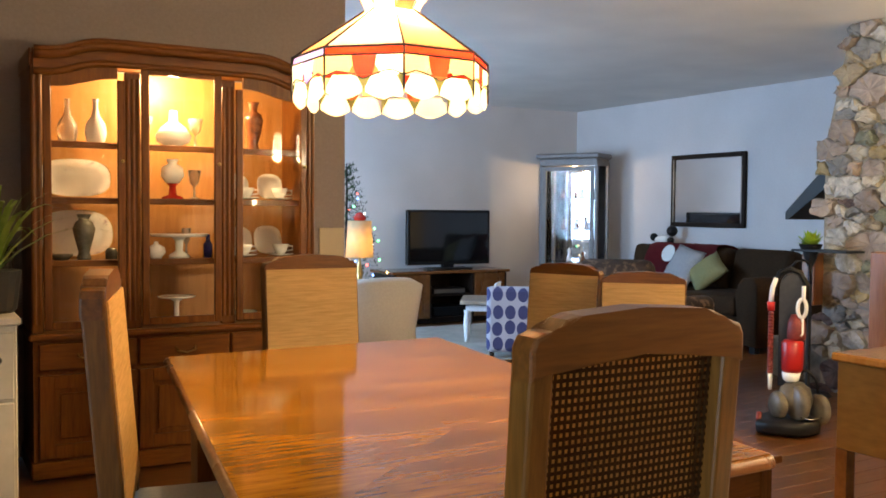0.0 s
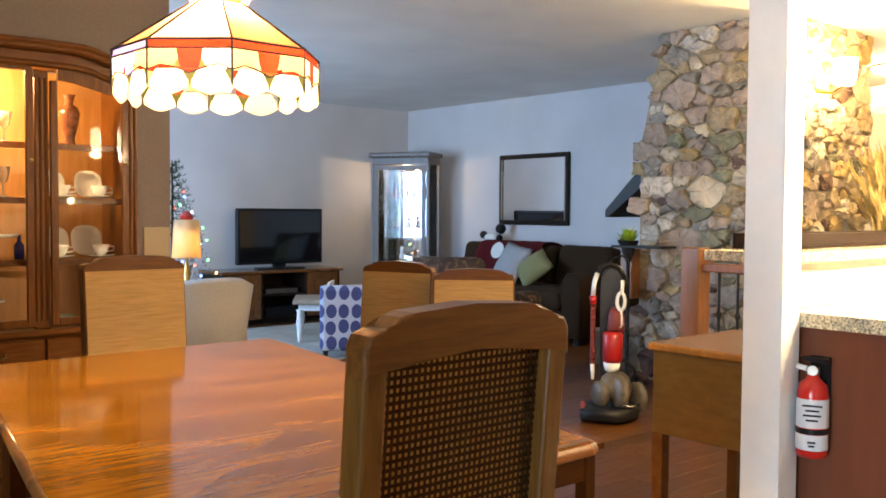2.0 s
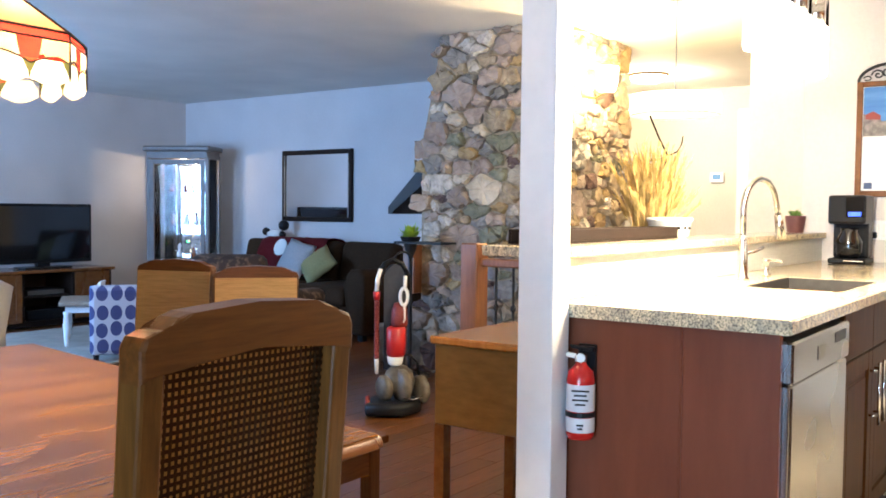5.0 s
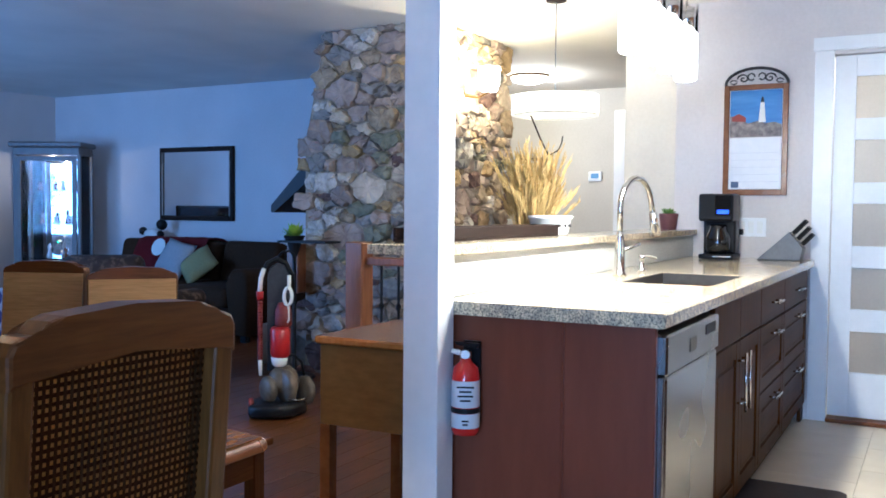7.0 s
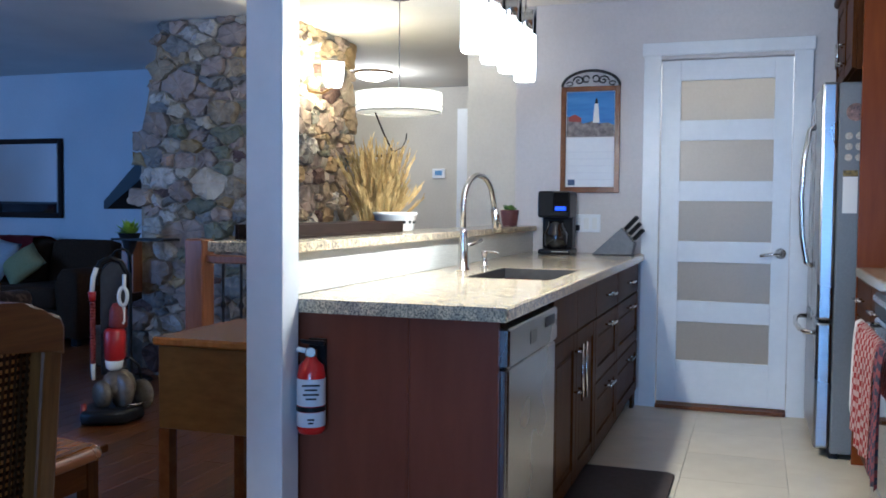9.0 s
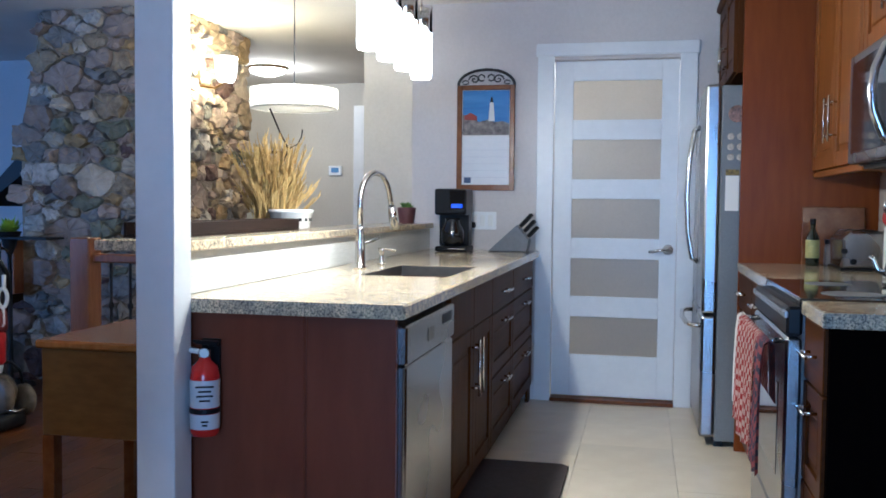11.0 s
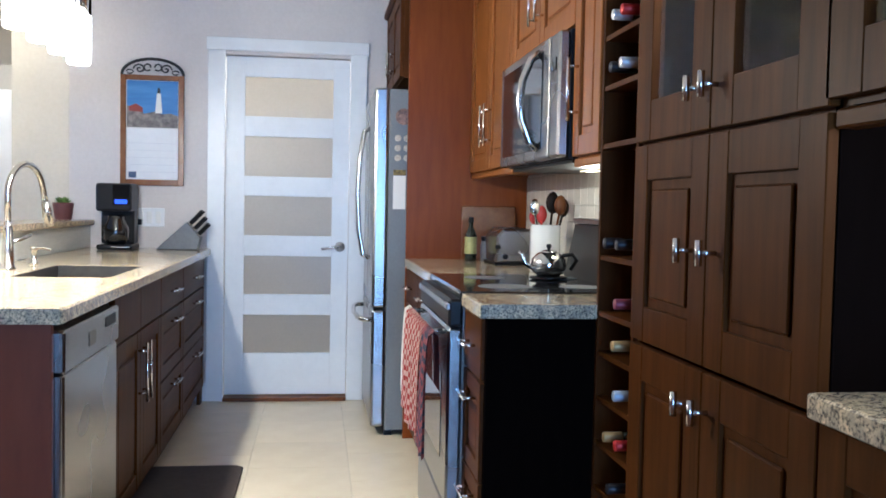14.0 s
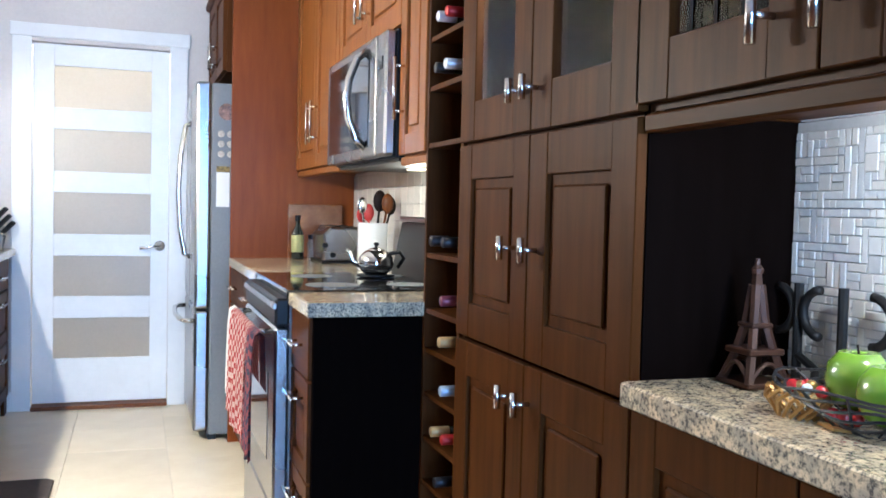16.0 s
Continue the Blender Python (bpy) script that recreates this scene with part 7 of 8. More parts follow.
    flo = mat("floral_brown", (0.03, 0.018, 0.013), 0.8, color2=(0.14, 0.09, 0.06), scale=22, contrast=(0.5, 0.62), bump=0.2)
    part("seat", box(4.25, 4.95, 4.75, 5.35, 0.08, 0.42, 0.06, seg=3), flo, rc, smooth=True)
    part("backrest", moved(box(-0.09, 0.09, -0.27, 0.27, 0.0, 0.50, 0.07, seg=3), pose(4.36, 5.02, 0.36, 0, -8, 40)), flo, rc, smooth=True)
    for y in (4.70, 5.42):
        part("arm", box(4.25, 4.95, y - 0.08, y + 0.08, 0.08, 0.60, 0.06, seg=3), flo, rc, smooth=True)
    for x in (4.3, 4.9):
        for y in (4.72, 5.38):
            part("foot", box(x - 0.03, x + 0.03, y - 0.03, y + 0.03, 0, 0.08), BLACK, rc)
    # christmas tree with lights
    tr = thing("christmas_tree", (3.72, 8.35, 0), "decorated green christmas tree with coloured lights", "christmas tree")
    part("trunk", rod((3.72, 8.35, 0.0), (3.72, 8.35, 1.66), 0.03, n=8, r2=0.006), OAK_DARK2, tr)
    rnd = random.Random(12)
    bm = bmesh.new()
    tips = []
    for k in range(150):
        z = 0.25 + 1.38 * (k / 150)
        r = 0.56 * (1 - (z - 0.15) / 1.65) * rnd.uniform(0.75, 1.1) + 0.03
        a = k * 2.399 + rnd.uniform(-0.2, 0.2)
        p0, p1 = Vector((3.72, 8.35, z)), Vector((3.72 + r * math.cos(a), 8.35 + r * math.sin(a), z - 0.10 * r + 0.03))
        tips.append(p1)
        for j in range(26):
            q = p0.lerp(p1, 0.15 + 0.85 * j / 26)
            dv = ((p1 - p0).normalized() * 0.6 + Vector((rnd.uniform(-1, 1), rnd.uniform(-1, 1), rnd.uniform(-0.6, 1))).normalized()).normalized()
            sd = dv.cross(Vector((0, 0, 1))).normalized() * 0.006
            e = q + dv * rnd.uniform(0.03, 0.055)
            bm.faces.new([bm.verts.new(v) for v in (q - sd, q + sd, e)])
    tagged(part("crown", bm, mat("fir", (0.012, 0.035, 0.012), 0.6, color2=(0.03, 0.07, 0.025), scale=30), tr, "dark green needles"), kind="stuff")
    cols = [glow("tree_light_%s" % nm, c, 9) for nm, c in (("red", (1, 0.08, 0.05)), ("green", (0.1, 1, 0.25)), ("blue", (0.15, 0.3, 1)), ("white", (0.9, 0.95, 1)), ("amber", (1, 0.6, 0.2)))]
    for k in range(48):
        p = tips[rnd.randrange(5, 120)]
        bm = bmesh.new()
        bmesh.ops.create_icosphere(bm, subdivisions=1, radius=0.012, matrix=Matrix.Translation(p + Vector((0, 0, 0.015))))
        part("fairy_light", bm, cols[k % 5], tr)
    # side table and lamp with a lit shade
    sd = thing("side_table", (3.40, 7.35, 0), "small dark round side table", "table")
    part("top_board", lathe([(0.2, 0.50), (0.205, 0.51), (0.2, 0.525), (0, 0.525)], (3.40, 7.35, 0), 24), OAK_DARK2, sd)
    part("pedestal", lathe([(0.13, 0), (0.12, 0.02), (0.025, 0.06), (0.025, 0.48), (0.06, 0.50)], (3.40, 7.35, 0), 16), OAK_DARK2, sd)
    lp = thing("table_lamp", (3.40, 7.35, 0.526), "table lamp with a lit cream shade", "lamp")
    part("base", lathe([(0.07, 0.526), (0.07, 0.54), (0.02, 0.56), (0.035, 0.64), (0.012, 0.74), (0.01, 0.80)], (3.40, 7.35, 0), 18), BRASS, lp, smooth=True)
    part("shade", lathe([(0.125, 0.775), (0.105, 1.10), (0.103, 1.10), (0.123, 0.775)], (3.40, 7.35, 0), 26), shade_glass("lamp_shade", (0.95, 0.75, 0.45)), lp, "glowing cream shade", True)
    part("bulb", lathe([(0.012, 0.86), (0.03, 0.93), (0.0, 0.97)], (3.40, 7.35, 0), 12), BULB, lp).visible_shadow = False
    part("finial", lathe([(0.05, 1.10), (0.06, 1.13), (0.03, 1.17), (0.0, 1.18)], (3.40, 7.35, 0), 12), RED_GLASS, lp, "red bow on top")
    # plate on the hutch wall
    sp = thing("wall_plate", (2.0, 4.715, 1.0), "beige double switch plate on the taupe wall", "switch")
    part("plate", box(1.935, 2.082, 4.706, 4.7195, 0.93, 1.09, 0.003), mat("beige_plate", (0.45, 0.36, 0.24), 0.5), sp)


living_room()


def hearth():
    # railing by the stairs
    r = thing("stair_railing", (4.6, 2.3, 0), "wooden stair railing with black iron balusters", "railing")
    part("newel_post", box(4.54, 4.665, 3.03, 3.155, 0, 0.985, 0.008), RAILWOOD, r, "square wooden newel post")
    part("hand_rail", box(4.57, 4.635, 1.62, 3.03, 0.845, 0.895, 0.008), RAILWOOD, r)
    part("shoe_rail", box(4.575, 4.63, 1.62, 3.03, 0.0, 0.05, 0.004), RAILWOOD, r)
    for k in range(11):
        y = 2.93 - 0.12 * k
        part("baluster", rod((4.60, y, 0.05), (4.60, y, 0.845), 0.008, n=8), IRON, r)
        part("baluster_collar", lathe([(0.008, 0), (0.016, 0.015), (0.016, 0.03), (0.008, 0.045)], (4.60, y, 0.58), 8), IRON, r)
    part("end_post", box(4.56, 4.65, 1.53, 1.62, 0, 0.95, 0.006), RAILWOOD, r)
    # sewing cabinet
    s = thing("sewing_cabinet", (2.71, 1.615, 0), "oak sewing cabinet on square legs", "cabinet")
    part("case", box(2.455, 2.95, 1.43, 1.805, 0.465, 0.735, 0.003), OAK_CASE, s)
    part("top_board", box(2.44, 2.97, 1.424, 1.82, 0.736, 0.762, 0.006), OAK_TOP, s, "orange oak top")
    for x in (2.475, 2.925):
        for y in (1.455, 1.785):
            part("leg", prism([(x - 0.02, y - 0.02), (x + 0.02, y - 0.02), (x + 0.02, y + 0.02), (x - 0.02, y + 0.02)], 0, 0.465, 0.004), OAK_DARK, s)
    # stool beside the table
    t = thing("wooden_stool", (2.05, 2.02, 0), "plain oak stool with a flat seat", "stool")
    part("seat", prism([(1.80, 1.86), (2.28, 1.86), (2.33, 2.16), (1.80, 2.2)], 0.425, 0.452, 0.006), OAK_X, t)
    part("apron", prism([(1.83, 1.885), (2.25, 1.885), (2.29, 2.13), (1.83, 2.16)], 0.33, 0.425), OAK_X, t)
    for x, y in ((1.84, 1.90), (2.235, 1.90), (2.26, 2.11), (1.84, 2.14)):
        part("leg", prism([(x - 0.022, y - 0.022), (x + 0.022, y - 0.022), (x + 0.022, y + 0.022), (x - 0.022, y + 0.022)], 0, 0.425, 0.004), OAK, t)
    # upright vacuum cleaner, its front turned to the dining room
    v = thing("vacuum_cleaner", (4.15, 3.35, 0), "red and black upright vacuum cleaner with a hose", "vacuum cleaner")
    red = mat("vacuum_red", (0.42, 0.012, 0.012), 0.35)
    dull_red = mat("hose_red", (0.15, 0.018, 0.014), 0.5, color2=(0.24, 0.03, 0.022), scale=60)
    smoky = mat("smoked_plastic", (0.045, 0.035, 0.026), 0.35, color2=(0.17, 0.14, 0.10), scale=14, spec=0.4)
    back = mat("charcoal_plastic", (0.022, 0.021, 0.024), 0.45, color2=(0.035, 0.033, 0.036), scale=30)
    ux, vx = Vector((0.628, -0.778, 0)), Vector((-0.778, -0.628, 0))

    def L(u, z, w=0.0):
        return Vector((4.15, 3.35, 0)) + ux * u + vx * w + Vector((0, 0, z))
    vm = Matrix.Translation((4.15, 3.35, 0)) @ Matrix((ux, -vx, Vector((0, 0, 1)))).transposed().to_4x4()
    arch = [(0.07, 0.24)] + [(0.004 + 0.066 * math.cos(a), 0.78 + 0.085 * math.sin(a)) for a in [math.pi * k / 10 for k in range(11)]] + [(-0.062, 0.24)]
    part("spine", moved(prism(arch, 0.0, 0.05, 0.008, axis="y"), vm), back, v, "charcoal arched back")
    part("hose_arch", tube([L(-0.088, 0.74), L(-0.086, 0.80), L(-0.06, 0.865), L(-0.01, 0.89), L(0.045, 0.865), L(0.078, 0.80), L(0.082, 0.70)], 0.015, n=10), BLACK, v, smooth=True)
    part("carry_loop", tube([L(-0.01, 0.885, -0.04), L(0.02, 0.925, -0.05), L(0.06, 0.935, -0.05), L(0.09, 0.915, -0.05), L(0.10, 0.80, -0.05)], 0.007, n=8), BLACK, v, smooth=True)
    part("hose_cuff", tube([L(-0.080, 0.835, 0.01), L(-0.098, 0.78, 0.02), L(-0.104, 0.70, 0.02)], 0.014, n=10), PORCELAIN, v, "white hose cuff", True)
    part("hose_collar", rod(L(-0.104, 0.705, 0.02), L(-0.102, 0.655, 0.02), 0.022, n=12, r2=0.018), red, v, smooth=True)
    bm = moved(lathe([(0.017 if k % 2 else 0.0125, 0.31 + 0.0085 * k) for k in range(41)], n=12), Matrix.Translation(L(-0.102, 0.0, 0.02)))
    part("ribbed_hose", bm, dull_red, v, "dull red ribbed hose")
    part("hose_tip", rod(L(-0.102, 0.31, 0.02), L(-0.10, 0.22, 0.02), 0.014, n=12, r2=0.010), PORCELAIN, v, smooth=True)
    part("canister", moved(lathe([(0.046, 0.33), (0.056, 0.345), (0.058, 0.49), (0.05, 0.50), (0.042, 0.505)], (0.012, -0.055, 0), 20), vm), red, v, "bright red dust canister", True)
    part("canister_top", moved(lathe([(0.044, 0.505), (0.05, 0.52), (0.046, 0.60), (0.03, 0.64), (0.0, 0.645)], (0.03, -0.04, 0), 18), vm), dull_red, v, smooth=True)
    part("canister_base", moved(lathe([(0.03, 0.275), (0.044, 0.29), (0.05, 0.33), (0.0, 0.332)], (0.008, -0.055, 0), 18), vm), PORCELAIN, v, "white canister base", True)
    part("wand_hook", tube([L(0.062, 0.80, 0.06), L(0.062, 0.735, 0.07)] + [L(0.055 + 0.022 * math.sin(a), 0.68 + 0.05 * math.cos(a), 0.07) for a in [math.tau * k / 14 for k in range(15)]], 0.011, n=8), PORCELAIN, v, "white hook", True)
    part("wand_stem", tube([L(0.058, 0.63, 0.07), L(0.060, 0.545, 0.075), L(0.05, 0.53, 0.08)], 0.008, n=8), PORCELAIN, v, smooth=True)
    part("cord", tube([L(0.05, 0.33, 0.02), L(0.09, 0.335, 0.02), L(0.135, 0.29, 0.02), L(0.15, 0.20, 0.02)], 0.008, n=8), BLACK, v, smooth=True)
    part("motor_housing", moved(lathe([(0.04, 0.12), (0.085, 0.14), (0.095, 0.19), (0.075, 0.245), (0.04, 0.275)], (0.03, -0.05, 0), 18), vm), smoky, v, "smoky dust housing", True)
    for u, w, r, t in ((-0.055, 0.09, 0.075, 0.05), (0.045, 0.11, 0.095, 0.055), (0.155, 0.03, 0.085, 0.05)):
        bm = moved(lathe([(r * 0.35, -t / 2 - 0.008), (r * 0.8, -t / 2), (r, -t / 4), (r, t / 4), (r * 0.8, t / 2), (r * 0.35, t / 2 + 0.008)], n=20), Matrix.Translation(L(u, r + 0.075 if u < 0.1 else r + 0.045, w)) @ pose(0, 0, 0, 0, 90, -18))
        part("wheel_guard", bm, smoky, v, smooth=True)
    part("axle_trim", tube([L(0.06, 0.11, 0.17), L(0.11, 0.095, 0.16), L(0.165, 0.105, 0.12)], 0.006, n=8), CHROME, v, smooth=True)
    part("head", moved(prism([(-0.16, -0.22), (0.06, -0.24), (0.16, -0.12), (0.15, 0.06), (-0.12, 0.05), (-0.17, -0.10)], 0.012, 0.085, 0.02), vm), BLACK, v, smooth=True)
    part("head_wheel", moved(lathe([(0.02, -0.015), (0.042, -0.012), (0.042, 0.012), (0.02, 0.015)], n=16), Matrix.Translation(L(-0.15, 0.075, 0.14)) @ pose(0, 0, 0, 0, 90, -50)), dull_red, v, smooth=True)
    # plant stand with a bright plant
    p = thing("plant_stand", (5.05, 3.95, 0), "black iron plant stand with a small green plant", "plant stand")
    part("top_plate", prism([(4.98, 3.62), (5.16, 3.62), (5.16, 4.03), (4.98, 4.03)], 0.945, 0.96, 0.003), IRON, p)
    part("pole", rod((5.07, 3.95, 0.02), (5.07, 3.95, 0.945), 0.014, n=10), IRON, p)
    part("collar", lathe([(0.014, 0.84), (0.04, 0.90), (0.05, 0.945)], (5.07, 3.95, 0), 12), IRON, p)
    part("foot", lathe([(0.15, 0), (0.14, 0.015), (0.02, 0.03)], (5.07, 3.95, 0), 20), IRON, p)
    pp = thing("potted_plant", (5.07, 3.93, 0.961), "bright yellow-green plant in a low dark dish", "plant")
    part("pot", lathe([(0.06, 0), (0.075, 0.03), (0.07, 0.032), (0, 0.02)], (5.07, 3.95, 0.961), 16), IRON, pp)
    rnd = random.Random(3)
    bm = bmesh.new()
    for k in range(70):
        a, e = rnd.uniform(0, math.tau), rnd.uniform(0.1, 1.4)
        dv = Vector((math.cos(a) * math.cos(e), math.sin(a) * math.cos(e), math.sin(e)))
        c0 = Vector((5.07, 3.95, 0.985))
        c1 = c0 + dv * rnd.uniform(0.05, 0.12)
        sdv = dv.cross(Vector((0, 0, 1))).normalized() * 0.018
        bm.faces.new([bm.verts.new(q) for q in (c0, c0.lerp(c1, 0.6) + sdv, c1, c0.lerp(c1, 0.6) - sdv)])
    tagged(part("leaves", bm, mat("lime_leaf", (0.24, 0.40, 0.02), 0.5, color2=(0.50, 0.62, 0.06), scale=20), pp), kind="stuff")
    # hall: drum pendant, ceiling light, picture, thermostat
    d = thing("drum_pendant", (5.04, 2.01, 1.73), "white pleated drum pendant lamp in the hall", "lamp")
    R, N = 0.25, 48
    bm = bmesh.new()
    lo, hi = [], []
    for k in range(N * 2):
        a = k * math.tau / (N * 2)
        rr = R + (0.005 if k % 2 else -0.002)
        lo.append(bm.verts.new((5.04 + rr * math.cos(a), 2.01 + rr * math.sin(a), 1.738)))
        hi.append(bm.verts.new((5.04 + rr * math.cos(a), 2.01 + rr * math.sin(a), 1.855)))
    for k in range(N * 2):
        bm.faces.new((lo[k], lo[(k + 1) % (N * 2)], hi[(k + 1) % (N * 2)], hi[k]))
    part("drum", bm, shade_glass("drum_cloth", (0.95, 0.93, 0.88)), d, "pleated white drum shade")
    part("diffuser", lathe([(0.0, 1.744), (0.246, 1.744), (0.246, 1.748), (0, 1.748)], (5.04, 2.01, 0), 40), shade_glass("drum_diffuser", (0.96, 0.95, 0.90)), d)
    bm = tube([(5.04 + 0.256 * math.cos(a), 2.01 + 0.256 * math.sin(a), 1.778) for a in [j * math.tau / 40 for j in range(41)]], 0.003, None, 5)
    part("band_line", bm, STEEL_SIDE, d)
    part("cord", rod((5.04, 2.01, 1.85), (5.04, 2.01, 2.40), 0.004, n=6), STEEL_SIDE, d)
    part("canopy", lathe([(0.06, 2.429), (0.06, 2.405), (0.01, 2.40)], (5.04, 2.01, 0), 18), OAK_DARK2, d)
    c = thing("ceiling_light", (7.83, 3.38, 2.33), "flush glass ceiling light in the hall", "lamp")
    part("bowl", lathe([(0.0, 2.35), (0.08, 2.355), (0.15, 2.38), (0.17, 2.415)], (7.83, 3.38, 0), 26), PEND, c, "lit frosted glass bowl", True).visible_shadow = False
    part("rim", lathe([(0.175, 2.41), (0.18, 2.429), (0.17, 2.429)], (7.83, 3.38, 0), 26), BRASS, c)
    w = thing("wall_sconce", (5.62, 2.86, 1.97), "lit glass sconce on the stone chimney", "lamp")
    part("shade", lathe([(0.05, 1.70), (0.065, 1.74), (0.075, 1.86), (0.07, 1.86), (0.06, 1.74), (0.0, 1.71)], (5.62, 2.72, 0.29), 18), PEND, w, "lit frosted shade", True).visible_shadow = False
    part("arm", tube([(5.62, 2.93, 1.97), (5.62, 2.80, 1.95), (5.62, 2.72, 1.99)], 0.008), BRASS, w)
    f = thing("wall_picture", (8.99, 3.85, 1.40), "black framed abstract picture on the hall wall", "picture")
    y0, y1, z0, z1 = 3.72, 3.98, 1.40, 1.74
    bm = box(8.975, 8.998, y0, y0 + 0.03, z0, z1)
    box(8.975, 8.998, y1 - 0.03, y1, z0, z1, bm=bm)
    box(8.975, 8.998, y0 + 0.03, y1 - 0.03, z0, z0 + 0.03, bm=bm)
    box(8.975, 8.998, y0 + 0.03, y1 - 0.03, z1 - 0.03, z1, bm=bm)
    part("frame", bm, BLACK, f)
    part("mount", box(8.988, 8.998, y0 + 0.03, y1 - 0.03, z0 + 0.03, z1 - 0.03), PORCELAIN, f)
    for k in range(5):
        part("print_bar", box(8.984, 8.988, y0 + 0.05 + 0.034 * k, y0 + 0.07 + 0.034 * k, z0 + 0.06 + 0.03 * (k % 3), z1 - 0.05 - 0.04 * (k % 2)), BLACK, f)
    th = thing("thermostat", (8.99, 3.13, 1.49), "white wall thermostat with a small blue display", "thermostat")
    part("case", box(8.972, 8.998, 3.06, 3.20, 1.485, 1.585, 0.006), WHITE, th)
    part("display", box(8.969, 8.973, 3.09, 3.17, 1.515, 1.565), mat("lcd_blue", (0.12, 0.25, 0.45), 0.3), th)
    # left of the hutch: dark chest added for the shaded wall, a spiky plant, and a white cupboard edge
    k = thing("dark_chest", (-0.05, 4.5, 0), "dark chest added for the shaded wall beside the hutch", "chest")
    part("case", box(-0.7, 0.36, 4.32, 4.70, 0.05, 1.0, 0.006), OAK_DARK2, k)
    part("top_board", box(-0.72, 0.375, 4.30, 4.705, 1.0, 1.025, 0.006), OAK_DARK2, k)
    part("plinth", box(-0.68, 0.34, 4.34, 4.70, 0.0, 0.05), OAK_DARK2, k)
    for z in (0.08, 0.39, 0.70):
        part("drawer_front", box(-0.68, 0.34, 4.305, 4.32, z, z + 0.28, 0.004), OAK_DARK2, k)
    pl = thing("potted_plant", (0.20, 3.12, 0.863), "spiky green houseplant in a dark pot", "plant")
    part("pot", lathe([(0.06, 0), (0.07, 0.01), (0.085, 0.13), (0.075, 0.13), (0, 0.11)], (0.20, 3.12, 0.863), 18), IRON, pl)
    rnd = random.Random(21)
    for q in range(26):
        a, e = rnd.uniform(0, math.tau), rnd.uniform(0.75, 1.4)
        ln = rnd.uniform(0.42, 0.66)
        bm = bmesh.new()
        prev = None
        for j in range(6):
            u = j / 5
            rr = ln * u * math.cos(e)
            zz = 0.98 + ln * u * math.sin(e) - 0.16 * u * u * ln / 0.3
            wv = 0.014 * (1 - u) ** 0.6
            s = Vector((-math.sin(a), math.cos(a), 0)) * wv
            ctr = Vector((0.20 + rr * math.cos(a), 3.12 + rr * math.sin(a), zz))
            cur = (bm.verts.new(ctr - s), bm.verts.new(ctr + s))
            if prev:
                bm.faces.new((prev[0], prev[1], cur[1], cur[0]))
            prev = cur
        part("leaf", bm, SPIKY, pl)
    wc = thing("white_cupboard", (0.0, 2.95, 0), "narrow white painted cupboard with a drawer", "cupboard")
    part("case", box(-0.35, 0.255, 2.96, 3.35, 0.03, 0.84, 0.004), CREAM_PAINT, wc)
    part("top_board", box(-0.36, 0.265, 2.94, 3.36, 0.84, 0.862, 0.004), CREAM_PAINT, wc)
    part("drawer_front", box(-0.34, 0.245, 2.945, 2.96, 0.62, 0.82, 0.003), CREAM_PAINT, wc)
    part("door", box(-0.34, 0.245, 2.945, 2.96, 0.06, 0.61, 0.003), CREAM_PAINT, wc)
    part("knob", moved(lathe([(0.006, 0), (0.012, 0.015), (0, 0.02)], n=10), pose(0.2, 2.945, 0.74, 90, 0, 0)), IRON, wc)
    part("plinth", box(-0.33, 0.24, 2.98, 3.34, 0, 0.03), CREAM_PAINT, wc)


SPIKY = mat("spiky_leaf", (0.10, 0.18, 0.025), 0.4, color2=(0.26, 0.34, 0.06), scale=12)
CREAM_PAINT = mat("dull_cream_paint", (0.42, 0.40, 0.36), 0.5, color2=(0.50, 0.48, 0.43), scale=14, bump=0.05)
RAILWOOD = mat("rail_wood", (0.20, 0.07, 0.022), 0.35, color2=(0.28, 0.11, 0.04), scale=5, stretch=(8, 8, 1), coat=0.2)
OAK_CASE = mat("aged_oak", (0.145, 0.072, 0.017), 0.4, color2=(0.21, 0.11, 0.030), scale=4, stretch=(3, 3, 10))
OAK_TOP = mat("orange_oak", (0.34, 0.14, 0.03), 0.25, color2=(0.44, 0.20, 0.05), scale=4, stretch=(2, 12, 1), coat=0.3)
hearth()


# ---- stone chimney and other pieces ----
def clip_poly(poly, p, n):
    out = []
    for a, b in zip(poly, poly[1:] + poly[:1]):
        da, db = (a - p).dot(n), (b - p).dot(n)
        if da <= 0:
            out.append(a)
        if (da < 0 < db) or (db < 0 < da):
            out.append(a + (b - a) * (da / (da - db)))
    return out


BED = 1.5


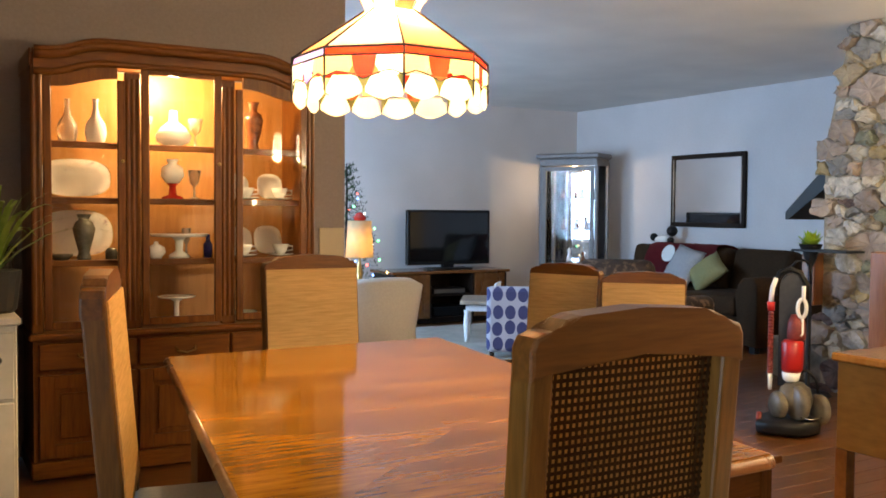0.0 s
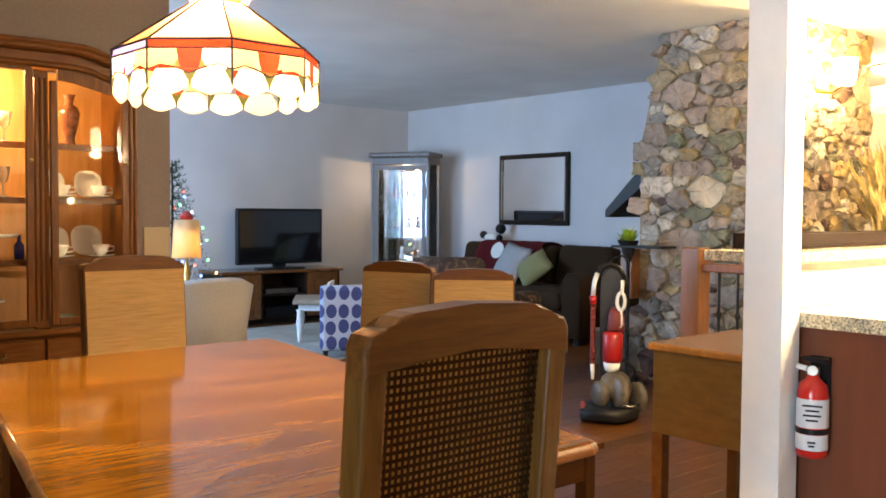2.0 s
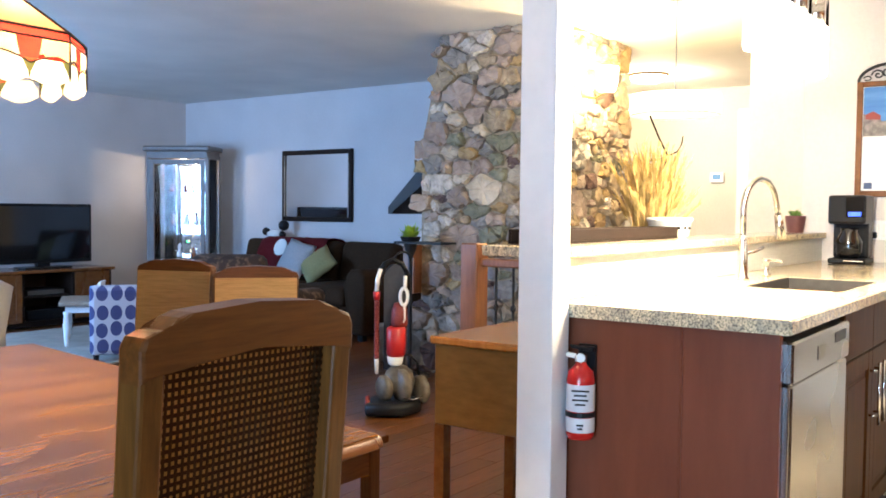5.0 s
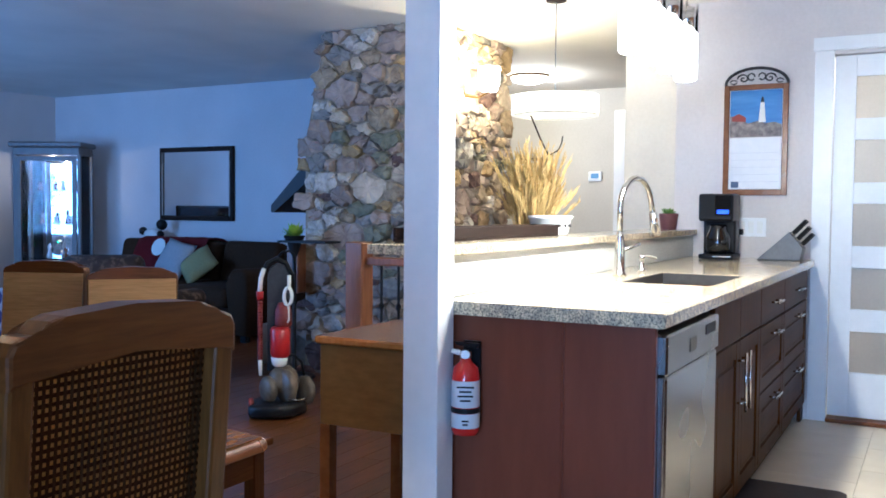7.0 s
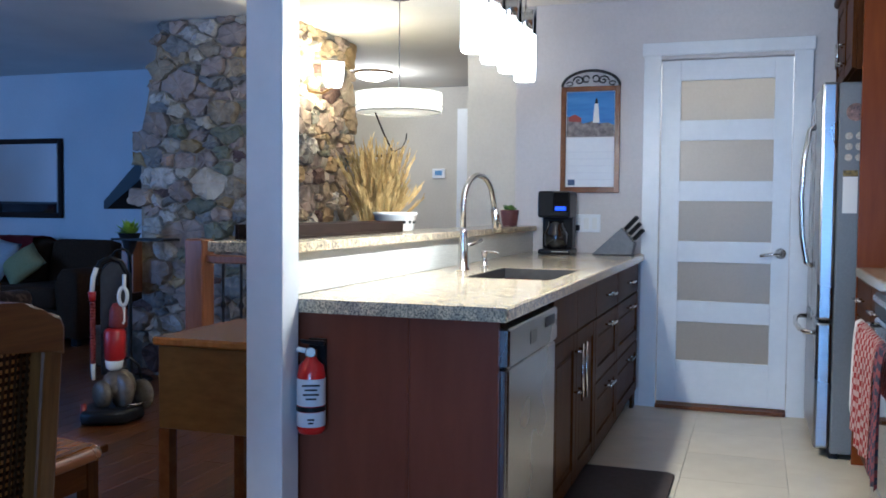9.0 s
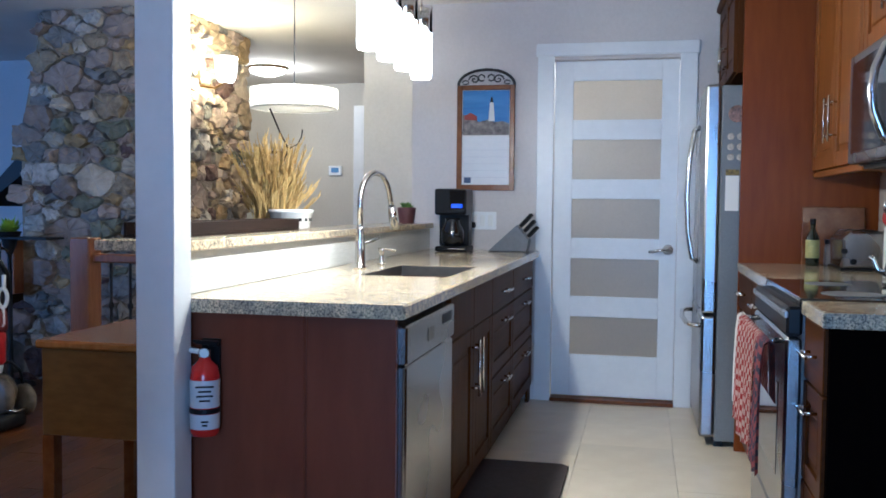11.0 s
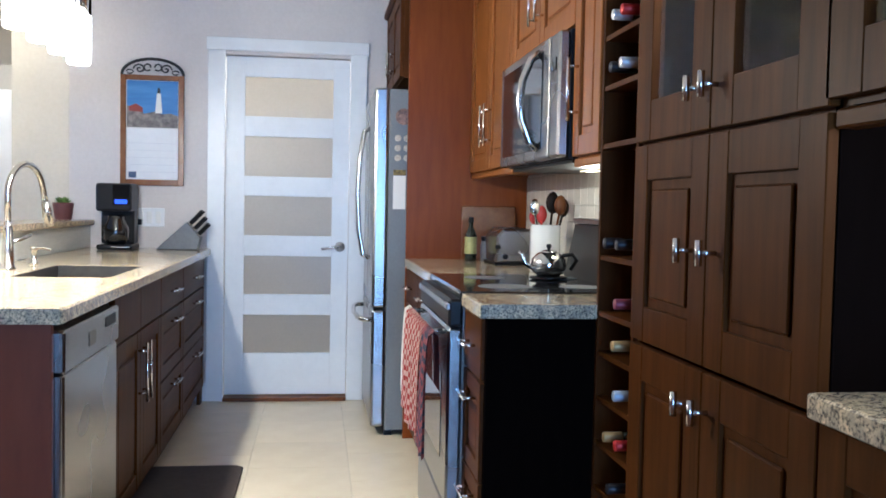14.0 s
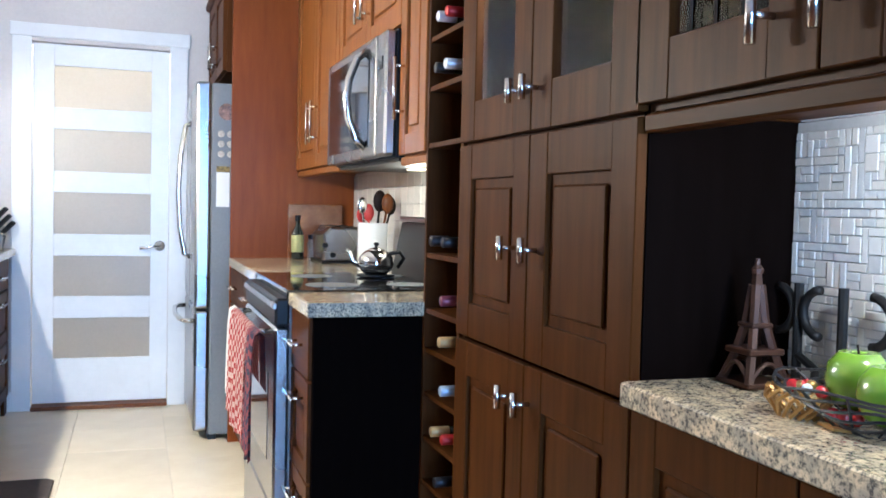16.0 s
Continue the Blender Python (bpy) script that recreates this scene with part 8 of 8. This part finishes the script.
def stone_face(frame_m, w, h, parent, seed, taper=None):
    """Irregular field stones set proud of a face, each one a piece."""
    rnd = random.Random(seed)
    pts = []
    tries = 0
    while tries < 5000:
        tries += 1
        p = Vector((rnd.uniform(-0.03, w + 0.03), rnd.uniform(0.0, h) * BED))
        r = rnd.choice((0.08, 0.10, 0.14, 0.18, 0.24)) * rnd.uniform(0.9, 1.1)
        if all(max(abs((p - q).x), abs((p - q).y)) + 0.35 * min(abs((p - q).x), abs((p - q).y)) > 0.52 * (r + s) for q, s in pts):
            pts.append((p, r))
    for p, r in pts:
        poly = [Vector((-0.06, 0)), Vector((w + 0.06, 0)), Vector((w + 0.06, h * BED)), Vector((-0.06, h * BED))]
        for q, s in pts:
            if q is p or (q - p).length > 0.9:
                continue
            d = q - p
            k = 0.5 + 0.5 * (r * r - s * s) / max(d.length_squared, 1e-6) * 0.5
            poly = clip_poly(poly, p + d * min(max(k, 0.3), 0.7), d.normalized())
            if len(poly) < 3:
                break
        if len(poly) < 3:
            continue
        poly = [Vector((v.x, v.y / BED)) for v in poly]
        c = sum(poly, Vector((0, 0))) / len(poly)
        # break the sides and round the corners so that the outline is uneven
        ring = []
        for a, b in zip(poly, poly[1:] + poly[:1]):
            n = max(1, round((b - a).length / 0.05))
            ring.append(a.lerp(c, 0.05))
            for i in range(1, n + 1):
                ring.append(a.lerp(b, i / (n + 1)) + Vector((rnd.uniform(-0.011, 0.011), rnd.uniform(-0.011, 0.011))))
        gap = 0.0035
        depth = rnd.uniform(0.03, 0.08)
        if taper and c.x < taper * max(0.0, (c.y - 1.6) / 0.8):
            continue
        bm = bmesh.new()
        levels = ((0.0, gap, 0.0), (0.55, gap + 0.002, 0.004), (0.85, gap + 0.006, 0.007), (0.98, gap + 0.018, 0.010))
        tilt = Vector((rnd.uniform(-0.12, 0.12), rnd.uniform(-0.12, 0.12)))
        rings = []
        for k, inset, j in levels:
            cur = []
            for v in ring:
                d = v - c
                q = c + d * max(0.25, 1 - inset / max(d.length, 0.02)) + Vector((rnd.uniform(-j, j), rnd.uniform(-j, j)))
                cur.append(bm.verts.new((q.x, q.y, depth * k + (tilt.dot(q - c) * k) + rnd.uniform(-j, j))))
            rings.append(cur)
        n = len(ring)
        for lo, hi in zip(rings, rings[1:]):
            for k in range(n):
                bm.faces.new((lo[k], lo[(k + 1) % n], hi[(k + 1) % n], hi[k]))
        top = bm.verts.new((c.x, c.y, depth * 1.04))
        for k in range(n):
            bm.faces.new((rings[-1][k], rings[-1][(k + 1) % n], top))
        part("stone", moved(bm, frame_m), STONES[rnd.choice((0, 0, 1, 2, 2, 3, 4, 5, 5, 5, 6, 6, 1, 0, 5, 7))], parent)


def stone_mat(name, a, b, s):
    return mat(name, a, 0.8, color2=b, scale=s, bump=1.0, detail=10, vary=0.16, contrast=(0.35, 0.68))


STONES = [stone_mat("stone_tan", (0.22, 0.165, 0.10), (0.46, 0.36, 0.23), 13), stone_mat("stone_grey", (0.16, 0.15, 0.135), (0.30, 0.28, 0.25), 11), stone_mat("stone_cream", (0.36, 0.30, 0.22), (0.58, 0.50, 0.38), 8),
          stone_mat("stone_greenish", (0.14, 0.14, 0.095), (0.26, 0.25, 0.17), 12), stone_mat("stone_ochre", (0.26, 0.18, 0.08), (0.44, 0.32, 0.16), 10), stone_mat("stone_pinkish", (0.25, 0.19, 0.15), (0.40, 0.32, 0.26), 10), stone_mat("stone_quartz", (0.32, 0.29, 0.25), (0.60, 0.55, 0.48), 24), stone_mat("stone_maroon", (0.06, 0.032, 0.028), (0.17, 0.11, 0.09), 14)]


def chimney():
    c = thing("stone_chimney", (5.8, 3.5, 0), "tall fieldstone fireplace chimney in tan and grey stones", "chimney")
    part("mortar_core", prism([(2.945, 0), (4.03, 0), (4.03, 1.65), (3.86, H), (2.945, H)], 5.303, 6.36, axis="x"), mat("mortar", (0.24, 0.20, 0.145), 0.95, color2=(0.36, 0.30, 0.225), scale=40, bump=0.6), c)
    stone_face(face_frame((5.325, 4.05, 0.0), (0, -1, 0), (-1, 0, 0)), 1.10, H, c, 5, 0.19)
    stone_face(face_frame((5.315, 2.965, 0.0), (1, 0, 0), (0, -1, 0)), 1.04, H, c, 8)
    hd = part("hood", prism([(4.03, 1.56), (4.06, 1.56), (4.43, 1.205), (4.43, 1.15), (4.40, 1.15), (4.03, 1.42)], 5.40, 6.1, 0.004, axis="x"), IRON, c, "black metal fireplace hood")
    part("mantel_bracket", box(5.16, 5.26, 3.99, 4.09, 0.58, 0.93, 0.006), RAILWOOD, c, "short wooden bracket")
    part("raised_hearth", box(5.40, 6.34, 4.03, 4.55, 0, 0.30, 0.02), STONES[1], c)


chimney()


def backsplash_tiles():
    b = thing("backsplash", (0.7, YB, 0.915), "pale woven-look glass mosaic tile backsplash", "backsplash", kind="structure")
    part("grout_bed", box(-0.3, 1.288, YB, YB + 0.004, 0.916, 1.346), GROUT_PALE, b)
    rnd = random.Random(2)
    g = 0.0142
    used, meshes, count, rest = set(), {}, 0, None
    for i in range(34):
        for j in range(29):
            if (i, j) in used:
                continue
            w, h = rnd.choice(((1, 1), (2, 1), (1, 2), (4, 1), (1, 4), (3, 1), (1, 3), (2, 2)))
            w, h = min(w, 34 - i), min(h, 29 - j)
            if any((i + a, j + c) in used for a in range(w) for c in range(h)):
                w = h = 1
            used |= {(i + a, j + c) for a in range(w) for c in range(h)}
            count += 1
            at = Vector((1.286 - (i + w) * g, YB + 0.004 + rnd.uniform(0, 0.0018), 0.918 + j * g)) - Vector((0.7, YB, 0.915))
            if count > 290:
                rest = box(at.x + 0.0008, at.x + w * g - 0.0008, at.y, at.y + 0.004, at.z + 0.0008, at.z + h * g - 0.0008, 0.0010, bm=rest)
                continue
            if (w, h) not in meshes:
                meshes[w, h] = [mesh_of(box(0.0008, w * g - 0.0008, 0.0, 0.004, 0.0008, h * g - 0.0008, 0.0010), m) for m in MOSAIC]
            ob = new("tile", rnd.choice(meshes[w, h]))
            ob.parent = b
            ob.location = at
    if rest:
        me = new("tile_field", mesh_of(rest, MOSAIC[0]))
        me.parent = b
        tagged(me, kind="stuff")


MOSAIC = [mat("mosaic_white", (0.74, 0.73, 0.69), 0.25, color2=(0.80, 0.79, 0.75), scale=40, coat=0.15), mat("mosaic_grey", (0.58, 0.59, 0.58), 0.22, color2=(0.72, 0.72, 0.69), scale=40, coat=0.15), mat("mosaic_cream", (0.70, 0.67, 0.60), 0.25, color2=(0.76, 0.73, 0.66), scale=50, coat=0.3)]
GROUT_PALE = mat("grout_pale", (0.50, 0.49, 0.46), 0.9, color2=(0.56, 0.55, 0.52), scale=60)
backsplash_tiles()


def range_splash():
    b = thing("range_backsplash", (3.5, YB, 0.925), "pale tile splashback behind the range", "backsplash", kind="structure")
    nx = 22
    part("grout_bed", box(2.46, 4.598, YB, YB + 0.003, 0.926, 1.345), GROUT_PALE, b)
    me = mesh_of(box(0.001, 0.095, 0, 0.005, 0.001, 0.068, 0.0015), MOSAIC[2])
    for i in range(nx):
        for j in range(6):
            ob = new("tile", me)
            ob.parent = b
            ob.location = Vector((2.463 + i * 0.097, YB + 0.003, 0.928 + j * 0.07)) - Vector((3.5, YB, 0.925))


range_splash()


def floor_pieces():
    me = mesh_of(box(0.001, 0.449, 0.001, 0.449, -0.008, 0.0, 0.0004), TILE_FLOOR)
    for i in range(9):
        for j in range(6):
            ob = new("tile", me)
            ob.parent = FLOOR_KITCHEN
            ob.location = (2.31 + i * 0.45 - (0.0 if j % 2 == 0 else 0.225), -1.06 + j * 0.45, 0.0)
    rnd = random.Random(6)
    pls = [mesh_of(box(0.0008, L - 0.0008, 0.0008, 0.1192, -0.012, 0.0, 0.001), PLANK) for L in (1.5, 1.15, 0.85)]
    for j in range(42):
        x = 1.5 - rnd.uniform(0, 0.9)
        y = 1.43 + j * 0.12
        while x < 7.1:
            k = rnd.randrange(3)
            L = (1.5, 1.15, 0.85)[k]
            if x + L > 2.3 or y > 1.4:
                ob = new("plank", pls[k])
                ob.parent = FLOOR_LIVING
                ob.location = (x, y, 0.0)
            x += L


floor_pieces()
